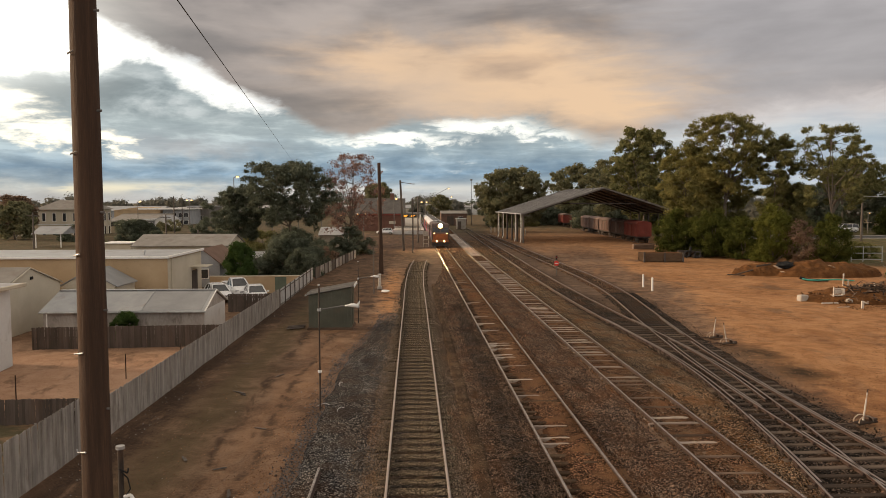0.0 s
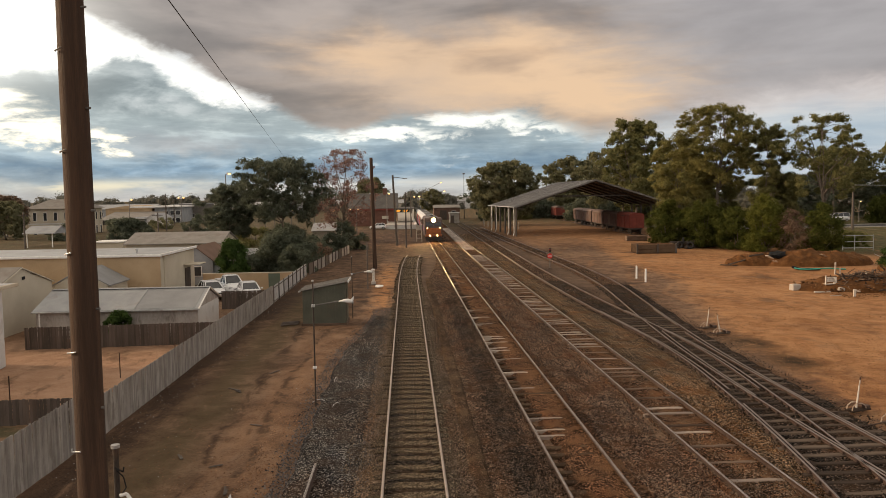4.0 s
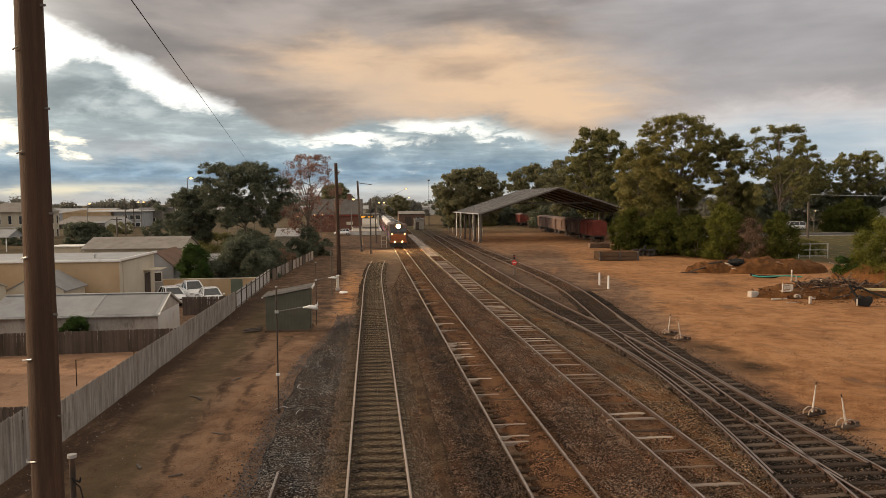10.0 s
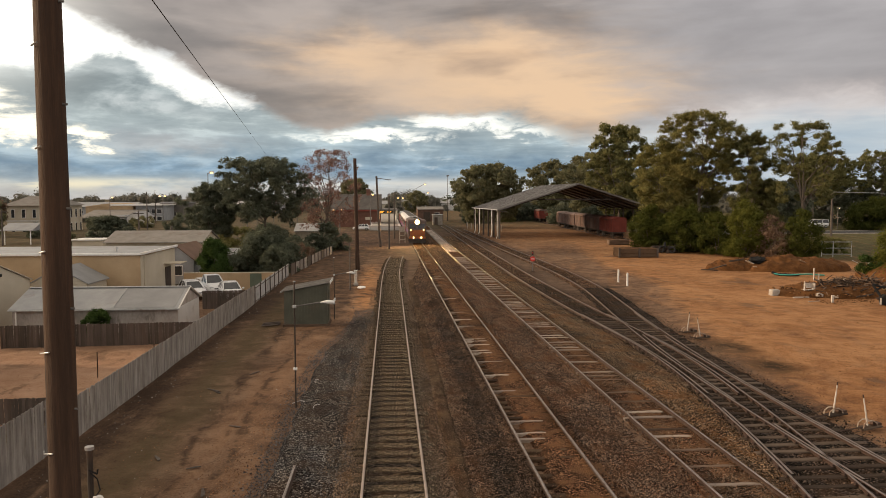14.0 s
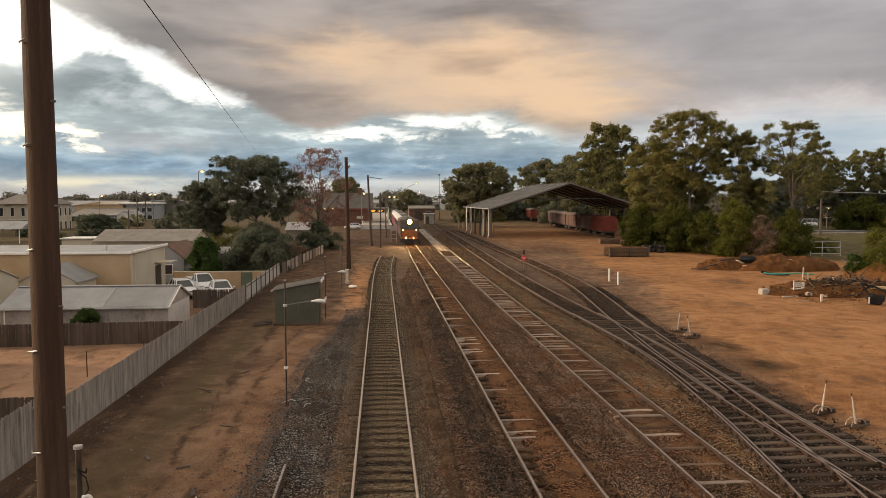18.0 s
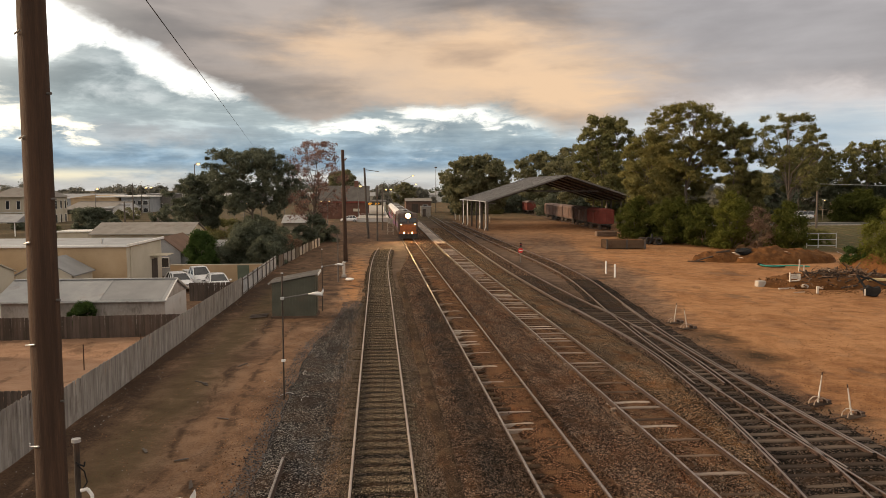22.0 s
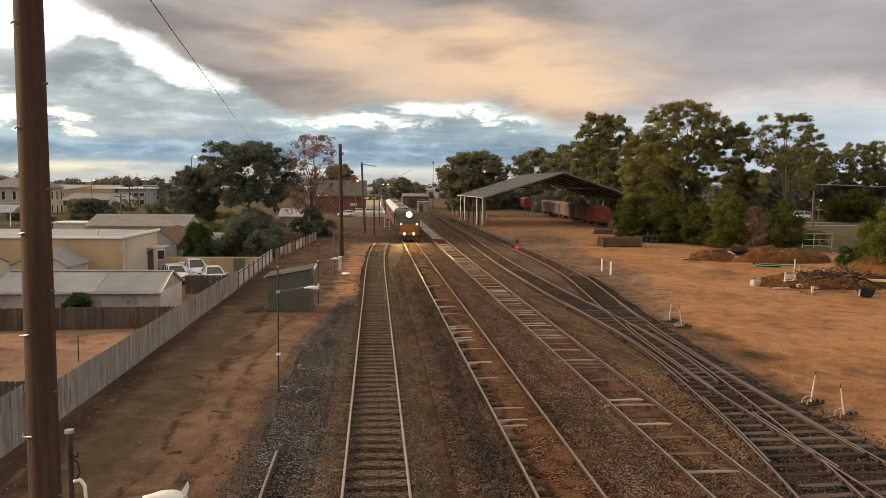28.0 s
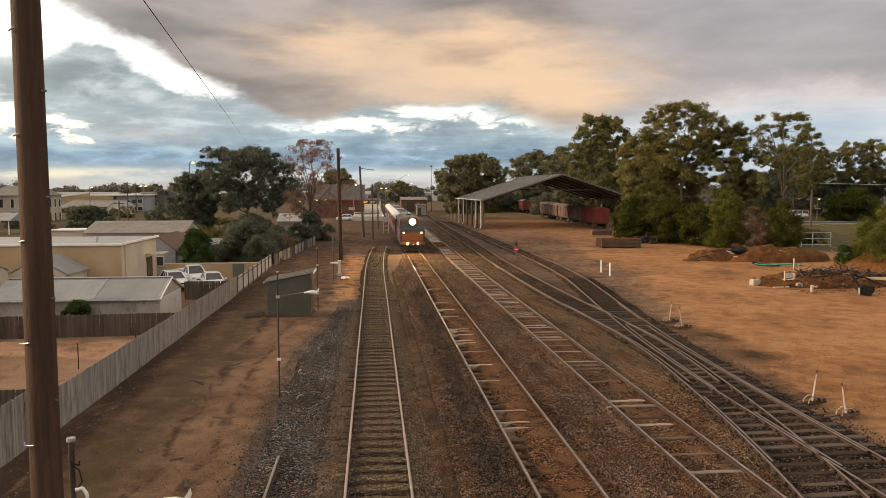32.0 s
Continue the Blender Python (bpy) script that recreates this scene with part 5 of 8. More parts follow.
    make_bush("olive bush between the wattles", (40.8, 106.5, 0), 6.4, 5.8, M_WATTLE, 61, 120, 0.15, 36)
    make_bush("yellow-green wattle at the yard edge", (42.4, 103.5, 0), 7.9, 6.8, M_WATTLE, 42, 130, 0.15, 44)
    make_bush("dark green bush between the wattles", (44.9, 99.0, 0), 6.6, 5.6, M_WATTLE, 62, 120, 0.15, 36)
    make_bush("bright wattle at the yard edge", (46.6, 94.5, 0), 8.2, 5.8, M_LIME, 43, 140, 0.14, 42)
    make_bush("dry brown wattle at the yard edge", (49.2, 91.8, 0), 6.8, 4.8, M_DRY, 44, 80, 0.11, 32)
    make_bush("dark green bush at the yard edge", (51.7, 90.0, 0), 7.0, 5.4, M_WATTLE, 45, 130, 0.14, 38)
    make_bush("low dark bush before the goods shed", (44.5, 118, 0), 6.0, 7.0, M_GUM, 55, 120, 0.16, 34)
    make_bush("dark clipped bush beyond the side road", (113, 166, 0), 8.6, 14, M_WATTLE, 49, 160, 0.26, 56)
    make_bush("yellow-green bush on the bank", (48.6, 66, 0), 7.3, 8.0, M_LIME, 46, 140, 0.12, 38)
    make_bush("low bright green creeper on the bank", (46.7, 68.5, 0.4), 2.6, 3.4, M_GREEN, 47, 120, 0.12, 22)
    make_bush("bright green bush on the bank", (47.4, 60.5, 0), 3.9, 5.0, M_LIME, 58, 130, 0.12, 30)
    make_bush("dry brown bush on the bank", (50.5, 63.5, 0), 4.8, 5.0, M_DRY, 48, 110, 0.12, 28)
    make_tree("broad dark gum tree beside the fence line", (-18.0, 112, 0), 13.9, 16, M_HAZED_LEAF, M_PALE_BARK, 21, 30, 0.32, 85, 0.23, 1.3, 7, limbs=10, dome=0.55)
    make_tree("dark gum tree beside the fence line", (-26.0, 114, 0), 10.2, 9, M_HAZED_LEAF, M_BARK, 22, 20, 0.2, 85, 0.23, 1.2, 7)
    make_tree("russet thin-leaved tree beside the railway fence", (-9.6, 119, 0), 16.0, 13.0, M_RUSSET, M_BARK, 23, 34, 0.16, 34, 0.16, 1.25, 6, limbs=18, gap=0.28, pad=0.08)
    make_tree("dark tree behind the station roof", (-10.5, 238, 0), 14.0, 12, M_HAZY, M_BARK, 24, 18, 0.08, 70, 0.4, 1.7, 7)
    make_bush("dark undergrowth beneath the russet tree", (-8.8, 112, -0.2), 4.5, 7.5, M_HAZED_LEAF, 56, 120, 0.15, 36)
    make_bush("dark undergrowth beneath the gum tree", (-16.5, 108, -0.6), 5.0, 9, M_HAZED_LEAF, 57, 120, 0.15, 40)
    make_bush("clipped green cypress bush by the car park", (-17.4, 77.2, -1.0), 5.7, 3.2, M_GREEN, 51, 170, 0.13, 44)
    make_bush("broad dark bush by the tan boundary wall", (-13.1, 84, -1.0), 5.8, 8.2, M_HAZED_LEAF, 52, 170, 0.16, 60)
    make_bush("dark bush spilling over the sheet fence", (-11.4, 79.5, -0.8), 4.4, 4.4, M_HAZED_LEAF, 63, 130, 0.14, 34)
    for i, (x, y, h, w) in enumerate(((-50, 122, 2.6, 4.5), (-44, 132, 3.2, 5), (-67, 152, 4.2, 7), (-37, 120, 2.4, 5), (-60, 170, 4, 8), (-48, 175, 4.5, 8), (-64, 205, 4, 9), (-36, 150, 4, 7))):
        make_bush("dull green garden bush among the town houses", (x, y, -0.8 if y < 116 else -0.05), h, w, M_HAZED_LEAF if i % 3 else M_HAZY, 70 + i, 60, 0.22, 20)
    for i, (x, y, h, w) in enumerate(((-23.5, 106, 3.2, 6.5), (-20.5, 92, 2.6, 4.5), (-28.5, 112, 3.5, 7.0), (-19.0, 122, 4.5, 8.0), (-24.5, 126, 4.0, 8.0), (-15.0, 96, 3.0, 5.0), (-33.0, 118, 3.4, 7.0))):
        make_bush("dark garden bush behind the houses", (x, y, -0.9 if y < 110 else -0.3), h, w, M_HAZED_LEAF if i % 2 else M_GUM, 110 + i, 70, 0.2, 28)
    make_bush("low green weeds behind the pipe-rail gate", (60.5, 99, 0), 1.3, 7.0, M_WATTLE, 81, 90, 0.12, 26, deep=4.0)
    make_bush("low green weeds behind the pipe-rail gate", (68, 112, 0), 1.5, 9.0, M_GUM_LIGHT, 82, 80, 0.14, 26, deep=5.0)
    make_bush("dry brown bush beside the old sheet fence", (-10.9, 92, -0.3), 3.2, 4.6, M_DRY, 64, 90, 0.12, 26)
    make_bush("dark bush by the tan boundary wall", (-11.6, 96, -0.6), 4.0, 6, M_HAZED_LEAF, 53, 120, 0.14, 30)
    make_bush("small grey-green shrub in front of the garage", (-17.9, 47.4, -1.0), 2.4, 2.1, M_GREEN, 54, 150, 0.08, 26)
    make_tree("small tree behind the station platform", (10.5, 265, 0), 10.5, 10, M_HAZY, M_BARK, 25, 12, 0.25, 50, 0.4, 1.5, 6)
    make_tree("dark street tree among the town roofs", (-54.5, 150, -0.6), 4.9, 8.5, M_HAZED_LEAF, M_BARK, 26, 14, 0.06, 70, 0.3, 1.4, 6)
    # dry-leaf brown stands for the gold light on this tree
    make_tree("gold-lit tree beyond the town roofs", (-88.5, 172, 0), 9.6, 9, M_DRY, M_BARK, 27, 16, 0.1, 60, 0.34, 1.6, 6)
    make_tree("dark tree beyond the town roofs", (-82.5, 160, 0), 8.0, 10, M_HAZY, M_BARK, 28, 16, 0.06, 70, 0.32, 1.5, 6)
    rng = np.random.default_rng(5)
    cs, rs = [], []
    for _ in range(900):
        a = radians(rng.uniform(-48, 48))
        d = rng.uniform(380, 900)
        hgt = rng.uniform(4, 13) * (0.8 + 0.5 * noise.noise((a * 20, 0, 0)))
        for z in (0.3, 0.75):
            cs.append((d * math.sin(a), d * math.cos(a), hgt * z))
            rs.append(hgt * rng.uniform(0.35, 0.6))
    v, f = leaf_cloud(cs, rs, 130, 0.62, 0.9, rng)
    tagged(from_arrays("far_woods", v, f, M_FARWOOD), "hazy belt of distant trees along the horizon", "woods", kind="stuff")


# ---------------------------------------------------------------- poles, lamps, fences
def make_pole(label, at, top, r0, r1, material, lean=(0, 0), seg=14, name="timber_pole", group="timber poles"):
    """A tapered timber pole whose shaft wavers a little and is checked along the grain."""
    t = thing(name, label, "pole", at, group=group)
    bm = bmesh.new()
    k = 22
    rings = []
    for i in range(k + 1):
        s = i / k
        z = -0.3 + (top + 0.3) * s
        r = r0 + (r1 - r0) * s
        ring = []
        for j in range(seg):
            a = 2 * math.pi * j / seg
            q = r * (1 + 0.035 * noise.noise((math.cos(a) * 2, math.sin(a) * 2, z * 0.8)) - (0.012 if j % 5 == 0 else 0))
            ring.append(bm.verts.new((q * math.cos(a) + lean[0] * s, q * math.sin(a) + lean[1] * s, z)))
        rings.append(ring)
    for a, b in zip(rings, rings[1:]):
        for j in range(seg):
            bm.faces.new((a[j], a[(j + 1) % seg], b[(j + 1) % seg], b[j]))
    bm.faces.new(rings[-1])
    bm.faces.new(rings[0][::-1])
    part("shaft", bm, material, t, smooth=True)
    return t


def lamp_head(parent, p, size=1.0):
    """A white cowled yard lamp: cowl, visor fin and bulb, its neck at p and its mouth towards +x."""
    bm = bmesh.new()
    rings = []
    for x, r, z in ((0.0, 0.035, 0.0), (0.1, 0.05, 0.012), (0.22, 0.085, 0.022), (0.36, 0.105, 0.012), (0.46, 0.095, -0.005), (0.5, 0.07, -0.02)):
        rings.append([bm.verts.new((p[0] + size * x, p[1] + size * r * math.cos(a), p[2] + size * (z + 0.75 * r * math.sin(a)))) for a in [2 * math.pi * j / 12 for j in range(12)]])
    for a, b in zip(rings, rings[1:]):
        for j in range(12):
            bm.faces.new((a[j], a[(j + 1) % 12], b[(j + 1) % 12], b[j]))
    bm.faces.new(rings[0][::-1])
    bm.faces.new(rings[-1])
    head = part("lamp_head", bm, M_WHITE, parent, "white cowled lamp head", True)
    fin = bmesh.new()
    prism(fin, [(p[0] + size * 0.44, p[2] + size * 0.03), (p[0] + size * 0.53, p[2] + size * 0.02), (p[0] + size * 0.56, p[2] + size * 0.12), (p[0] + size * 0.545, p[2] + size * 0.20)], p[1] - 0.02 * size, p[1] + 0.02 * size)
    part("visor", fin, M_WHITE, head, "white upturned fin")
    bulb = bmesh.new()
    bmesh.ops.create_uvsphere(bulb, u_segments=10, v_segments=6, radius=0.06 * size, matrix=Matrix.Translation((p[0] + size * 0.49, p[1], p[2] - 0.03 * size)))
    part("bulb", bulb, M_GALV, head, "clear glass bulb", True)
    return head


def make_yard_lamp(label, at, top, arm_z, reach, r=0.04, fittings=True):
    t = thing("yard_lamp", label, "yard lamp", at, group="yard lamps")
    part("post", R(((0, 0, -0.1), (0, 0, top), r, r * 0.85), seg=10), M_POST, t)
    bm = bmesh.new()
    rod(bm, (0, 0, top - 0.01), (0, 0, top + 0.03), r * 1.35, seg=10)
    part("cap", bm, M_GALV, t, "pale metal cap")
    part("arm", R(((0, 0, arm_z), (reach * 0.82, 0, arm_z + 0.13 * reach), 0.026), ((reach * 0.8, 0, arm_z + 0.13 * reach), (reach, 0, arm_z + 0.15 * reach), 0.034)), M_DULL_STEEL, t)
    lamp_head(t, (reach, 0, arm_z + 0.15 * reach))
    part("clamp", B(((0.0, 0, arm_z), (0.13, 0.13, 0.1)), bevel=0.01), M_GALV, t)
    part("bracket", B(((0.0, 0, top * 0.31), (0.14, 0.13, 0.09)), bevel=0.01), M_WHITE, t, "white bracket")
    if not fittings:
        return t
    bm = bmesh.new()
    tube(bm, [(0.05, -0.05, top - 0.6), (0.13, -0.05, top - 0.58), (0.18, -0.05, top - 0.66), (0.19, -0.05, top - 0.9), (0.19, -0.05, arm_z - 0.4), (0.06, -0.04, arm_z - 0.6)], 0.022, 8)
    part("conduit", bm, M_WHITE, t, "white plastic conduit")
    bm = bmesh.new()
    tube(bm, [(0.02, -0.05, top - 0.28), (0.10, -0.05, top - 0.36), (0.13, -0.05, top - 0.5), (0.06, -0.05, top - 0.6)], 0.008, 5)
    tube(bm, [(0, -0.045, top - 0.25), (0.1, -0.05, top - 0.3), (0.11, -0.05, top - 0.24)], 0.01, 5)
    part("cable", bm, M_BLACK_PLASTIC, t)
    return t


def make_poles():
    big = make_pole("tall weathered timber pole with steel step pegs", (-3.135, 7.45, 0), 13.5, 0.164, 0.106, M_POLE, (0.0, 0.0), 30)
    for z in (4.3, 5.33, 6.31, 7.27, 8.25, 9.2, 10.2):
        bm = bmesh.new()
        tube(bm, [(-0.04, -0.155, z + 0.02), (-0.10, -0.11, z + 0.005), (-0.145 if z < 7 else -0.118, -0.09, z)] + ([(-0.147, -0.09, z + 0.03)] if z < 6 else []), 0.008, 8)
        part("step_peg", bm, M_GALV if z < 8 else M_DULL_STEEL, big, "steel step peg")
        part("step_peg", R(((0.11, -0.03, z + 0.42), (0.165, -0.04, z + 0.42), 0.012)), M_DULL_STEEL, big)
    
    make_yard_lamp("dark steel lamp post with a white cowled lamp", (-3.62, 9.3, 0), 4.73, 3.75, 0.84)
    make_yard_lamp("thin steel lamp post with a white cowled lamp", (-3.41, 27.83, 0), 4.7, 3.78, 0.95, 0.033, False)
    make_yard_lamp("thin steel lamp post with a white cowled lamp beside the hut", (-3.4, 48.3, 0), 3.95, 2.85, 0.8, 0.035, False)
    make_pole("tall dark timber pole standing beside the siding", (-3.21, 81.7, 0), 12.0, 0.24, 0.17, M_POLE, (-0.2, 0))
    p = make_pole("leaning grey timber pole with a small lamp", (-1.1, 120.5, 0), 11.2, 0.22, 0.15, M_GREY_POLE, (-0.55, 0))
    part("lamp_arm", R(((-0.55, 0, 10.9), (1.3, 0, 10.65), 0.05)), M_DULL_STEEL, p)
    part("lamp_head", B(((1.5, 0, 10.62), (0.5, 0.25, 0.14)), bevel=0.03), M_GALV, p)
    make_pole("thin grey timber pole beside the main line", (0.32, 115, 0), 8.4, 0.13, 0.1, M_GREY_POLE)
    make_pole("thin grey timber pole beside the main line", (1.39, 144, 0), 8.7, 0.15, 0.11, M_GREY_POLE)
    make_pole("short grey timber post beside the siding", (-3.15, 63.6, 0), 4.0, 0.06, 0.05, M_GREY_POLE, name="timber_post", group="timber posts")
    make_pole("timber power pole beyond the side road", (88.1, 143, 0), 8.85, 0.24, 0.18, M_GREY_POLE)
    far = [(-59, 190, 9.8), (-63, 128, 6.6), (-45, 140, 6.0), (-28, 100, 4.6), (-72, 240, 8.5)]
    for x, y, h in far:
        p = make_pole("distant timber power pole in the town", (x, y, -0.5), h, 0.17, 0.12, M_GREY_POLE, seg=8)
        part("crossarm", B(((0, 0, h - 0.5), (1.9, 0.1, 0.12))), M_GREY_POLE, p)
    w = tagged(part("overhead_wire", R(((-1.37, 0.0, 9.75), (-17.1, 110, 13.75), 0.0065), seg=6), M_BLACK_PLASTIC), "thin black overhead wire", "wire")
    w2 = tagged(part("overhead_wire", R(((88.1, 143, 8.75), (150, 132, 7.0), 0.05), seg=6), M_GALV), "pale overhead cable beyond the side road", "wire")


PALING_MESHES = []


def paling_mesh(high, wide, seed):
    rng = np.random.default_rng(seed)
    bm = bmesh.new()
    box(bm, (0, 0, high / 2), (0.018, wide, high))
    for v in bm.verts:
        if v.co.z > high / 2:
            v.co.z += rng.normal(0, 0.012)
            v.co.x += rng.normal(0, 0.006)
    bmesh.ops.bevel(bm, geom=list(bm.edges), offset=0.003, segments=1, affect="EDGES")
    me = bpy.data.meshes.new("paling")
    bm.to_mesh(me)
    bm.free()
    return me


def make_paling_fence(label, start, end, high, material, pitch=0.1, z=0.0, limit=300, group="paling fences"):
    """Posts, rails and separate palings from start to end, the palings on the side to the right of the way."""
    a, b = Vector(start), Vector(end)
    d = b - a
    run, turn = d.length, math.degrees(math.atan2(d.y, d.x)) - 90
    t = thing("paling_fence", label, "fence", (a.x, a.y, z), turn, group)
    meshes = [paling_mesh(high, pitch * 0.97, s) for s in range(5)]
    for i in range(int(run / 2.6) + 1):
        part("post", B(((-0.10, i * 2.6 + 0.05, high * 0.46 - 0.15), (0.1, 0.1, high * 0.92 + 0.3)), bevel=0.01), material, t)
    for h in (0.22, 0.52, 0.84):
        part("rail", B(((-0.035, run / 2, high * h), (0.04, run, 0.075)), bevel=0.005), material, t)
    n = int(run / pitch)
    rest = bmesh.new()
    for i in range(n):
        m = pose(RNG.normal(0.012, 0.004), (i + 0.5) * pitch, RNG.normal(0, 0.008), RNG.normal(0, 0.5), RNG.normal(0, 0.5), RNG.normal(0, 1.2))
        if i < limit:
            ob = shared("paling", meshes[i % 5], material, t)
            ob.matrix_basis = m
        else:
            bmesh.ops.create_cube(rest, size=1.0, matrix=m @ Matrix.Translation((0, 0, high / 2)) @ Matrix.Diagonal((0.018, pitch * 0.97, high, 1)))
    if len(rest.verts):
        tagged(part("palings", rest, material, t), kind="stuff")
    else:
        rest.free()
    return t


def make_fences():
    make_paling_fence("grey weathered paling fence along the railway", (-10.12, 24.4), (-9.78, 55.5), 1.4, M_PALING, 0.1, -0.03)
    make_paling_fence("taller grey weathered paling fence along the railway", (-10.42, 13.5), (-10.35, 24.4), 1.72, M_PALING, 0.1, -0.05)
    # framed sheet fence that follows on
    t = thing("sheet_fence", "grey sheet fence with steel posts along the railway", "fence", (-9.75, 55.6, -0.05))
    for i in range(8):
        part("sheet_panel", B(((0, i * 2.4 + 1.2, 0.72), (0.03, 2.39, 1.25)), bevel=0.004), M_SHEET, t)
        part("post", B(((0.06, i * 2.4, 0.7), (0.07, 0.07, 1.45)), bevel=0.008), M_DARK_PALING, t)
    for z in (0.2, 1.2):
        part("rail", B(((0.04, 9.6, z), (0.04, 19.2, 0.06))), M_GREY_POLE, t)
    t = thing("sheet_fence", "old grey sheet fence leaning beside the dark bushes", "fence", (-9.7, 76, -0.1), -4)
    for i in range(12):
        part("sheet_panel", B(((RNG.normal(0, 0.04), i * 2.4 + 1.2, 0.65), (0.03, 2.38, 1.1 + RNG.normal(0, 0.06)))), M_PALING if i % 4 else M_DARK_PALING, t)
        part("post", B(((0.06, i * 2.4, 0.65), (0.08, 0.08, 1.4))), M_DARK_PALING, t)
    make_paling_fence("dark brown paling fence across the sandy lot", (-22.6, 45.3), (-10.5, 46.0), 1.32, M_DARK_PALING, 0.12, -1.0)
    make_paling_fence("short dark paling fence across the lot", (-22.0, 29.6), (-10.4, 30.0), 1.02, M_DARK_PALING, 0.13, -1.0)
    make_paling_fence("dark brown paling fence beside the car park", (-14.6, 60.2), (-10.2, 60.4), 1.45, M_DARK_PALING, 0.12, -1.0)
    w = thing("boundary_wall", "low tan rendered wall behind the car park", "wall", (0, 0, 0))
    part("wall", B(((-15.1, 73.0, -0.25), (8.6, 0.2, 1.7)), bevel=0.02), M_TAN, w)
    part("coping", B(((-15.1, 73.0, 0.63), (8.7, 0.26, 0.06)), bevel=0.01), M_CREAM, w)
    part("gate_panel", B(((-12.6, 72.85, -0.2), (1.1, 0.06, 1.5)), bevel=0.01), M_GREEN_GATE, w, "dull green sheet gate")
    for x, y, h in ((-14.2, 37.5, 1.3), (-12.3, 40.2, 1.3), (-17.5, 33.5, 1.2), (-11.6, 43.3, 1.1)):
        s = thing("star_picket", "thin rusty star picket in the sandy lot", "stake", (x, y, -1.05), group="star pickets")
        bm = bmesh.new()
        for a in (0, 120, 240):
            box(bm, (0.012 * math.cos(radians(a)), 0.012 * math.sin(radians(a)), h / 2), (0.03, 0.006, h), Euler((0, 0, radians(a))).to_matrix().to_4x4())
        part("stake", bm, M_RAIL, s)


# ---------------------------------------------------------------- hut, levers, yard fittings
def make_hut():
    t = thing("signal_hut", "small green sheet-metal signal hut with a skillion roof", "hut", (-6.25, 45.75, 0), 0)
    w, d = 2.62, 2.1
    bm = bmesh.new()
    prism(bm, [(0, 0.1), (w, 0.1), (w, 2.58), (0, 2.1)], 0, d)
    part("body", bm, M_HUT, t)
    for i in range(14):
        x = 0.1 + i * (w - 0.2) / 13
        part("rib", B(((x, -0.008, (2.1 + 0.48 * x / w + 0.1) / 2), (0.03, 0.022, 2.0 + 0.48 * x / w)), bevel=0.006), M_HUT, t)
    slope = math.atan2(0.48, w)
    turn = Matrix.Rotation(-slope, 4, "Y")
    bm = bmesh.new()
    box(bm, (w / 2, d / 2, 2.41), (w + 0.36, d + 0.36, 0.04), turn)
    roof = part("roof", bm, M_OLD_ROOF, t, "faded iron skillion roof")
    for i in range(9):
        bm = bmesh.new()
        box(bm, (w / 2, -0.15 + i * (d + 0.3) / 8, 2.44), (w + 0.34, 0.035, 0.03), turn)
        part("corrugation", bm, M_OLD_ROOF, roof)
    bm = bmesh.new()
    box(bm, (w + 0.17, d / 2, 2.64), (0.03, d + 0.36, 0.14), turn)
    part("barge_board", bm, M_WHITE, t, "white barge board")
    part("footing", B(((w / 2, d / 2, 0.03), (w + 0.16, d + 0.16, 0.16)), bevel=0.02), M_SLEEPER, t, "worn timber footing")
    part("door", B(((w + 0.012, d * 0.45, 1.15), (0.03, 0.9, 2.0)), bevel=0.006), M_HUT, t)
    part("gutter", B(((-0.16, d / 2, 2.1), (0.09, d + 0.36, 0.08)), bevel=0.015), M_GALV, t)
    s = thing("timber_offcuts", "dark timber offcuts lying beside the hut", "timber", (-7.1, 45.9, 0), 25)
    for i in range(4):
        part("board", B(((0.1 * i, 0.2 * i, 0.06 + 0.05 * (i % 2)), (1.1, 0.14, 0.05)), bevel=0.005), M_DARK_PALING, s)


def make_sticks():
    rng = np.random.default_rng(12)
    for i, (x, y) in enumerate(((-7.05, 30.6), (-6.8, 30.2), (-5.2, 25.6), (-5.6, 21.7), (-5.9, 33.5), (-4.9, 19.8), (-6.9, 22.6), (-7.9, 36.0))):
        t = thing("timber_scrap", "dark weathered timber scrap on the earth", "timber", (x, y, 0.02), rng.uniform(-80, 80), "timber scraps")
        ln = rng.uniform(0.35, 0.8)
        part("board", B(((0, 0, -0.01), (ln, 0.06, 0.022)), ((ln * 0.1, 0.05, -0.012), (ln * 0.6, 0.04, 0.016)), bevel=0.006), M_DARK_PALING if i % 3 else M_GREY_POLE, t)
    for x, y, a in ((-2.65, 27.6, 70), (-3.0, 31.5, 85), (-3.35, 28.2, 20)):
        t = thing("wire_offcut", "bent pale wire offcut on the bluestone", "wire", (x, y, 0.06), a, "wire offcuts")
        bm = bmesh.new()
        tube(bm, [(-0.25, 0, 0), (-0.1, 0.04, 0.05), (0.1, 0.02, 0.08), (0.24, -0.05, 0.02)], 0.011, 5)
        part("wire", bm, M_GALV, t)


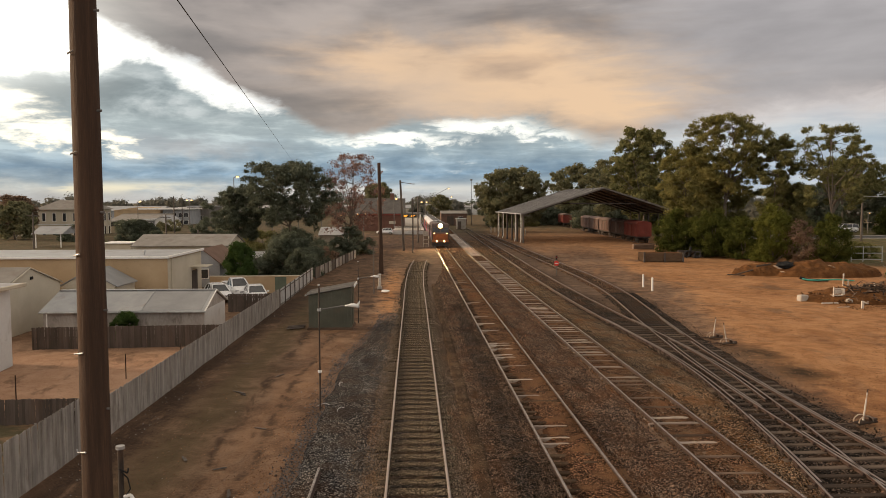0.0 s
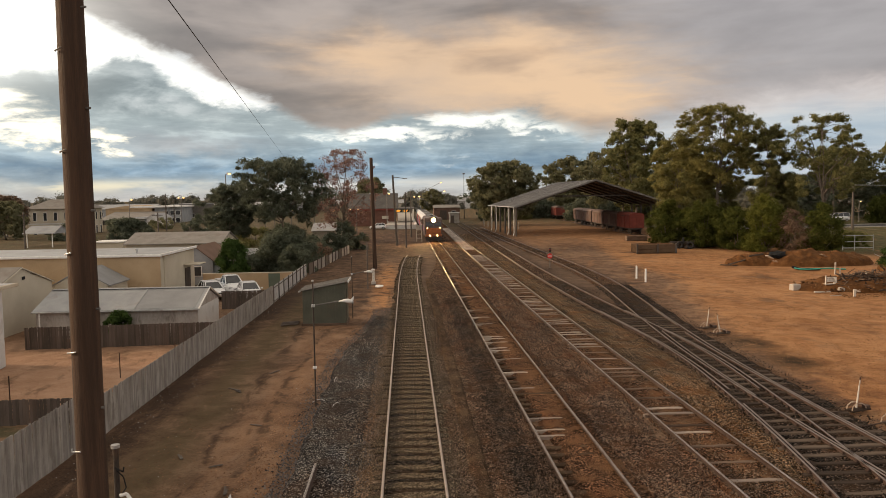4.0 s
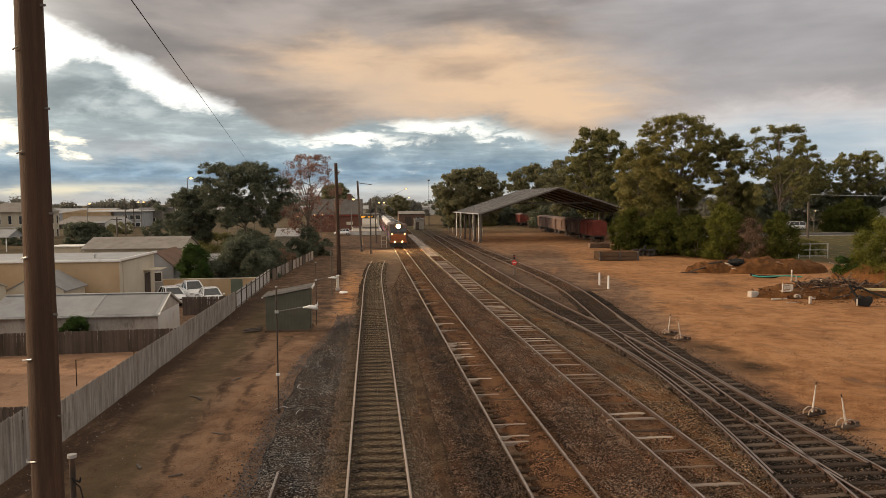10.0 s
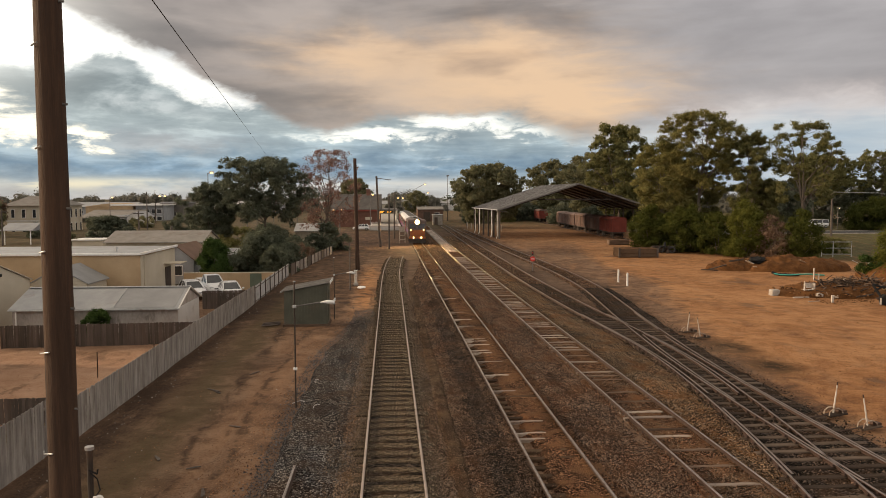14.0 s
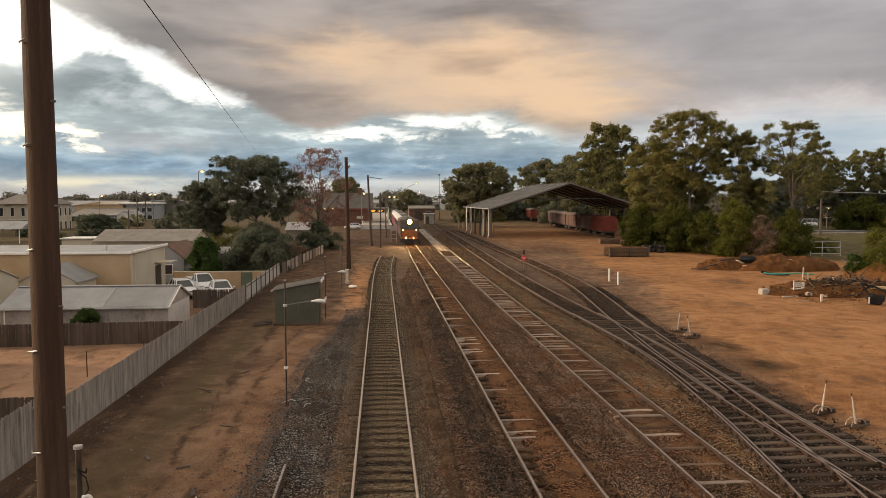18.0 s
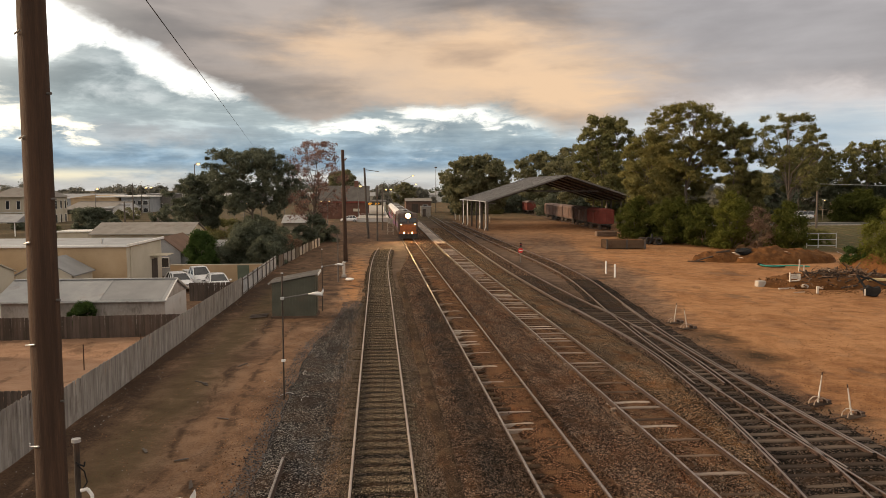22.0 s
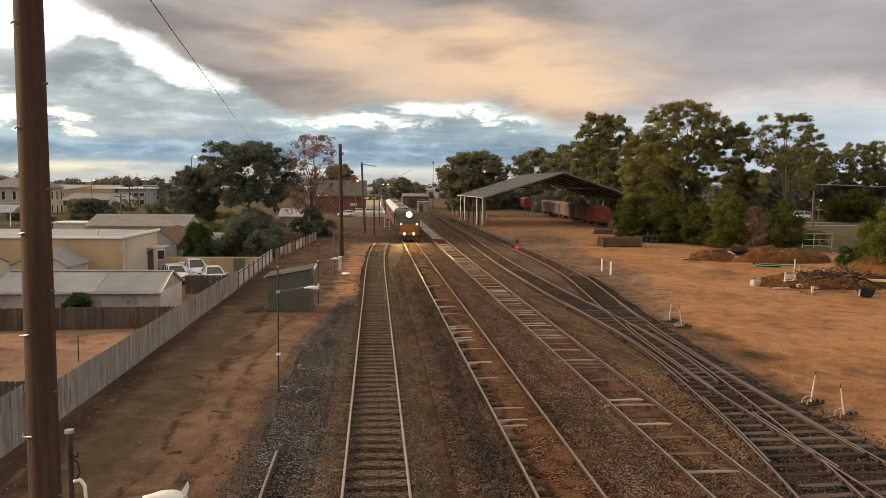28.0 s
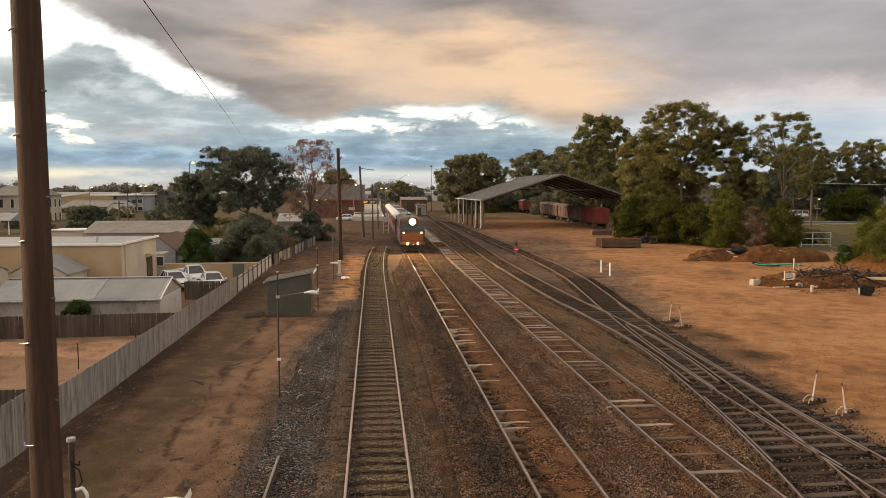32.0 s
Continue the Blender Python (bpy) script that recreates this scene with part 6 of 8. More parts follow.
def make_lever(at, turn, tilt):
    t = thing("points_lever", "rust-flecked white points lever in a loop frame", "lever", at, turn, "points levers")
    part("base", B(((0.1, 0, 0.03), (0.9, 0.34, 0.06)), bevel=0.012), M_DARK_SLEEPER, t, "dark timber base")
    for s in (-0.11, 0.11):
        bm = bmesh.new()
        tube(bm, [(-0.34, s, 0.06), (-0.3, s, 0.2), (-0.12, s, 0.29), (0.12, s, 0.27), (0.32, s, 0.16), (0.36, s, 0.06)], 0.02, 6)
        part("loop_frame", bm, M_RUST_WHITE, t, "rusty white loop frame")
    c, s = math.cos(radians(tilt)), math.sin(radians(tilt))
    part("lever", R(((0.0, 0, 0.1), (s * 0.6, 0, 0.1 + c * 0.6), 0.032, 0.028), ((s * 0.6, 0, 0.1 + c * 0.6), (s * 1.0, 0, 0.1 + c * 1.0), 0.024, 0.02)), M_WORN_WHITE, t, "pale painted hand lever")
    part("grip", R(((s * 0.98, 0, 0.1 + c * 0.98), (s * 1.1, 0, 0.1 + c * 1.1), 0.022)), M_RAIL, t, "dark worn grip")
    part("weight", R(((0.28, -0.06, 0.13), (0.28, 0.06, 0.13), 0.1), seg=12), M_RAIL, t, "rusty counterweight")
    part("pull_rod", R(((-0.2, 0, 0.06), (-1.3, 0.05, 0.05), 0.02)), M_RAIL, t)
    part("crank_plate", B(((0.52, 0.06, 0.07), (0.3, 0.2, 0.09)), bevel=0.01), M_RAIL, t)


def make_yard():
    for at, turn, tilt in (((15.78, 25.1, 0.04), 20, 9), ((16.05, 23.6, 0.04), 20, -14), ((17.2, 41.6, 0.02), 15, 8), ((17.2, 39.8, 0.02), 15, -12)):
        make_lever(at, turn, tilt)
    for i, (x, y) in enumerate(((21.2, 67.3), (21.1, 64.4))):
        t = thing("marker_post", "short white marker post in the yard", "marker post", (x, y, -0.05), group="marker posts")
        part("post", R(((0, 0, 0), (0, 0, 1.18), 0.085, 0.08), seg=12), M_WHITE, t)
        part("cap", R(((0, 0, 1.17), (0, 0, 1.2), 0.088, 0.06), seg=12), M_WHITE, t)
    t = thing("points_indicator", "red disc points indicator on a short post", "signal", (15.2, 77.5, 0))
    part("post", R(((0, 0, 0), (0, 0, 1.7), 0.05)), M_DULL_STEEL, t)
    bm = bmesh.new()
    rod(bm, (0, -0.06, 1.35), (0, 0.0, 1.35), 0.27, seg=20)
    part("disc", bm, M_REDSIGN, t, "red round disc")
    part("bar", B(((0, -0.075, 1.35), (0.36, 0.012, 0.08))), M_WHITE, t, "white bar")
    part("lamp", B(((0, 0, 1.95), (0.17, 0.17, 0.42)), bevel=0.03), M_BLACK_PLASTIC, t)
    part("lens", R(((0, -0.09, 2.0), (0, -0.11, 2.0), 0.05), seg=10), M_REDSIGN, t)
    part("base", B(((0, 0, 0.05), (0.5, 0.3, 0.08)), bevel=0.02), M_DARK_SLEEPER, t)
    # low concrete loading pit
    t = thing("loading_pit", "low weathered timber loading ramp filled with earth", "ramp", (29.9, 94.6, 0))
    for i in range(2):
        part("wall_board", B(((2.55, i * 2.6, 0.85), (5.1, 0.16, 0.62)), bevel=0.02), M_BURIED, t)
        part("wall_board", B(((2.55, i * 2.6, 0.3), (5.1, 0.16, 0.44)), bevel=0.02), M_BURIED, t)
        part("end_board", B(((0.1 + i * 4.9, 1.3, 0.6), (0.16, 2.4, 1.1)), bevel=0.02), M_BURIED, t)
    for x in (-0.05, 2.6, 5.0):
        part("upright", B(((x, -0.14, 0.62), (0.22, 0.16, 1.24 + (0.14 if x < 1 else 0))), bevel=0.015), M_GREY_POLE, t)
    part("earth_fill", B(((2.55, 1.3, 0.6), (4.8, 2.4, 1.02)), bevel=0.05), M_SPOIL, t, "brown earth filling")
    t = thing("concrete_block", "low weathered timber crib beside the red wagon", "block", (34.4, 121, 0))
    part("block", B(((3.6, 0, 0.4), (3.4, 1.2, 0.8)), bevel=0.05), M_SLEEPER, t)
    # felled logs beside the wattles
    for i in range(12):
        t = thing("log", "grey felled log in a heap by the trees", "log", (40.4 + RNG.uniform(-2.2, 2.8), 103.2 + RNG.uniform(-1.2, 1.2), 0.22 + 0.28 * (i % 3)), RNG.uniform(-40, 40), "heap of logs")
        part("wood", R(((-1.4, 0, 0), (1.4, 0, RNG.uniform(-0.1, 0.1)), 0.26, 0.2), seg=10), M_LOG, t)
    for x, y, z, a in ((38.0, 101.5, 0.55, 20), (39.4, 101.2, 0.5, -30), (38.6, 101.8, 1.05, 60)):
        t = thing("old_tyre", "worn black tyre thrown on the log heap", "tyre", (x, y, z), a, "old tyres")
        bm = bmesh.new()
        k = 14
        for i in range(k):
            p, q = 2 * math.pi * i / k, 2 * math.pi * (i + 1) / k
            rod(bm, (0.4 * math.cos(p), 0, 0.4 * math.sin(p)), (0.4 * math.cos(q), 0, 0.4 * math.sin(q)), 0.13, seg=8)
        part("casing", bm, M_TYRE, t)
    # draped white rag and boxes beside the siding
    t = thing("cable_box", "white metal cable box beside the siding", "box", (-2.8, 67.0, 0))
    part("case", B(((0, 0, 0.75), (0.24, 0.2, 1.1)), bevel=0.03), M_WORN_WHITE, t)
    part("lid", B(((0, 0, 1.32), (0.32, 0.26, 0.06)), bevel=0.02), M_WHITE, t)
    part("stand", B(((0, 0, 0.1), (0.4, 0.3, 0.24))), M_CONCRETE, t)
    t = thing("plastic_sheet", "crumpled white plastic sheet on the earth", "litter", (-2.2, 64.3, 0.0))
    bm = bmesh.new()
    bmesh.ops.create_icosphere(bm, subdivisions=2, radius=0.4)
    for v in bm.verts:
        v.co += Vector((noise.noise(v.co * 5), noise.noise(v.co * 5 + Vector((9, 0, 0))), noise.noise(v.co * 5 + Vector((0, 9, 0))))) * 0.2
        v.co.z = max(v.co.z * 0.35 + 0.1, 0)
    part("sheet", bm, M_WHITE, t)
    # loose length of rail on the bluestone
    t = thing("spare_rail", "loose length of pale rusty rail lying on the ballast", "rail", (-2.66, 17.6, 0.03), -1)
    rail(t, lambda y: -0.015 * y, 0.0, 3.6, "", True, 0.6)
    # planks of a foot crossing in the loop
    t = thing("foot_crossing", "worn pale planks laid between the rails", "crossing", (0, 0, 0))
    for i in range(24):
        y = 108 + i * 3.0
        for k in (-0.45, 0.0, 0.45):
            part("plank", B(((T3(y) + k, y, 0.07), (0.4, 2.9, 0.08)), bevel=0.01), M_PALE_SLEEPER, t)


def make_spoil():
    """Heaps of orange spoil, dead brush, pipes and rubble at the yard's edge."""
    clods = []
    for n, (label, cx, cy, w, d, h, seed) in enumerate((("long heap of orange spoil in the yard", 43.6, 77.4, 12.5, 6.5, 1.9, 1), ("low heap of brown spoil in the yard", 37.8, 78.6, 6.4, 5.0, 1.35, 2), ("heap of dark spoil and rubble in the yard", 37.2, 57.6, 13, 6.0, 1.25, 3), ("grass-grown earth bank beside the yard", 50.5, 66.0, 11, 14, 2.6, 4))):
        v, f = [], []
        k, m = 70, 40
        for j in range(m + 1):
            for i in range(k + 1):
                a, b = 2 * i / k - 1, 2 * j / m - 1
                q = max(0.0, 1 - a * a * (1 + 0.3 * noise.noise((b * 2, seed, 0))) - b * b)
                z = h * q ** 0.5 * (0.78 + 0.28 * noise.noise((a * 3, b * 2, seed)) + 0.2 * noise.noise((a * 8, b * 4, seed))) + (0.12 * noise.noise((a * 11 + 3.3 * b, b * 7, seed)) + 0.07 * noise.noise((a * 31, b * 20, seed)) if q > 0 else 0)
                v.append((cx + a * w / 2, cy + b * d / 2, z - 0.08))
        for j in range(m):
            for i in range(k):
                f.append((j * (k + 1) + i, j * (k + 1) + i + 1, (j + 1) * (k + 1) + i + 1, (j + 1) * (k + 1) + i))
        tagged(from_arrays("earth_mound", v, f, M_SPOIL, smooth=True), label, "earth heap", "spoil heaps")
        pick = np.array([p for p in v if p[2] > 0.05])
        clods += [(*pick[i], q) for i, q in zip(RNG.integers(0, len(pick), 260), RNG.lognormal(math.log(0.055), 0.5, 260))]
    stones("clods", "clods and broken stone lying on the spoil", clods, M_ST_SPOIL)
    rng = np.random.default_rng(3)
    bm = bmesh.new()
    for i in range(420):
        q = np.clip(rng.normal(0, 1, 2), -1.8, 1.8)
        c = Vector((37.6 + 2.3 * q[0], 57.3 + 1.1 * q[1], 0.4 + max(0, 0.95 - 0.22 * (q @ q)) * rng.random()))
        d = Vector((rng.normal(0, 1), rng.normal(0, 0.7), rng.normal(0, 0.35))).normalized()
        bend = Vector(rng.normal(0, 0.16, 3))
        ln, thick = (rng.uniform(0.7, 1.7), rng.uniform(0.03, 0.075)) if i % 3 else (rng.uniform(0.4, 1.0), 0.02)
        p0, p1, p2 = c - d * ln / 2, c + bend, c + d * ln / 2 + bend * rng.uniform(-0.5, 1.0)
        rod(bm, p0, p1, thick, thick * 0.8, 5)
        rod(bm, p1, p2, thick * 0.8, thick * 0.35, 5)
    tagged(part("brush_heap", bm, M_TWIG), "tangle of dead branches on the rubble heap", "brushwood", kind="stuff")
    sp = [(rng.uniform(31.5, 44), rng.normal(56.5, 1.6), 0.05 + 0.5 * rng.random(), rng.uniform(0.04, 0.15)) for _ in range(500)]
    sp += [(rng.uniform(32, 39), rng.normal(53.4, 0.8), 0.0, rng.uniform(0.03, 0.08)) for _ in range(260)]
    stones("rubble", "broken rubble and clods strewn over the heaps", sp, M_ST_SPOIL)
    t = thing("drain_pipe", "teal plastic pipe lying before the heap", "pipe", (0, 0, 0))
    bm = bmesh.new()
    tube(bm, [(38.2, 71.4, 0.22), (38.7, 71.1, 0.12), (39.4, 70.8, 0.12), (40.4, 70.5, 0.2), (41.2, 70.3, 0.24), (42.6, 70.0, 0.14)], 0.07, 10)
    part("pipe", bm, M_TEAL, t)
    bm = bmesh.new()
    tube(bm, [(38.2, 71.8, 0.3), (38.7, 71.5, 0.12), (39.4, 71.1, 0.12), (40.5, 70.8, 0.12)], 0.13, 8)
    part("liner", bm, M_BLACK_PLASTIC, t, "black plastic liner")
    for label, x, y, z, s, turn in (("broken white crate on the rubble", 33.0, 56.2, 0.78, (0.95, 0.3, 0.55), 12), ("pale concrete block on the yard earth", 30.6, 57.0, 0.22, (0.72, 0.55, 0.5), 10), ("white post standing in the rubble", 39.7, 66.9, 0.55, (0.11, 0.11, 1.2), 0), ("white post standing in the rubble", 40.1, 66.8, 0.3, (0.1, 0.1, 0.7), 0), ("white board lying in the rubble", 31.6, 54.9, 0.1, (1.3, 0.13, 0.1), 3), ("short white post in the rubble", 32.7, 52.6, 0.28, (0.17, 0.15, 0.56), 0), ("white post standing in the rubble", 37.0, 58.0, 1.05, (0.16, 0.14, 0.34), 12), ("brown timber board in the rubble", 32.6, 57.0, 0.2, (1.0, 0.5, 0.16), 30), ("thin pale stick in the rubble", 31.6, 53.1, 0.06, (1.0, 0.05, 0.05), 10)):
        t = thing("rubble_piece", label, "rubble", (x, y, z), turn, "rubble pieces")
        if "crate" in label:
            part("piece", B(((0, 0, -0.25), (0.95, 0.3, 0.06)), ((0, 0, 0.25), (0.95, 0.06, 0.07)), ((0.42, 0, 0), (0.07, 0.3, 0.5)), ((-0.42, 0, 0), (0.07, 0.06, 0.55)), ((0.1, 0.1, 0.02), (0.7, 0.03, 0.3)), bevel=0.01), M_WORN_WHITE, t)
            part("side_slat", B(((-0.55, -0.1, 0.05), (0.07, 0.1, 0.75)), bevel=0.01), M_WORN_WHITE, t)
            continue
        part("piece", B(((0, 0, 0), s), bevel=min(s) * 0.12), M_TIMBER if "brown" in label else M_WORN_WHITE if "white" in label else M_CONCRETE, t)
    for label, x, y, z, size, turn, tip, m in (("dark split plank lying before the spoil heap", 33.8, 76.3, 0.14, (2.6, 0.22, 0.1), 28, 4, M_LOG), ("dark split plank lying before the spoil heap", 35.0, 76.8, 0.4, (2.2, 0.18, 0.1), 20, -10, M_LOG), ("dark broken beam on the spoil heap", 37.0, 76.9, 1.1, (1.5, 0.25, 0.2), -12, -8, M_LOG), ("pale torn sheet on the spoil heap", 37.9, 75.8, 0.95, (0.8, 0.5, 0.05), 20, 24, M_WORN_WHITE), ("pale torn sheet on the spoil heap", 38.1, 75.0, 0.55, (0.5, 0.4, 0.05), 50, 18, M_WORN_WHITE), ("rusty sheet scrap on the spoil heap", 43.2, 75.0, 1.1, (0.7, 0.4, 0.04), 15, 22, M_RUST_WHITE), ("grey sheet scrap at the heap's end", 49.0, 74.6, 0.9, (1.1, 0.5, 0.05), -20, 25, M_GALV), ("white board at the heap's end", 50.0, 74.0, 0.7, (1.0, 0.12, 0.3), 30, 30, M_WORN_WHITE), ("dark beam lying in the rubble", 34.8, 55.8, 0.35, (1.3, 0.16, 0.14), -25, 10, M_LOG), ("brown board leaning in the rubble", 32.9, 56.4, 0.35, (0.9, 0.5, 0.06), 40, 28, M_TIMBER), ("dark beam lying in the rubble", 36.4, 54.4, 0.25, (1.6, 0.14, 0.12), 12, -6, M_LOG), ("broken concrete lump in the rubble", 33.3, 55.3, 0.2, (0.5, 0.4, 0.3), 20, 12, M_CONCRETE), ("broken concrete lump in the rubble", 34.3, 54.7, 0.15, (0.35, 0.3, 0.22), 55, 8, M_CONCRETE), ("rusty drum lid in the rubble", 35.4, 55.0, 0.25, (0.6, 0.55, 0.05), 10, 30, M_RAIL)):
        t = thing("debris_piece", label, "debris", (x, y, z), turn, "debris on the heaps")
        bm = bmesh.new()
        box(bm, (0, 0, 0), size, Matrix.Rotation(radians(tip), 4, "Y"), min(size) * 0.2)
        for v in bm.verts:
            v.co += noise.noise_vector(v.co * 3.0 + Vector((x, y, 0))) * min(size) * 0.25
        part("piece", bm, m, t)
    t = thing("black_sheet", "crumpled black plastic sheet on the spoil heap", "sheet", (39.6, 77.2, 1.0))
    bm = bmesh.new()
    bmesh.ops.create_icosphere(bm, subdivisions=3, radius=1.0)
    for v in bm.verts:
        v.co = Vector((v.co.x * 1.1, v.co.y * 0.6, v.co.z * 0.4)) + noise.noise_vector(v.co * 2.5) * 0.25
    part("sheet", bm, M_BLACK_PLASTIC, t)
    t = thing("excavator_bucket", "black machine bucket with a pale yellow plank on the heap", "machine part", (35.9, 51.0, 0.45), -25)
    bm = bmesh.new()
    prism(bm, [(-0.6, 0.05), (-0.5, -0.4), (0.25, -0.45), (0.5, -0.05), (0.42, 0.32), (0.1, 0.12), (-0.3, 0.36)], -0.35, 0.35)
    bmesh.ops.bevel(bm, geom=list(bm.edges), offset=0.05, segments=1, affect="EDGES")
    part("bucket", bm, M_BLACK_PLASTIC, t)
    # a thick timber-yellow plank lying over the bucket
    part("arm", B(((0.9, 0.5, 0.72), (2.4, 0.16, 0.2)), bevel=0.03), M_YELLOW_TIMBER, t, "thick pale yellow plank")
    part("link", R(((-0.5, 0, 0.2), (-1.0, 0.2, 1.0), 0.09), ((-1.0, 0.2, 1.0), (-0.2, 0.3, 0.75), 0.07)), M_BLACK_PLASTIC, t)
    for y in (-0.28, -0.1, 0.1, 0.28):
        part("tooth", B(((-0.66, y, 0.02), (0.2, 0.08, 0.06)), bevel=0.01), M_RAIL, t)
    part("pin", B(((-0.55, -0.42, -0.15), (0.1, 0.06, 0.5))), M_WORN_WHITE, t)
    bm = bmesh.new()
    tube(bm, [(-0.9, 0.1, 0.5), (-0.3, 0.3, 0.9), (0.5, 0.2, 0.5), (1.4, -0.1, 0.2), (2.0, 0.2, 0.1)], 0.07, 7)
    part("hose", bm, M_BLACK_PLASTIC, t)
    # steel stock rail gate beside the bank
    t = thing("rail_gate", "grey pipe-rail gate beside the bank", "gate", (56.7, 94.0, -0.05), -8)
    for x in (0.0, 1.7, 4.4):
        part("upright", R(((x * 0.86, 0, 0), (x * 0.86, 0, 2.05), 0.06)), M_GALV, t)
    for z in (0.35, 1.15, 1.95):
        part("bar", R(((0, 0, z), (3.78, 0, z), 0.045)), M_GALV, t)


# ---------------------------------------------------------------- goods shed and wagons
def make_goods_shed():
    t = thing("goods_shed", "open-sided goods shed with a wide gabled iron roof", "shed", (21.0, 139.5, 0), 3.0)
    span, eave, ridge, deep = 30.4, 5.6, 10.35, 27.5
    for s in (0, 1):
        bm = bmesh.new()
        xa, xb = (-0.5, span / 2) if s == 0 else (span / 2, span + 0.5)
        za, zb = (eave - 0.15, ridge) if s == 0 else (ridge, eave - 0.15)
        prism(bm, [(xa, za), (xb, zb), (xb, zb + 0.07), (xa, za + 0.07)], -0.6, deep + 0.6)
        slope = part("roof_slope", bm, M_SHED_ROOF, t)
        ln = math.hypot(xb - xa, zb - za)
        for i in range(29):
            y = -0.5 + i
            bm = bmesh.new()
            box(bm, ((xa + xb) / 2, y, (za + zb) / 2 + 0.09), (ln, 0.06, 0.04), Matrix.Rotation(-math.atan2(zb - za, xb - xa), 4, "Y"))
            part("roof_rib", bm, M_SHED_ROOF, slope)
    for y in (0.0, 5.5, 11.0, 16.5, 22.0, deep):
        for x in (0.0, span):
            c = part("column", B(((x, y, eave / 2), (0.32, 0.3, eave)), bevel=0.02), M_GREY_POLE, t)
            part("bracket", B(((x + (0.7 if x == 0 else -0.7), y, eave - 0.45), (1.4, 0.14, 0.2)), bevel=0.01), M_GREY_POLE, c)
        part("truss_chord", B(((span / 2, y, eave - 0.1 + 1.9), (span * 0.42, 0.16, 0.2))), M_UNDER, t)
        for a, b in (((0, eave - 0.25), (span / 2, ridge - 0.2)), ((span, eave - 0.25), (span / 2, ridge - 0.2))):
            part("rafter", R(((a[0], y, a[1]), (b[0], y, b[1]), 0.16), seg=6), M_UNDER, t)
    for y in (0.5, 6.0, 19.5, 25.0):
        bm = bmesh.new()
        tube(bm, [(-0.45, y, eave - 0.1), (-0.3, y, eave - 0.5), (-0.28, y, 0.6), (-0.55, y - 0.35, 0.1)], 0.085, 8)
        part("downpipe", bm, M_WHITE, t, "white downpipe")
    part("gutter", B(((-0.55, deep / 2, eave - 0.12), (0.2, deep + 1.1, 0.16)), bevel=0.03), M_GALV, t)
    part("fascia", B(((span + 0.5, deep / 2, eave - 0.12), (0.08, deep + 1.1, 0.2))), M_DARK_ROOF, t)
    bm = bmesh.new()
    prism(bm, [(span / 2 - 15.7, eave - 0.38), (span / 2, ridge - 0.16), (span / 2 + 15.7, eave - 0.38), (span / 2 + 15.7, eave - 0.12), (span / 2, ridge + 0.1), (span / 2 - 15.7, eave - 0.12)], -0.68, -0.61)
    part("barge_board", bm, M_DULL_STEEL, t)


def make_wagon(label, x, y, material, length=11.0, turn=0.0, roof=M_GREY_WAGON):
    t = thing("goods_wagon", label, "goods wagon", (x, y, 0.1), turn, "goods wagons on the siding")
    w, z0, z1 = 2.7, 1.15, 3.55
    body = part("body", B(((0, length / 2, (z0 + z1) / 2), (w, length, z1 - z0)), bevel=0.04), material, t)
    n = int(length / 0.9)
    for i in range(n + 1):
        for s in (-1, 1):
            part("side_rib", B(((s * (w / 2 + 0.03), 0.06 + i * (length - 0.12) / n, (z0 + z1) / 2), (0.06, 0.09, z1 - z0 - 0.1))), material, body)
    for s in (-0.8, 0.0, 0.8):
        part("end_rib", B(((s, -0.03, (z0 + z1) / 2), (0.1, 0.06, z1 - z0 - 0.1))), material, body)
    for s in (-1, 1):
        d = part("door", B(((s * (w / 2 + 0.05), length / 2, 2.3), (0.06, 2.2, 2.1)), bevel=0.01), material, t)
        part("door_rail", B(((s * (w / 2 + 0.09), length / 2, 3.4), (0.05, 4.0, 0.08))), M_UNDER, d)
    bm = bmesh.new()
    k = 10
    prism(bm, [(w / 2 * 1.04 * math.cos(math.pi * i / k), z1 - 0.02 + 0.5 * math.sin(math.pi * i / k)) for i in range(k + 1)], -0.1, length + 0.1)
    part("roof", bm, roof, t, smooth=False)
    part("underframe", B(((0, length / 2, 1.02), (2.2, length, 0.26)), bevel=0.02), M_UNDER, t)
    for y0 in (1.6, length - 1.6):
        bogie = part("bogie", B(((-0.95, y0, 0.55), (0.14, 2.2, 0.3)), ((0.95, y0, 0.55), (0.14, 2.2, 0.3)), ((0, y0, 0.72), (1.9, 0.4, 0.25))), M_UNDER, t)
        for dy in (-0.8, 0.8):
            bm = bmesh.new()
            rod(bm, (-0.9, y0 + dy, 0.47), (-0.77, y0 + dy, 0.47), 0.43, seg=18)
            rod(bm, (0.77, y0 + dy, 0.47), (0.9, y0 + dy, 0.47), 0.43, seg=18)
            rod(bm, (-0.8, y0 + dy, 0.47), (0.8, y0 + dy, 0.47), 0.07, seg=8)
            part("wheelset", bm, M_UNDER, bogie)
    for e in (-0.25, length + 0.25):
        part("coupler", B(((0, e, 0.95), (0.25, 0.5, 0.25)), bevel=0.03), M_UNDER, t)
        for s in (-0.85, 0.85):
            part("buffer", R(((s, e - 0.15, 1.0), (s, e + 0.15, 1.0), 0.12), seg=10), M_UNDER, t)
    return t


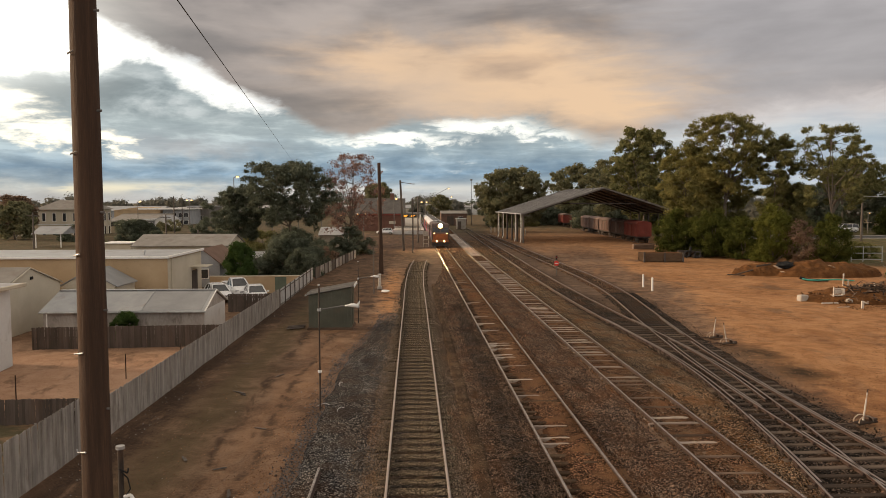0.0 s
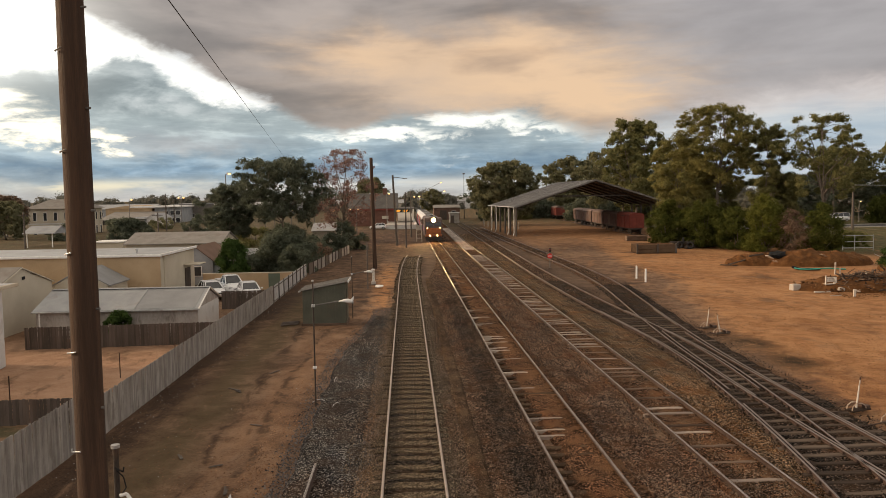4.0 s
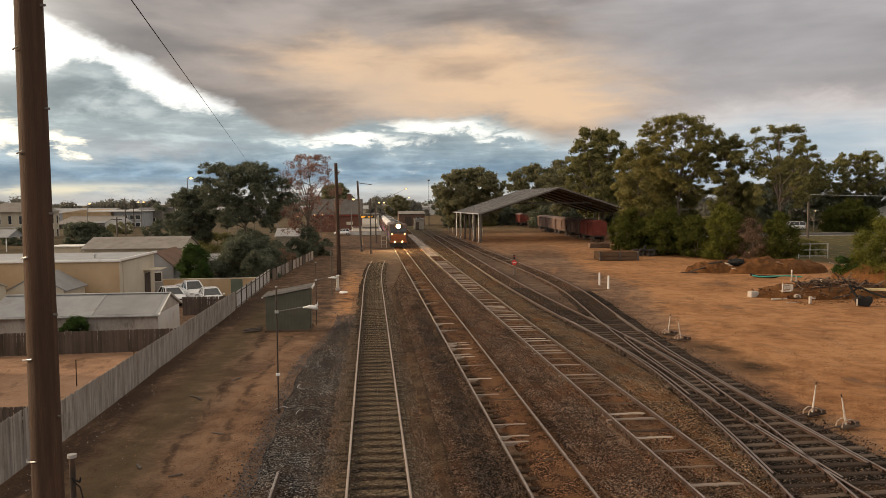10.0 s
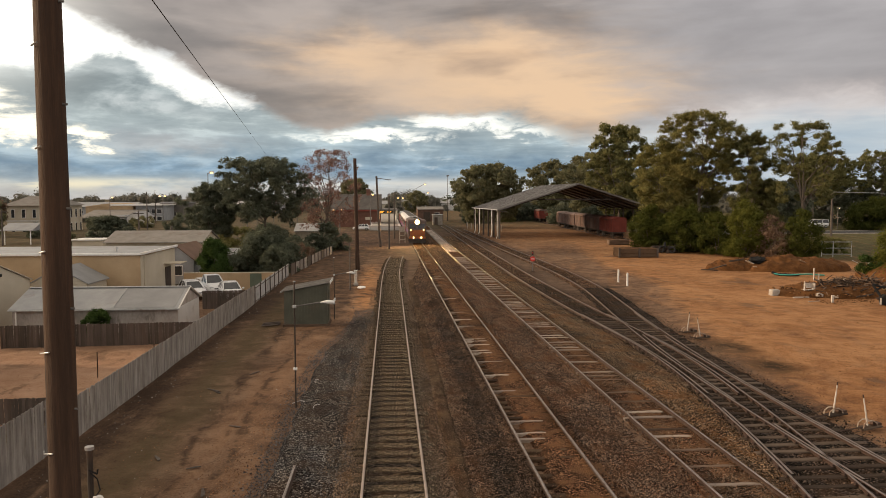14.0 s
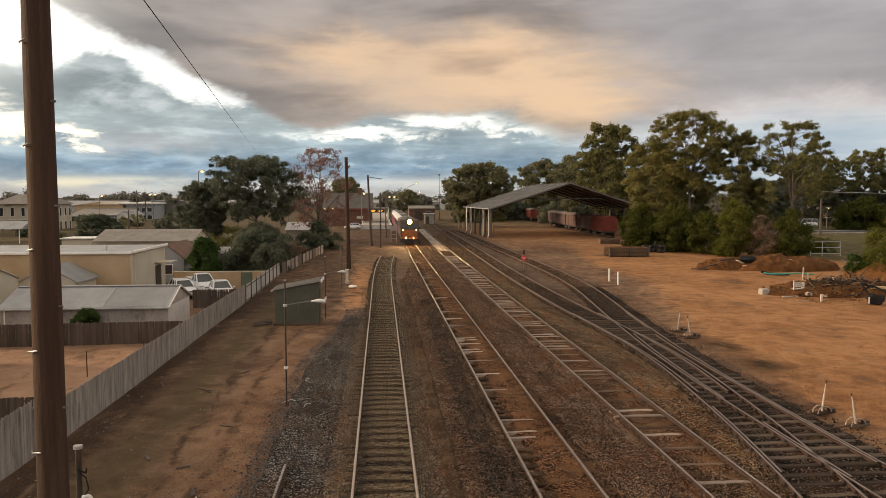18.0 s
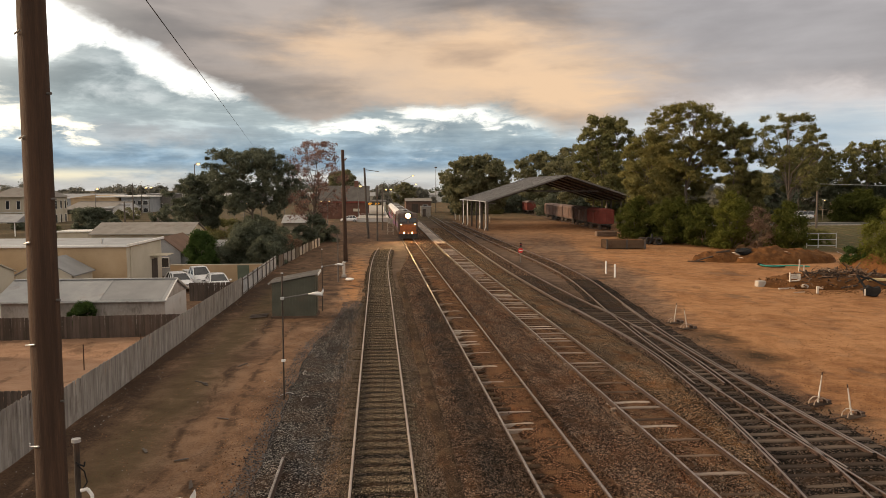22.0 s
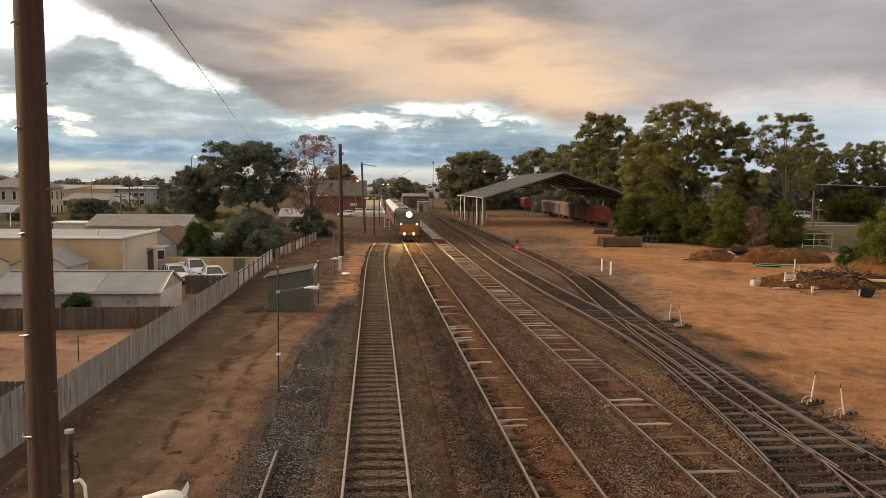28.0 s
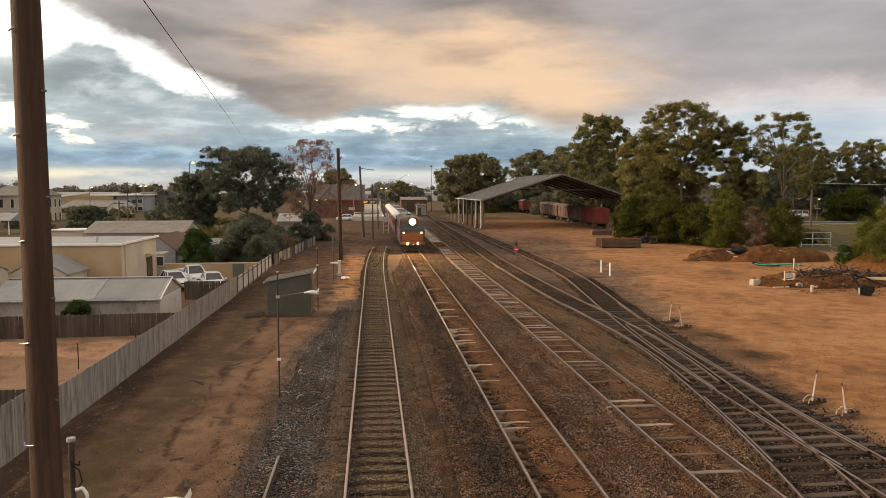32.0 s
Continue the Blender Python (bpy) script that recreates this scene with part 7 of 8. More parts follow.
def make_wagons():
    make_wagon("faded red goods wagon at the shed's edge", 43.3, 137.5, M_RED_WAGON, 10.0, -3, M_RED_WAGON)
    for i in range(4):
        y = 149.0 + i * 12.4
        make_wagon("weathered grey goods wagon with rust streaks" if i != 1 else "rust-brown goods wagon on the shed siding", 43.3 + 0.0535 * (y - 137.5), y, M_GREY_WAGON, 11.3, -3)
    make_wagon("faded red goods wagon beyond the shed", 48.2, 229, M_RED_WAGON, 10.0, -3, M_GREY_WAGON)
    sid = thing("railway_track", "old siding running beneath the goods shed", "railway track", group="tracks of the yard")
    for s in (-HALF, HALF):
        rail(sid, lambda y, s=s: 43.3 + s + 0.0535 * (y - 137.5), 120, 300, shine=False, step=6.0)


# ---------------------------------------------------------------- train
def make_wheelset(parent, y, r=0.5):
    t = new("wheelset")
    t.parent = parent
    t.matrix_basis = Matrix.Translation((0, y, r))
    me = WHEELS.get(r)
    if me is None:
        bm = bmesh.new()
        for s in (-1, 1):
            rod(bm, (s * 0.77, 0, 0), (s * 0.9, 0, 0), r * 0.97, seg=24)
            rod(bm, (s * 0.75, 0, 0), (s * 0.785, 0, 0), r * 1.04, seg=24)
            for k in range(6):
                a = k * math.pi / 3
                box(bm, (s * 0.91, 0.5 * r * math.cos(a), 0.5 * r * math.sin(a)), (0.03, 0.1, 0.1))
        rod(bm, (-0.8, 0, 0), (0.8, 0, 0), 0.08, seg=8)
        me = bpy.data.meshes.new("wheels")
        bm.to_mesh(me)
        bm.free()
        WHEELS[r] = me
    shared("wheels", me, M_UNDER, t)
    SPINNING.append((t, y, r))
    return t


WHEELS, SPINNING, TRAIN = {}, [], []


def make_loco():
    """A hooded diesel locomotive; its front stands at y = 0 and looks to -y; z = 0 is the rail head."""
    t = thing("locomotive", "dark grey diesel locomotive with blazing headlight, its orange glow painted on the front", "locomotive", (4.97, 125, 0.15))
    L, w = 18.6, 2.92
    cabf = [(-0.0, 1.15), (-0.02, 2.1), (0.18, 2.45), (0.42, 3.35), (0.62, 3.75), (1.0, 3.98), (3.2, 3.98), (3.2, 1.15)]
    bm = bmesh.new()
    a = [bm.verts.new((-w / 2, y + (0.16 if z > 1 else 0), z)) for y, z in cabf]
    b = [bm.verts.new((w / 2, y + (0.16 if z > 1 else 0), z)) for y, z in cabf]
    k = len(a)
    bm.faces.new(a)
    bm.faces.new(b[::-1])
    for i in range(k):
        bm.faces.new((a[i], b[i], b[(i + 1) % k], a[(i + 1) % k]))
    bmesh.ops.bevel(bm, geom=list(bm.edges), offset=0.09, segments=2, affect="EDGES", clamp_overlap=True)
    cab = part("cab", bm, M_LOCO, t)
    # panel and stripe paint the orange headlight glow onto the nose
    part("nose_panel", B(((0, 0.12, 1.82), (2.5, 0.06, 0.95)), bevel=0.02), M_ORANGE_GLOW, cab, "orange headlight glow painted on the nose")
    part("nose_stripe", B(((0, 0.12, 1.25), (2.6, 0.06, 0.14)), bevel=0.01), M_ORANGE_GLOW, cab, "stripe tinted with the orange glow")
    slope = Matrix.Rotation(math.atan2(0.24, 0.9), 4, "X")
    for s in (-1, 1):
        bm = bmesh.new()
        box(bm, (s * 0.68, 0.44, 2.92), (1.12, 0.05, 0.72), slope.inverted(), 0.02)
        win = part("windscreen", bm, M_PANE, cab, "dark windscreen pane")
        bm = bmesh.new()
        rod(bm, (s * 0.55, 0.28, 2.62), (s * 0.85, 0.41, 3.1), 0.014, seg=5)
        part("wiper", bm, M_BLACK_PLASTIC, win)
        part("side_window", B(((s * (w / 2 + 0.003), 1.7, 2.95), (0.03, 1.0, 0.62)), bevel=0.01), M_PANE, cab)
        part("cab_door", B(((s * (w / 2 + 0.006), 2.85, 2.2), (0.03, 0.62, 1.95)), bevel=0.01), M_LOCO, cab)
        part("handrail", R(((s * 1.25, 0.02, 1.35), (s * 1.25, 0.02, 2.25), 0.02)), M_DULL_STEEL, cab, "steel handrail")
    part("headlight_box", B(((0, 0.66, 3.6), (1.1, 0.5, 1.0)), bevel=0.05), M_LOCO, t)
    # glowing disc wider than the lens stands for the headlight's glare
    bm = bmesh.new()
    bmesh.ops.create_uvsphere(bm, u_segments=20, v_segments=10, radius=0.44, matrix=Matrix.Translation((0.0, 0.32, 3.6)) @ Matrix.Diagonal((1, 0.35, 1, 1)))
    hl = part("headlight", bm, M_HEADLIGHT_GLARE, t, "blazing warm headlight widened by a disc of glare", True)
    bm = bmesh.new()
    bmesh.ops.create_uvsphere(bm, u_segments=20, v_segments=10, radius=0.25, matrix=Matrix.Translation((0.0, 0.2, 3.6)) @ Matrix.Diagonal((1, 0.35, 1, 1)))
    part("lamp_bulb", bm, M_LAMP, hl, "blazing warm bulb", True)
    # ring added to keep the bulb's light off the cab front
    tub = bmesh.new()
    bmesh.ops.create_cone(tub, cap_ends=False, segments=24, radius1=0.44, radius2=0.44, depth=0.34, matrix=Matrix.Translation((0.0, 0.28, 3.6)) @ Matrix.Rotation(math.pi / 2, 4, "X"))
    bmesh.ops.solidify(tub, geom=list(tub.faces), thickness=0.02)
    part("hood_ring", tub, M_UNDER, hl, "dark ring added to keep the headlight off the cab")
    for s in (-1, 1):
        for z, x, r, m in ((2.3, 1.06, 0.1, M_LAMP_LOW), (1.02, 0.62, 0.17, M_LAMP_LOW)):
            part("light_rim", R(((s * x, 0.0, z), (s * x, 0.2, z), r * 1.3), seg=14), M_DULL_STEEL, t)
            bm = bmesh.new()
            bmesh.ops.create_uvsphere(bm, u_segments=12, v_segments=6, radius=r, matrix=Matrix.Translation((s * x, 0.0, z)) @ Matrix.Diagonal((1, 0.5, 1, 1)))
            part("marker_light", bm, m, t, "glowing marker light", True)
    part("hood", B(((0, 10.6, 2.45), (2.7, 15.0, 2.75)), bevel=0.12), M_LOCO, t)
    part("roof_deck", B(((0, 10.6, 3.87), (2.0, 14.6, 0.16)), bevel=0.05), M_LOCO, t)
    for y in (5.0, 8.5, 12.0, 15.5):
        part("roof_hatch", B(((0, y, 3.98), (1.6, 2.4, 0.14)), bevel=0.03), M_DULL_STEEL, t)
    part("exhaust_stack", B(((0, 10.2, 4.1), (0.6, 0.9, 0.2)), bevel=0.02), M_UNDER, t)
    for s in (-1, 1):
        part("side_stripe", B(((s * 1.355, 10.6, 1.75), (0.02, 15.0, 0.5))), M_PURPLE, t, "purple side stripe")
        for i in range(7):
            part("side_grille", B(((s * 1.36, 4.6 + i * 2.0, 2.9), (0.03, 1.6, 0.9)), bevel=0.008), M_UNDER, t)
    part("underframe", B(((0, L / 2, 1.0), (2.75, L - 0.6, 0.34)), bevel=0.03), M_UNDER, t)
    part("fuel_tank", B(((0, 9.3, 0.6), (2.3, 4.0, 0.7)), bevel=0.08), M_UNDER, t)
    bm = bmesh.new()
    prism(bm, [(-1.35, 0.18), (1.35, 0.18), (1.42, 0.95), (-1.42, 0.95)], 0.02, 0.14)
    part("pilot_plate", bm, M_UNDER, t, "dark pilot plate")
    part("buffer_beam", B(((0, 0.06, 1.02), (2.8, 0.22, 0.3)), bevel=0.03), M_ORANGE_GLOW, t)
    part("coupler", B(((0, -0.3, 0.82), (0.28, 0.6, 0.28)), bevel=0.04), M_UNDER, t)
    for s in (-1, 1):
        part("step_ladder", B(((s * 1.3, 0.35, 0.5), (0.35, 0.4, 0.06)), ((s * 1.3, 0.35, 0.8), (0.35, 0.4, 0.06)), ((s * 1.46, 0.35, 0.65), (0.04, 0.4, 0.7))), M_UNDER, t)
        bm = bmesh.new()
        tube(bm, [(s * 0.45, -0.1, 0.85), (s * 0.5, -0.16, 0.5), (s * 0.35, -0.1, 0.38)], 0.03, 6)
        part("brake_hose", bm, M_BLACK_PLASTIC, t)
    for y0 in (3.8, 14.8):
        part("bogie_frame", B(((-1.08, y0, 0.6), (0.16, 4.0, 0.4)), ((1.08, y0, 0.6), (0.16, 4.0, 0.4)), bevel=0.03), M_UNDER, t)
        for dy in (-1.7, 0, 1.7):
            make_wheelset(t, y0 + dy, 0.52)
    TRAIN.append((t, 0.0))


def make_carriage(offset):
    t = thing("carriage", "silver and purple passenger carriage with a white roof", "railway carriage", (4.97, 125 + offset, 0.15), 0, "carriages of the train")
    L, w = 23.2, 2.9
    k = 12
    sec = [(-w / 2, 1.0), (-w / 2, 3.3)] + [(-w / 2 * math.cos(math.pi * i / k), 3.3 + 0.62 * math.sin(math.pi * i / k) ** 0.8) for i in range(1, k)] + [(w / 2, 3.3), (w / 2, 1.0)]
    bm = bmesh.new()
    prism(bm, sec, 0.1, L - 0.1)
    part("body", bm, M_LOCO, t)
    roof = [(-w / 2 - 0.02, 3.22)] + [(-(w / 2 + 0.02) * math.cos(math.pi * i / k), 3.33 + 0.64 * math.sin(math.pi * i / k) ** 0.8) for i in range(k + 1)] + [(w / 2 + 0.02, 3.22)]
    bm = bmesh.new()
    prism(bm, roof, 0.05, L - 0.05)
    rf = part("roof", bm, M_CARRIAGE_ROOF, t, "pale ribbed roof")
    for i in range(12):
        part("roof_seam", B(((0, 1.4 + i * 1.85, 3.975), (1.3, 0.09, 0.05)), bevel=0.01), M_GALV, rf)
    for y in (5.5, 11.5, 17.5):
        part("roof_unit", B(((0, y, 4.02), (1.3, 2.2, 0.16)), bevel=0.04), M_DULL_STEEL, rf, "dark roof ventilator")
    for s in (-1, 1):
        part("waist_stripe", B(((s * (w / 2 + 0.008), L / 2, 1.5), (0.016, L - 0.4, 0.5))), M_PURPLE, t, "purple waist stripe")
        for i in range(8):
            part("window", B(((s * (w / 2 + 0.006), 3.3 + i * 2.37, 2.55), (0.03, 1.5, 0.85)), bevel=0.008), M_PANE, t)
        for y in (1.1, L - 1.1):
            part("door", B(((s * (w / 2 + 0.01), y, 2.2), (0.03, 0.85, 2.1)), bevel=0.01), M_RED, t, "red carriage door")
    part("gangway", B(((0, 0.0, 2.2), (1.1, 0.3, 2.2)), bevel=0.03), M_BLACK_PLASTIC, t)
    part("underframe", B(((0, L / 2, 0.82), (2.5, L - 0.8, 0.34)), bevel=0.03), M_UNDER, t)
    part("equipment_box", B(((0, L / 2, 0.45), (2.2, 5.0, 0.5)), bevel=0.04), M_UNDER, t)
    for y0 in (3.4, L - 3.4):
        part("bogie_frame", B(((-1.05, y0, 0.5), (0.14, 3.0, 0.34)), ((1.05, y0, 0.5), (0.14, 3.0, 0.34)), bevel=0.03), M_UNDER, t)
        for dy in (-1.2, 1.2):
            make_wheelset(t, y0 + dy, 0.46)
    TRAIN.append((t, offset))


def make_train():
    make_loco()
    for i in range(3):
        make_carriage(19.2 + i * 23.9)


def front(t):
    """Where the train's front stands: at rest, then drawing away gently."""
    return 125.3 - 0.5 * 0.137 * max(t - 9.0, 0.0) ** 2


def motions():
    times = [0.0] + [9.0 + 0.2 * i for i in range(116)]
    for t, off in TRAIN:
        walk(t, [(s, pose(4.97, front(s) + off, 0.15)) for s in times])
    for t, y, r in SPINNING:
        walk(t, [(s, pose(0, y, r, math.degrees((125.3 - front(s)) / r))) for s in times])


# ---------------------------------------------------------------- town: garages, houses, cars
def add_window(parent, c, s, axis="y"):
    """A framed pane on a wall that faces -y (axis y) or +x (axis x). c: centre, s: width and height."""
    if axis == "y":
        f = part("window_frame", B(((c[0], c[1] - 0.03, c[2]), (s[0] + 0.16, 0.06, s[1] + 0.16))), M_WHITE, parent)
        part("pane", B(((c[0], c[1] - 0.065, c[2]), (s[0], 0.02, s[1]))), M_PANE, f)
    else:
        f = part("window_frame", B(((c[0] + 0.03, c[1], c[2]), (0.06, s[0] + 0.16, s[1] + 0.16))), M_WHITE, parent)
        part("pane", B(((c[0] + 0.065, c[1], c[2]), (0.02, s[0], s[1]))), M_PANE, f)


def gable(t, x0, x1, y0, y1, z0, eave, ridge, wall, roof, along="x", over=0.3):
    """Walls, gables and two roof slopes; the ridge runs along x or y. Coordinates of the place."""
    if along == "x":
        ym = (y0 + y1) / 2
        bm = bmesh.new()
        v = [bm.verts.new(p) for x in (x0, x1) for p in ((x, y0, z0), (x, y1, z0), (x, y1, eave), (x, ym, ridge), (x, y0, eave))]
        for f in ((0, 1, 2, 3, 4), (5, 6, 7, 8, 9), (0, 5, 9, 4), (1, 6, 7, 2), (0, 1, 6, 5), (4, 9, 8, 3), (3, 8, 7, 2)):
            bm.faces.new([v[i] for i in f])
        part("wall", bm, wall, t)
        for a, b in ((y0 - over, ym), (ym, y1 + over)):
            k = (ridge - eave) / (ym - y0)
            za, zb = (eave - over * k, ridge) if a < ym else (ridge, eave - over * k)
            bm = bmesh.new()
            q = [bm.verts.new(p) for x in (x0 - over * 0.5, x1 + over * 0.5) for p in ((x, a, za + 0.02), (x, b, zb + 0.02), (x, b, zb + 0.1), (x, a, za + 0.1))]
            for f in ((0, 1, 2, 3), (4, 5, 6, 7), (0, 4, 5, 1), (1, 5, 6, 2), (2, 6, 7, 3), (3, 7, 4, 0)):
                bm.faces.new([q[i] for i in f])
            part("roof_slope", bm, roof, t)
    else:
        xm = (x0 + x1) / 2
        bm = bmesh.new()
        prism(bm, [(x0, z0), (x1, z0), (x1, eave), (xm, ridge), (x0, eave)], y0, y1)
        part("wall", bm, wall, t)
        k = (ridge - eave) / (xm - x0)
        for a, b in ((x0 - over, xm), (xm, x1 + over)):
            za, zb = (eave - over * k, ridge) if a < xm else (ridge, eave - over * k)
            bm = bmesh.new()
            prism(bm, [(a, za + 0.02), (b, zb + 0.02), (b, zb + 0.1), (a, za + 0.1)], y0 - over * 0.5, y1 + over * 0.5)
            part("roof_slope", bm, roof, t)


def loft(bm, rings, caps=True):
    """Joins rings of equal length into a closed skin."""
    vs = [[bm.verts.new(p) for p in ring] for ring in rings]
    k = len(vs[0])
    for a, b in zip(vs, vs[1:]):
        for i in range(k):
            bm.faces.new((a[i], a[(i + 1) % k], b[(i + 1) % k], b[i]))
    if caps:
        bm.faces.new(vs[0][::-1])
        bm.faces.new(vs[-1])
    return bm


def make_car(label, at, turn, kind="hatch"):
    """A parked car, its front towards +x: lofted body, glazed cabin with pillars and roof, wheels, lights, mirrors."""
    t = thing("parked_car", label, "car", at, turn, "cars in the car park")
    hi = {"hatch": 1.0, "sedan": 0.98, "ute": 1.22, "van": 1.3}[kind]
    half = {"hatch": 2.0, "sedan": 2.3, "ute": 2.5, "van": 2.6}[kind]
    stations = [(-1.0, 0.66, 0.40, 0.74), (-0.96, 0.80, 0.28, 0.90), (-0.7, 0.88, 0.24, 0.97), (-0.2, 0.90, 0.22, 0.96), (0.3, 0.90, 0.22, 0.95), (0.6, 0.89, 0.23, 0.90), (0.86, 0.85, 0.25, 0.80), (0.97, 0.76, 0.30, 0.68), (1.0, 0.62, 0.38, 0.58)]
    bm = bmesh.new()
    loft(bm, [[(x * half, -w, z0 * hi + 0.06), (x * half, -w * 1.0, (z0 + z1) / 2 * hi), (x * half, -w * 0.9, z1 * hi), (x * half, -w * 0.5, (z1 + 0.025) * hi), (x * half, w * 0.5, (z1 + 0.025) * hi), (x * half, w * 0.9, z1 * hi), (x * half, w, (z0 + z1) / 2 * hi), (x * half, w, z0 * hi + 0.06), (x * half, w * 0.7, z0 * hi), (x * half, -w * 0.7, z0 * hi)] for x, w, z0, z1 in stations])
    body = part("body", bm, M_CARPAINT, t, smooth=True)
    # rear and front foot and rear and front top of the cabin, as shares of the half length
    r0, f0, r1, f1 = {"hatch": (-0.93, 0.5, -0.72, 0.08), "sedan": (-0.72, 0.48, -0.42, 0.06), "ute": (-0.22, 0.52, -0.12, 0.16), "van": (-0.98, 0.82, -0.94, 0.52)}[kind]
    zb, zt = 0.93 * hi, (1.46 if kind != "van" else 1.62) * hi
    foot = [(r0 * half, -0.79, zb), (r0 * half, 0.79, zb), (f0 * half, 0.77, zb - 0.02), (f0 * half, -0.77, zb - 0.02)]
    head = [(r1 * half, -0.60, zt - 0.02), (r1 * half, 0.60, zt - 0.02), (f1 * half, 0.58, zt - 0.02), (f1 * half, -0.58, zt - 0.02)]
    bm = bmesh.new()
    loft(bm, [foot, head])
    cabin = part("cabin_glass", bm, M_PANE, t, "dark window glass")
    bm = bmesh.new()
    ra, fa = r1 * half - 0.04, f1 * half + 0.04
    loft(bm, [[(ra, -0.58, zt - 0.03), (ra, 0.58, zt - 0.03), (fa, 0.56, zt - 0.03), (fa, -0.56, zt - 0.03)], [(ra, -0.63, zt), (ra, 0.63, zt), (fa, 0.60, zt), (fa, -0.60, zt)], [(ra + 0.15, -0.5, zt + 0.05), (ra + 0.15, 0.5, zt + 0.05), (fa - 0.2, 0.48, zt + 0.05), (fa - 0.2, -0.48, zt + 0.05)]])
    part("roof", bm, M_CARPAINT, t, smooth=False)
    for a, b in zip(foot, head):
        part("pillar", R((a, b, 0.055), seg=6), M_CARPAINT, cabin)
    for s in (-1, 1):
        for q in ((0.45,) if kind == "ute" else (0.38, 0.7)):
            a = Vector(foot[0]).lerp(Vector(foot[3]), q)
            b = Vector(head[0]).lerp(Vector(head[3]), q)
            part("pillar", R(((a.x, s * abs(a.y), a.z), (b.x, s * abs(b.y), b.z), 0.045), seg=6), M_CARPAINT, cabin)
        part("mirror", B(((f0 * half - 0.25, s * 0.98, zb + 0.06), (0.12, 0.2, 0.14)), bevel=0.04), M_CARPAINT, body)
        part("headlight", B(((half * 0.95, s * 0.62, 0.70 * hi), (0.16, 0.34, 0.15)), bevel=0.05), M_GALV, body, "clear headlight")
        part("tail_light", B(((-half * 0.965, s * 0.70, 0.80 * hi), (0.12, 0.22, 0.22)), bevel=0.03), M_REDSIGN, body, "red tail light")
        for x in (-0.64, 0.64):
            bm = bmesh.new()
            rod(bm, (x * half, s * 0.70, 0.33), (x * half, s * 0.915, 0.33), 0.33, seg=20)
            wheel = part("wheel", bm, M_TYRE, t)
            bm = bmesh.new()
            rod(bm, (x * half, s * 0.905, 0.33), (x * half, s * 0.925, 0.33), 0.21, seg=14)
            part("rim", bm, M_GALV, wheel)
    part("grille", B(((half * 0.99, 0, 0.60 * hi), (0.06, 0.8, 0.10)), bevel=0.02), M_BLACK_PLASTIC, body)
    part("lower_grille", B(((half * 0.985, 0, 0.40 * hi), (0.06, 1.0, 0.12)), bevel=0.02), M_BLACK_PLASTIC, body)
    if kind == "ute":
        part("tray", B(((-0.62 * half, 0.80, 1.0 * hi), (0.7 * half, 0.06, 0.22)), ((-0.62 * half, -0.80, 1.0 * hi), (0.7 * half, 0.06, 0.22)), ((-0.97 * half, 0, 1.0 * hi), (0.06, 1.6, 0.22)), bevel=0.01), M_CARPAINT, t)
    return t


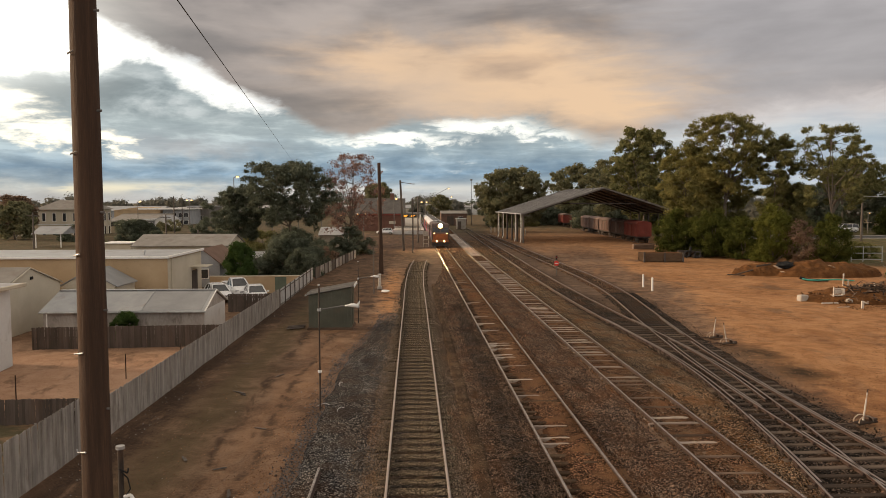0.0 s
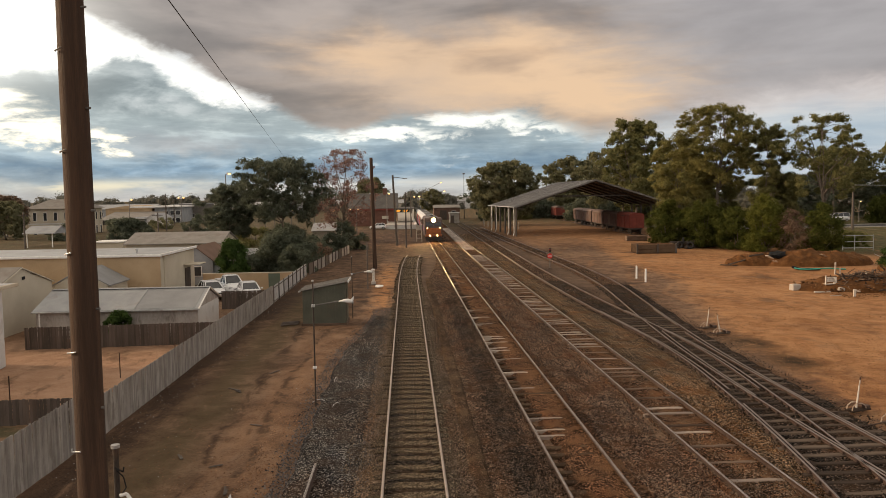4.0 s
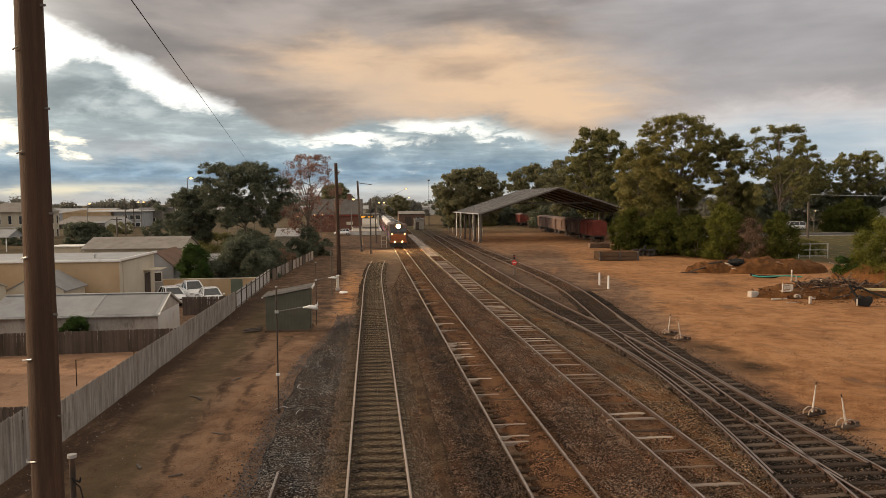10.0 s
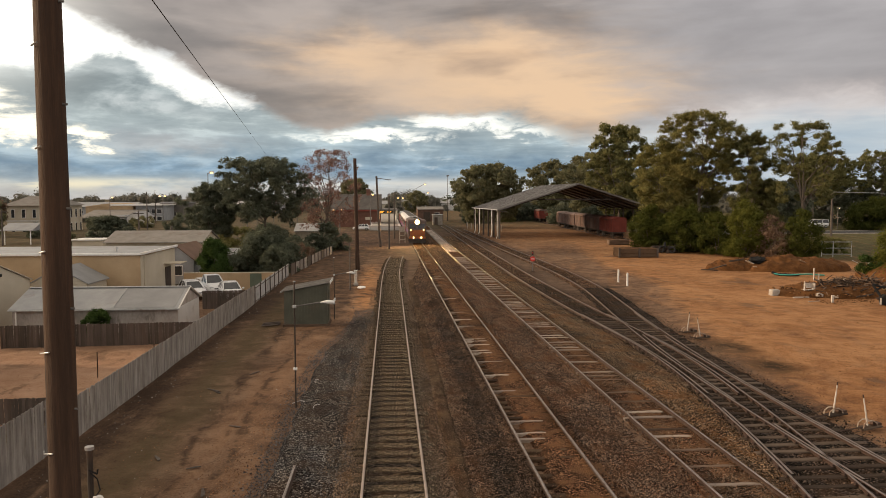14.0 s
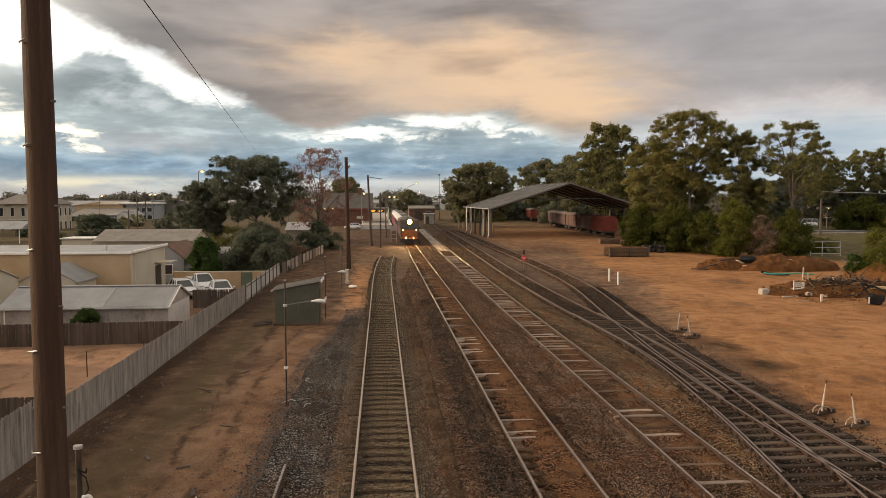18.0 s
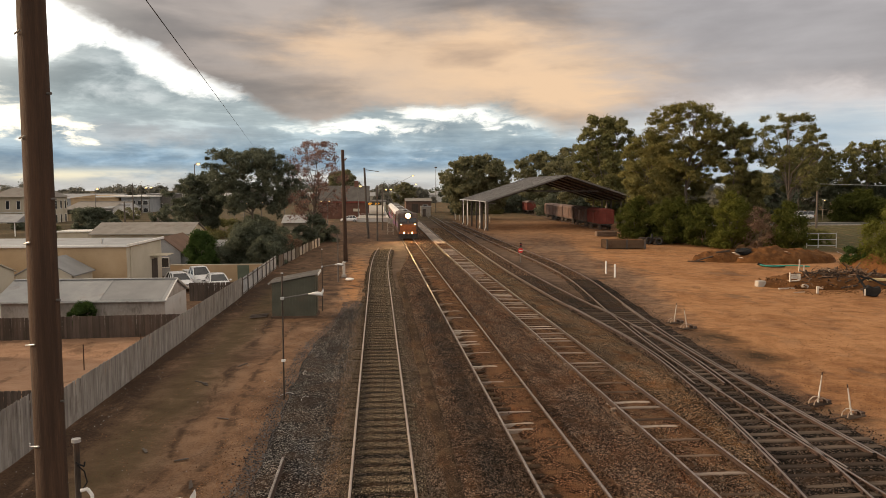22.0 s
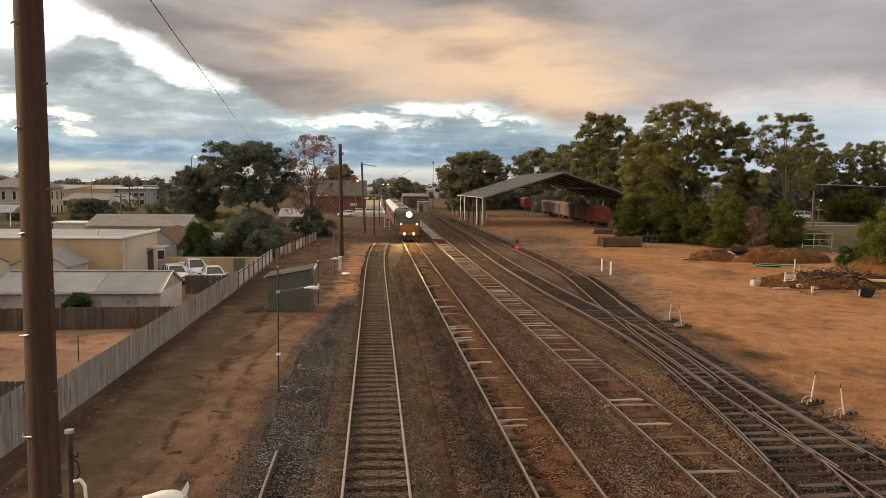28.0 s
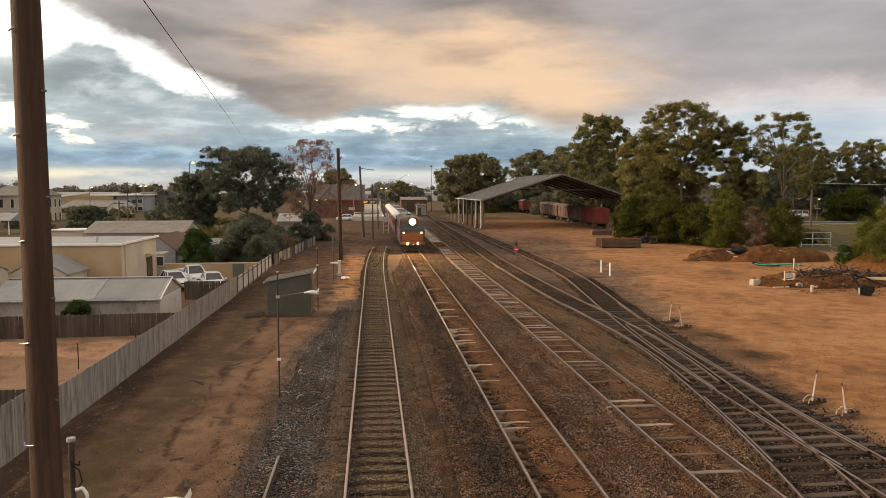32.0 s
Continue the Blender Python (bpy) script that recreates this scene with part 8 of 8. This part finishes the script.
def make_town():
    t = thing("garage", "long white garage with a grey iron gabled roof", "garage", (0, 0, 0))
    gable(t, -23.5, -13.35, 48.6, 54.0, -1.0, 0.82, 1.75, M_DIRTY_WALL, M_TIN, "x", 0.25)
    # paler sheet paints the brighter sky light on the end wall
    part("end_sheet", B(((-13.33, 51.3, -0.1), (0.03, 5.3, 1.8))), M_RENDER, t, "end wall sheet paled for the sky light on it")
    bm = bmesh.new()
    box(bm, (-15.35, 49.85, 1.355), (3.8, 3.02, 0.02), Matrix.Rotation(math.atan2(0.93, 2.7), 4, "X"))
    part("roof_sheet", bm, M_TIN_DARK, t, "darker replaced roof sheet")
    for x in (-21.2, -17.3):
        bm = bmesh.new()
        box(bm, (x, 49.85, 1.37), (0.09, 3.05, 0.03), Matrix.Rotation(math.atan2(0.93, 2.7), 4, "X"))
        part("roof_joint", bm, M_TIN, t)
    part("ridge_cap", B(((-18.4, 51.3, 1.87), (10.4, 0.34, 0.05)), bevel=0.015), M_TIN, t)
    part("gutter_pipe", R(((-23.2, 48.4, -1.0), (-23.2, 48.4, 0.75), 0.045)), M_WHITE, t)
    part("barge_board", R(((-13.2, 48.3, 0.80), (-13.2, 51.3, 1.86), 0.05), ((-13.2, 51.3, 1.86), (-13.2, 54.3, 0.80), 0.05), seg=4), M_WHITE, t)
    part("gutter", B(((-18.4, 48.3, 0.76), (10.5, 0.1, 0.09)), bevel=0.02), M_GALV, t)
    t = thing("workshop_building", "long tan rendered workshop with a pale flat roof", "building", (0, 0, 0))
    part("wall", B(((-30.9, 66.9, 1.1), (22.0, 9.8, 4.2))), M_TAN, t)
    part("roof", B(((-30.9, 66.9, 3.25), (22.3, 10.1, 0.12))), M_TIN, t)
    part("gutter", B(((-30.9, 61.85, 3.28), (22.5, 0.16, 0.2)), bevel=0.03), M_WHITE, t, "white gutter")
    part("barge_trim", B(((-19.7, 66.9, 3.32), (0.16, 10.3, 0.22)), bevel=0.03), M_WHITE, t)
    part("side_wall", B(((-19.88, 66.9, 1.05), (0.06, 9.7, 4.1))), M_CREAM, t, "paler side wall")
    part("awning", B(((-19.2, 69.4, 1.95), (1.5, 2.4, 0.08)), bevel=0.01), M_CREAM, t, "cream door awning")
    part("door", B(((-19.83, 69.4, 0.3), (0.1, 1.6, 2.6)), bevel=0.01), M_DARK_PALING, t, "dark brown door")
    part("corner_pipe", R(((-19.8, 62.8, -1.0), (-19.8, 62.8, 3.1), 0.06)), M_CREAM, t)
    part("roof_vent", R(((-22.6, 64.5, 3.3), (-22.6, 64.5, 3.6), 0.09), ((-22.6, 64.5, 3.57), (-22.6, 64.5, 3.7), 0.18, 0.12)), M_GALV, t)
    t = thing("small_house", "small house with a grey tin gable roof", "house", (0, 0, 0))
    gable(t, -26.2, -22.2, 57.0, 61.0, -1.0, 1.5, 2.6, M_CREAM, M_TIN_DARK, "y", 0.2)
    add_window(t, (-23.2, 56.98, 0.5), (1.1, 0.9))
    t = thing("house", "cream gabled house beside the lot", "house", (0, 0, 0))
    gable(t, -37.0, -26.0, 47.6, 56.5, -1.0, 1.9, 3.27, M_CREAM, M_OLD_ROOF, "x", 0.15)
    part("barge_trim", R(((-25.9, 47.4, 1.85), (-25.9, 52.05, 3.32), 0.045), ((-25.9, 52.05, 3.32), (-25.9, 56.7, 1.85), 0.045), seg=4), M_CREAM, t)
    part("wall_vent", B(((-25.97, 52.3, 2.6), (0.06, 0.35, 0.2))), M_BLACK_PLASTIC, t)
    # white building with a rounded corner by the lot
    t = thing("white_building", "white rendered building with a rounded corner", "building", (0, 0, 0))
    bm = bmesh.new()
    k = 8
    r = 1.1
    out = [(-34, 25.0), (-20.6, 25.0)] + [(-21.4 - r * (1 - math.cos(math.pi / 2 * i / k)) + 0.0, 41.6 - r + r * math.sin(math.pi / 2 * i / k)) for i in range(k + 1)] + [(-34, 41.6)]
    a = [bm.verts.new((x, y, -1.0)) for x, y in out]
    b = [bm.verts.new((x, y, 3.25)) for x, y in out]
    bm.faces.new(a[::-1])
    bm.faces.new(b)
    for i in range(len(a)):
        bm.faces.new((a[i], a[(i + 1) % len(a)], b[(i + 1) % len(a)], b[i]))
    part("wall", bm, M_RENDER, t)
    part("roof", B(((-27.6, 33.3, 3.33), (13.2, 16.9, 0.1))), M_TIN, t)
    part("gutter", B(((-20.95, 33.2, 3.33), (0.16, 16.6, 0.2)), bevel=0.03), M_CREAM, t)
    make_car("small white hatchback in the car park", (-17.2, 67.4, -1.0), -62, "hatch")
    make_car("white utility truck in the car park", (-16.1, 69.8, -1.0), -62, "ute")
    make_car("white sedan in the car park", (-13.75, 66.6, -1.0), -70, "sedan")
    make_car("white car parked before the station", (-6.2, 180, 0.0), 180, "hatch")
    make_car("white van parked beyond the yard trees", (108.5, 182, 0.0), 180, "van")
    # roofs further off
    t = thing("long_house", "long low house with a dull grey roof", "house", (0, 0, 0))
    gable(t, -33.8, -22.4, 93, 101, -1.0, 2.5, 3.6, M_CREAM, M_OLD_ROOF, "x", 0.5)
    for x in (-32, -29, -26):
        add_window(t, (x, 93, 1.0), (1.2, 1.0))
    t = thing("house", "grey weatherboard house with a red-brown gable roof", "house", (0, 0, 0))
    gable(t, -23.2, -19.7, 78, 86, -1.0, 1.5, 2.9, M_GREY_WALL, M_STORE, "y", 0.4)
    add_window(t, (-21.4, 77.98, 0.4), (1.0, 0.9))
    t = thing("shed", "small garden shed with a pale tin roof", "shed", (0, 0, 0))
    gable(t, -21.6, -18.6, 99, 102.5, -1.0, 0.5, 1.1, M_GREY_WALL, M_TIN, "x", 0.3)
    part("door", B(((-20.2, 98.97, -0.2), (0.8, 0.06, 1.5)), bevel=0.01), M_DARK_PALING, t)
    t = thing("house", "small pale house behind the dark bushes", "house", (0, 0, 0))
    gable(t, -15.5, -10.5, 128, 136, 0, 2.2, 3.3, M_CREAM, M_TIN, "x", 0.4)
    t = thing("hotel_building", "two-storey cream hotel with a hipped roof", "building", (-2.2, 0, 0))
    part("wall", B(((-79.9, 187.5, 2.4), (12.8, 11, 7.4))), M_CREAM, t)
    bm = bmesh.new()
    v = [bm.verts.new(p) for p in ((-87.0, 181.3, 6.05), (-72.9, 181.3, 6.05), (-72.9, 193.7, 6.05), (-87.0, 193.7, 6.05), (-83.5, 187.5, 8.3), (-76.4, 187.5, 8.3))]
    for f in ((0, 1, 5, 4), (1, 2, 5), (2, 3, 4, 5), (3, 0, 4), (3, 2, 1, 0)):
        bm.faces.new([v[i] for i in f])
    part("roof", bm, M_OLD_ROOF, t)
    part("chimney", B(((-78.0, 186.5, 8.2), (1.0, 0.9, 1.9)), bevel=0.03), M_CREAM, t)
    part("string_course", B(((-79.9, 181.97, 2.5), (12.7, 0.1, 0.25))), M_RENDER, t)
    for x in (-84.8, -82.4, -80.0, -77.6, -75.2):
        for z in (4.2, 0.9):
            add_window(t, (x, 182, z), (0.7, 1.9))
    for y in (183.6, 186.4, 189.2, 191.8):
        for z in (4.2, 0.9):
            add_window(t, (-73.5, y, z), (0.8, 1.9), "x")
    t = thing("verandah", "pale tin-roofed shelter with open sides", "shelter", (0, 0, 0))
    gable(t, -64.6, -59.6, 131, 137, 2.3, 2.4, 3.5, M_GREY_WALL, M_TIN, "x", 0.3)
    for x in (-64.2, -60.0):
        part("post", R(((x, 131.2, -1.0), (x, 131.2, 2.5), 0.09)), M_WHITE, t)
    t = thing("warehouse", "broad tan warehouse with a pale low roof", "building", (0, 0, 0))
    part("wall", B(((-93.8, 272, 2.2), (15.6, 20, 5.4))), M_TAN, t)
    bm = bmesh.new()
    prism(bm, [(-102.0, 4.9), (-93.8, 6.0), (-85.6, 4.9)], 261.6, 282)
    part("gable_roof", bm, M_TAN, t)
    part("lean_to", B(((-90.0, 254, 0.4), (16.5, 11, 1.9))), M_UNDER, t, "dark open front")
    bm = bmesh.new()
    v = [bm.verts.new(p) for p in ((-98.5, 247.5, 1.6), (-81, 247.5, 1.6), (-81, 261.9, 3.9), (-98.5, 261.9, 3.9), (-98.5, 247.5, 1.3), (-81, 247.5, 1.3), (-81, 261.9, 3.6), (-98.5, 261.9, 3.6))]
    for f in ((0, 1, 2, 3), (7, 6, 5, 4), (0, 4, 5, 1), (1, 5, 6, 2), (2, 6, 7, 3), (3, 7, 4, 0)):
        bm.faces.new([v[i] for i in f])
    part("lean_to_roof", bm, M_OLD_ROOF, t, "pale lean-to roof")
    t = thing("warehouse", "two-storey grey warehouse with a flat white roof", "building", (0, 0, 0))
    part("wall", B(((-81.0, 272, 2.2), (9.0, 18, 6.0))), M_GREY_WALL, t)
    part("flat_roof", B(((-84.6, 271.5, 5.45), (17.5, 20, 0.5)), bevel=0.05), M_WHITE, t, "white flat roof edge")
    for x in (-84.2, -81.8, -79.4, -77.6):
        for z in (3.3, 0.8):
            add_window(t, (x, 263, z), (1.5, 1.3))
    t = thing("warehouse", "dark grey warehouse with a flat roof", "building", (0, 0, 0))
    part("wall", B(((-77.3, 286, 2.6), (8.0, 18, 7.0))), M_DARK_ROOF, t)
    part("flat_roof", B(((-77.3, 286, 6.2), (8.4, 18.4, 0.3)), bevel=0.05), M_GREY_WALL, t)
    add_window(t, (-77.0, 277, 2.0), (2.4, 1.4))
    t = thing("shop_building", "white gabled shop building in the town", "building", (0, 0, 0))
    gable(t, -75.6, -71.3, 225, 236, -0.5, 2.3, 3.7, M_RENDER, M_TIN, "y", 0.3)
    add_window(t, (-73.4, 225, 1.0), (1.6, 1.4))
    t = thing("shop_building", "grey-fronted shop with a flat awning", "building", (0, 0, 0))
    part("wall", B(((-77.4, 230, 1.1), (3.5, 10, 3.3))), M_GREY_WALL, t)
    part("awning", B(((-77.4, 224.2, 2.5), (3.9, 1.6, 0.25)), bevel=0.03), M_RENDER, t)
    add_window(t, (-77.4, 225, 0.9), (2.2, 1.6))
    t = thing("shed", "low shed with a pale flat roof", "shed", (0, 0, 0))
    part("wall", B(((-40.6, 107, 0.3), (4.0, 4, 3.4))), M_CREAM, t)
    part("roof", B(((-40.6, 107, 2.12), (4.4, 4.6, 0.16)), bevel=0.02), M_WHITE, t)
    # beyond the side road: a fuel-stop canopy, a tan house and a white-gabled house
    t = thing("canopy", "pale flat canopy on steel posts beyond the trees", "canopy", (0, 0, 0))
    part("roof", B(((158, 270, 6.0), (32, 10, 0.6)), bevel=0.05), M_GALV, t)
    for x in (146, 154, 162, 170):
        part("post", R(((x, 266, 0), (x, 266, 5.8), 0.25)), M_GALV, t)
    t = thing("house", "tan house with a dark roof beyond the trees", "house", (0, 0, 0))
    gable(t, 137, 146, 228, 240, 0, 3.8, 5.2, M_TAN, M_DARK_ROOF, "x", 0.6)
    for x in (139, 143):
        add_window(t, (x, 228, 2.0), (1.6, 1.4))
    t = thing("house", "white-gabled house with a grey roof beyond the road", "house", (0, 0, 0))
    gable(t, 133, 145, 176, 190, 0, 3.6, 5.8, M_RENDER, M_TIN, "y", 0.5)
    add_window(t, (136, 176, 1.8), (1.6, 1.3))
    add_window(t, (142, 176, 1.8), (1.6, 1.3))
    for n, (x, y, w, h, m) in enumerate(((-120, 320, 30, 6, M_GREY_WALL), (-88, 340, 36, 5.5, M_CREAM), (-20, 420, 40, 6, M_CREAM), (25, 450, 50, 6.5, M_RENDER), (-150, 260, 24, 5, M_CREAM), (-62, 380, 26, 6, M_GREY_WALL))):
        t = thing("far_building", "pale low building far off in the town", "building", (0, 0, 0))
        gable(t, x - w / 2, x + w / 2, y, y + 18, -0.5, h * 0.7, h, m, M_TIN, "x", 0.5)
        for i in range(5):
            add_window(t, (x - w * 0.4 + i * w * 0.2, y, h * 0.35), (1.6, 1.3))


def make_side_road():
    road = from_arrays("side_road", [(66, 152, 0.03), (260, 152, 0.03), (260, 163, 0.03), (66, 163, 0.03), (66, 152, -0.3), (260, 152, -0.3), (260, 163, -0.3), (66, 163, -0.3)], [(0, 1, 2, 3), (0, 4, 5, 1), (1, 5, 6, 2), (2, 6, 7, 3), (3, 7, 4, 0)], M_ASPHALT)
    tagged(road, "grey asphalt side road beyond the trees", "road", kind="structure")
    for y in (151.85, 163.15):
        kerb = tagged(part("kerb", B(((163, y, 0.0), (194, 0.3, 0.3)), bevel=0.03), M_CONCRETE), "concrete kerb of the side road", "kerb", kind="structure")


def make_station():
    p = thing("platform", "station platform with a pale rendered face", "platform", (0, 0, 0))
    part("slab", B(((-0.6, 250, 0.45), (7.6, 140, 1.0)), bevel=0.03), M_CONCRETE, p)
    part("edge", B(((3.0, 250, 0.99), (0.5, 140, 0.1)), bevel=0.02), M_WHITE, p, "white platform edge")
    part("end_face", B(((-0.6, 179.96, 0.4), (7.5, 0.1, 0.85))), M_PLASTER, p, "pale rendered end face")
    for x in (-3.8, -1.6, 0.6, 2.6):
        part("fence_post", R(((x, 180.4, 0.9), (x, 180.4, 2.0), 0.05)), M_WHITE, p)
    part("fence_rail", R(((-3.8, 180.4, 1.9), (2.6, 180.4, 1.9), 0.04), ((-3.8, 180.4, 1.45), (2.6, 180.4, 1.45), 0.04)), M_WHITE, p)
    t = thing("station_building", "red brick station building with a dark gabled roof", "building", (0, 0, 0))
    gable(t, -14.5, -1.7, 200, 212, 0.0, 4.9, 8.6, M_BRICK, M_DARK_ROOF, "x", 0.5)
    part("awning", B(((0.5, 214, 4.5), (5.0, 30, 0.25)), bevel=0.03), M_DARK_ROOF, t)
    part("awning_fascia", B(((-8.2, 199.6, 4.4), (12.6, 0.14, 0.5)), bevel=0.02), M_RED_WAGON, t, "red-brown fascia board")
    part("name_board", B(((-4.9, 199.8, 2.3), (1.7, 0.1, 0.75)), bevel=0.02), M_CREAM, t, "plain cream board")
    for i in range(5):
        part("awning_post", R(((2.6, 198 + i * 7, 0.9), (2.6, 198 + i * 7, 4.5), 0.09)), M_WHITE, t)
    for i, x in enumerate((-1.2, 0.7)):
        s = thing("departure_sign", "glowing amber departure sign under the awning", "sign", (x, 198.8, 4.0), group="departure signs")
        part("case", B(((0, 0.1, 0), (1.5, 0.18, 0.6)), bevel=0.02), M_BLACK_PLASTIC, s)
        part("lit_bars", B(((-0.1, -0.01, 0.13), (1.1, 0.03, 0.14)), ((-0.25, -0.01, -0.13), (0.8, 0.03, 0.14))), M_AMBER, s, "amber lit bars")
    c = thing("chimney_stack", "brick chimney on the station roof", "chimney", (-5.0, 206, 7.9))
    part("stack", B(((0, 0, 0.9), (1.1, 1.1, 2.6)), bevel=0.03), M_BRICK, c)
    # white signal ladder beside the main line
    s = thing("relay_stand", "white steel ladder stand beside the main line", "stand", (2.6, 128.5, 0))
    part("upright", R(((-0.45, 0, 0), (-0.45, 0, 3.0), 0.05)), M_WORN_WHITE, s)
    part("upright", R(((0.45, 0, 0), (0.45, 0, 3.0), 0.05)), M_WORN_WHITE, s)
    for z in (0.6, 1.3, 2.0, 2.8):
        part("rung", R(((-0.45, 0, z), (0.45, 0, z), 0.04)), M_WORN_WHITE, s)
    part("panel", B(((0, 0, 2.4), (0.9, 0.08, 0.9))), M_WORN_WHITE, s)
    # long brown building behind the train
    b = thing("station_store", "long brown timber store beyond the station", "building", (0, 0, 0))
    gable(b, 10.0, 18.4, 246, 256, 0, 3.9, 4.7, M_STORE, M_OLD_ROOF, "x", 0.4)
    part("door", B(((13.0, 245.9, 1.5), (2.2, 0.15, 3.0))), M_DARK_PALING, b)
    add_window(b, (16.4, 246, 2.2), (1.4, 1.2))
    h = thing("trackside_hut", "pale trackside hut beside the loop line", "hut", (14.4, 215, 0))
    part("body", B(((0, 0, 1.4), (2.7, 3.5, 2.8)), bevel=0.03), M_CONCRETE, h)
    part("roof", B(((0, 0, 2.9), (3.1, 4.0, 0.15)), bevel=0.02), M_TIN, h)
    part("door", B(((-0.5, -1.78, 1.1), (0.9, 0.06, 2.1))), M_DARK_PALING, h)
    for i in range(9):
        f = thing("bollard", "white concrete bollard by the yard road", "bollard", (20.2 + i * 0.75, 188 - i * 2.2, 0), group="white bollards")
        part("post", R(((0, 0, 0), (0, 0, 1.5), 0.11, 0.1), seg=8), M_CONCRETE, f)


def make_street_lamp(at, high, reach, heads, label="tall station lamp with glowing amber heads", rise=0.28, lens=0.3):
    t = thing("street_lamp", label, "street lamp", at, group="station lamps")
    part("post", R(((0, 0, 0), (0, 0, high), 0.12, 0.07)), M_DULL_STEEL, t)
    bm = bmesh.new()
    tube(bm, [(0, 0, high - 0.1), (reach * 0.5, 0, high + rise * abs(reach) * 0.55), (reach, 0, high + rise * abs(reach))] if heads == 1 else [(-0.6, 0, high), (0.6, 0, high)], 0.05, 6)
    part("arm", bm, M_DULL_STEEL, t)
    for i in range(heads):
        x, z = (reach, high + rise * abs(reach)) if heads == 1 else (-0.75 + 1.5 * i, high)
        part("lamp_head", B(((x, 0, z), (0.9, 0.4, 0.2)), bevel=0.04), M_GALV, t)
        bm = bmesh.new()
        bmesh.ops.create_uvsphere(bm, u_segments=10, v_segments=6, radius=lens, matrix=Matrix.Translation((x, -0.12, z - 0.16)) @ Matrix.Diagonal((1, 0.7, 0.6, 1)))
        part("glowing_lens", bm, M_STREET, t, "glowing amber lens", True)


def make_lamps():
    make_street_lamp((5.0, 250, 0), 8.0, 7.6, 1, rise=0.57)
    make_street_lamp((12.4, 265, 0), 9.0, 2.0, 1)
    make_street_lamp((4.2, 236, 0), 7.8, 0, 2)
    make_street_lamp((-4.2, 190, 0), 8.5, 0.6, 1)
    for x, h in ((-27.7, 4.75), (-24.1, 4.95), (-19.1, 4.75), (-15.2, 4.9), (-11.6, 5.15), (-9.9, 5.15), (-29.7, 4.7)):
        make_street_lamp((x - 0.4, 165, 0), h, 0.4, 1, "low street lamp with a small amber glow", lens=0.15)
    for x, y, h in ((20.2, 250, 15.0), (21.8, 205, 15.3)):
        t = thing("light_mast", "tall slim floodlight mast", "mast", (x, y, 0), group="light masts")
        part("mast", R(((0, 0, 0), (0, 0, h), 0.14, 0.07)), M_DULL_STEEL, t)
        part("floodlight", B(((0, 0, h), (0.8, 0.4, 0.4)), bevel=0.05), M_DULL_STEEL, t)
    make_street_lamp((-32.5, 140, 0), 12.3, 0.7, 1, "street lamp with a glowing amber head")
    make_street_lamp((-76.8, 215, 0), 7.9, 0.7, 1, "street lamp with a glowing amber head")
    make_street_lamp((-69.7, 240, 0), 8.5, 0.8, 2, "street lamp with a glowing amber head")
    make_street_lamp((110, 176, 0), 5.0, 0.3, 1, "street lamp with a glowing amber head", lens=0.16)


make_poles()
make_hut()
make_yard()
make_sticks()
make_goods_shed()
make_wagons()
make_train()
make_town()
make_side_road()
make_station()
make_lamps()
make_spoil()
make_trees()
make_stones()
make_fences()
make_sleepers()
make_chairs()
motions()
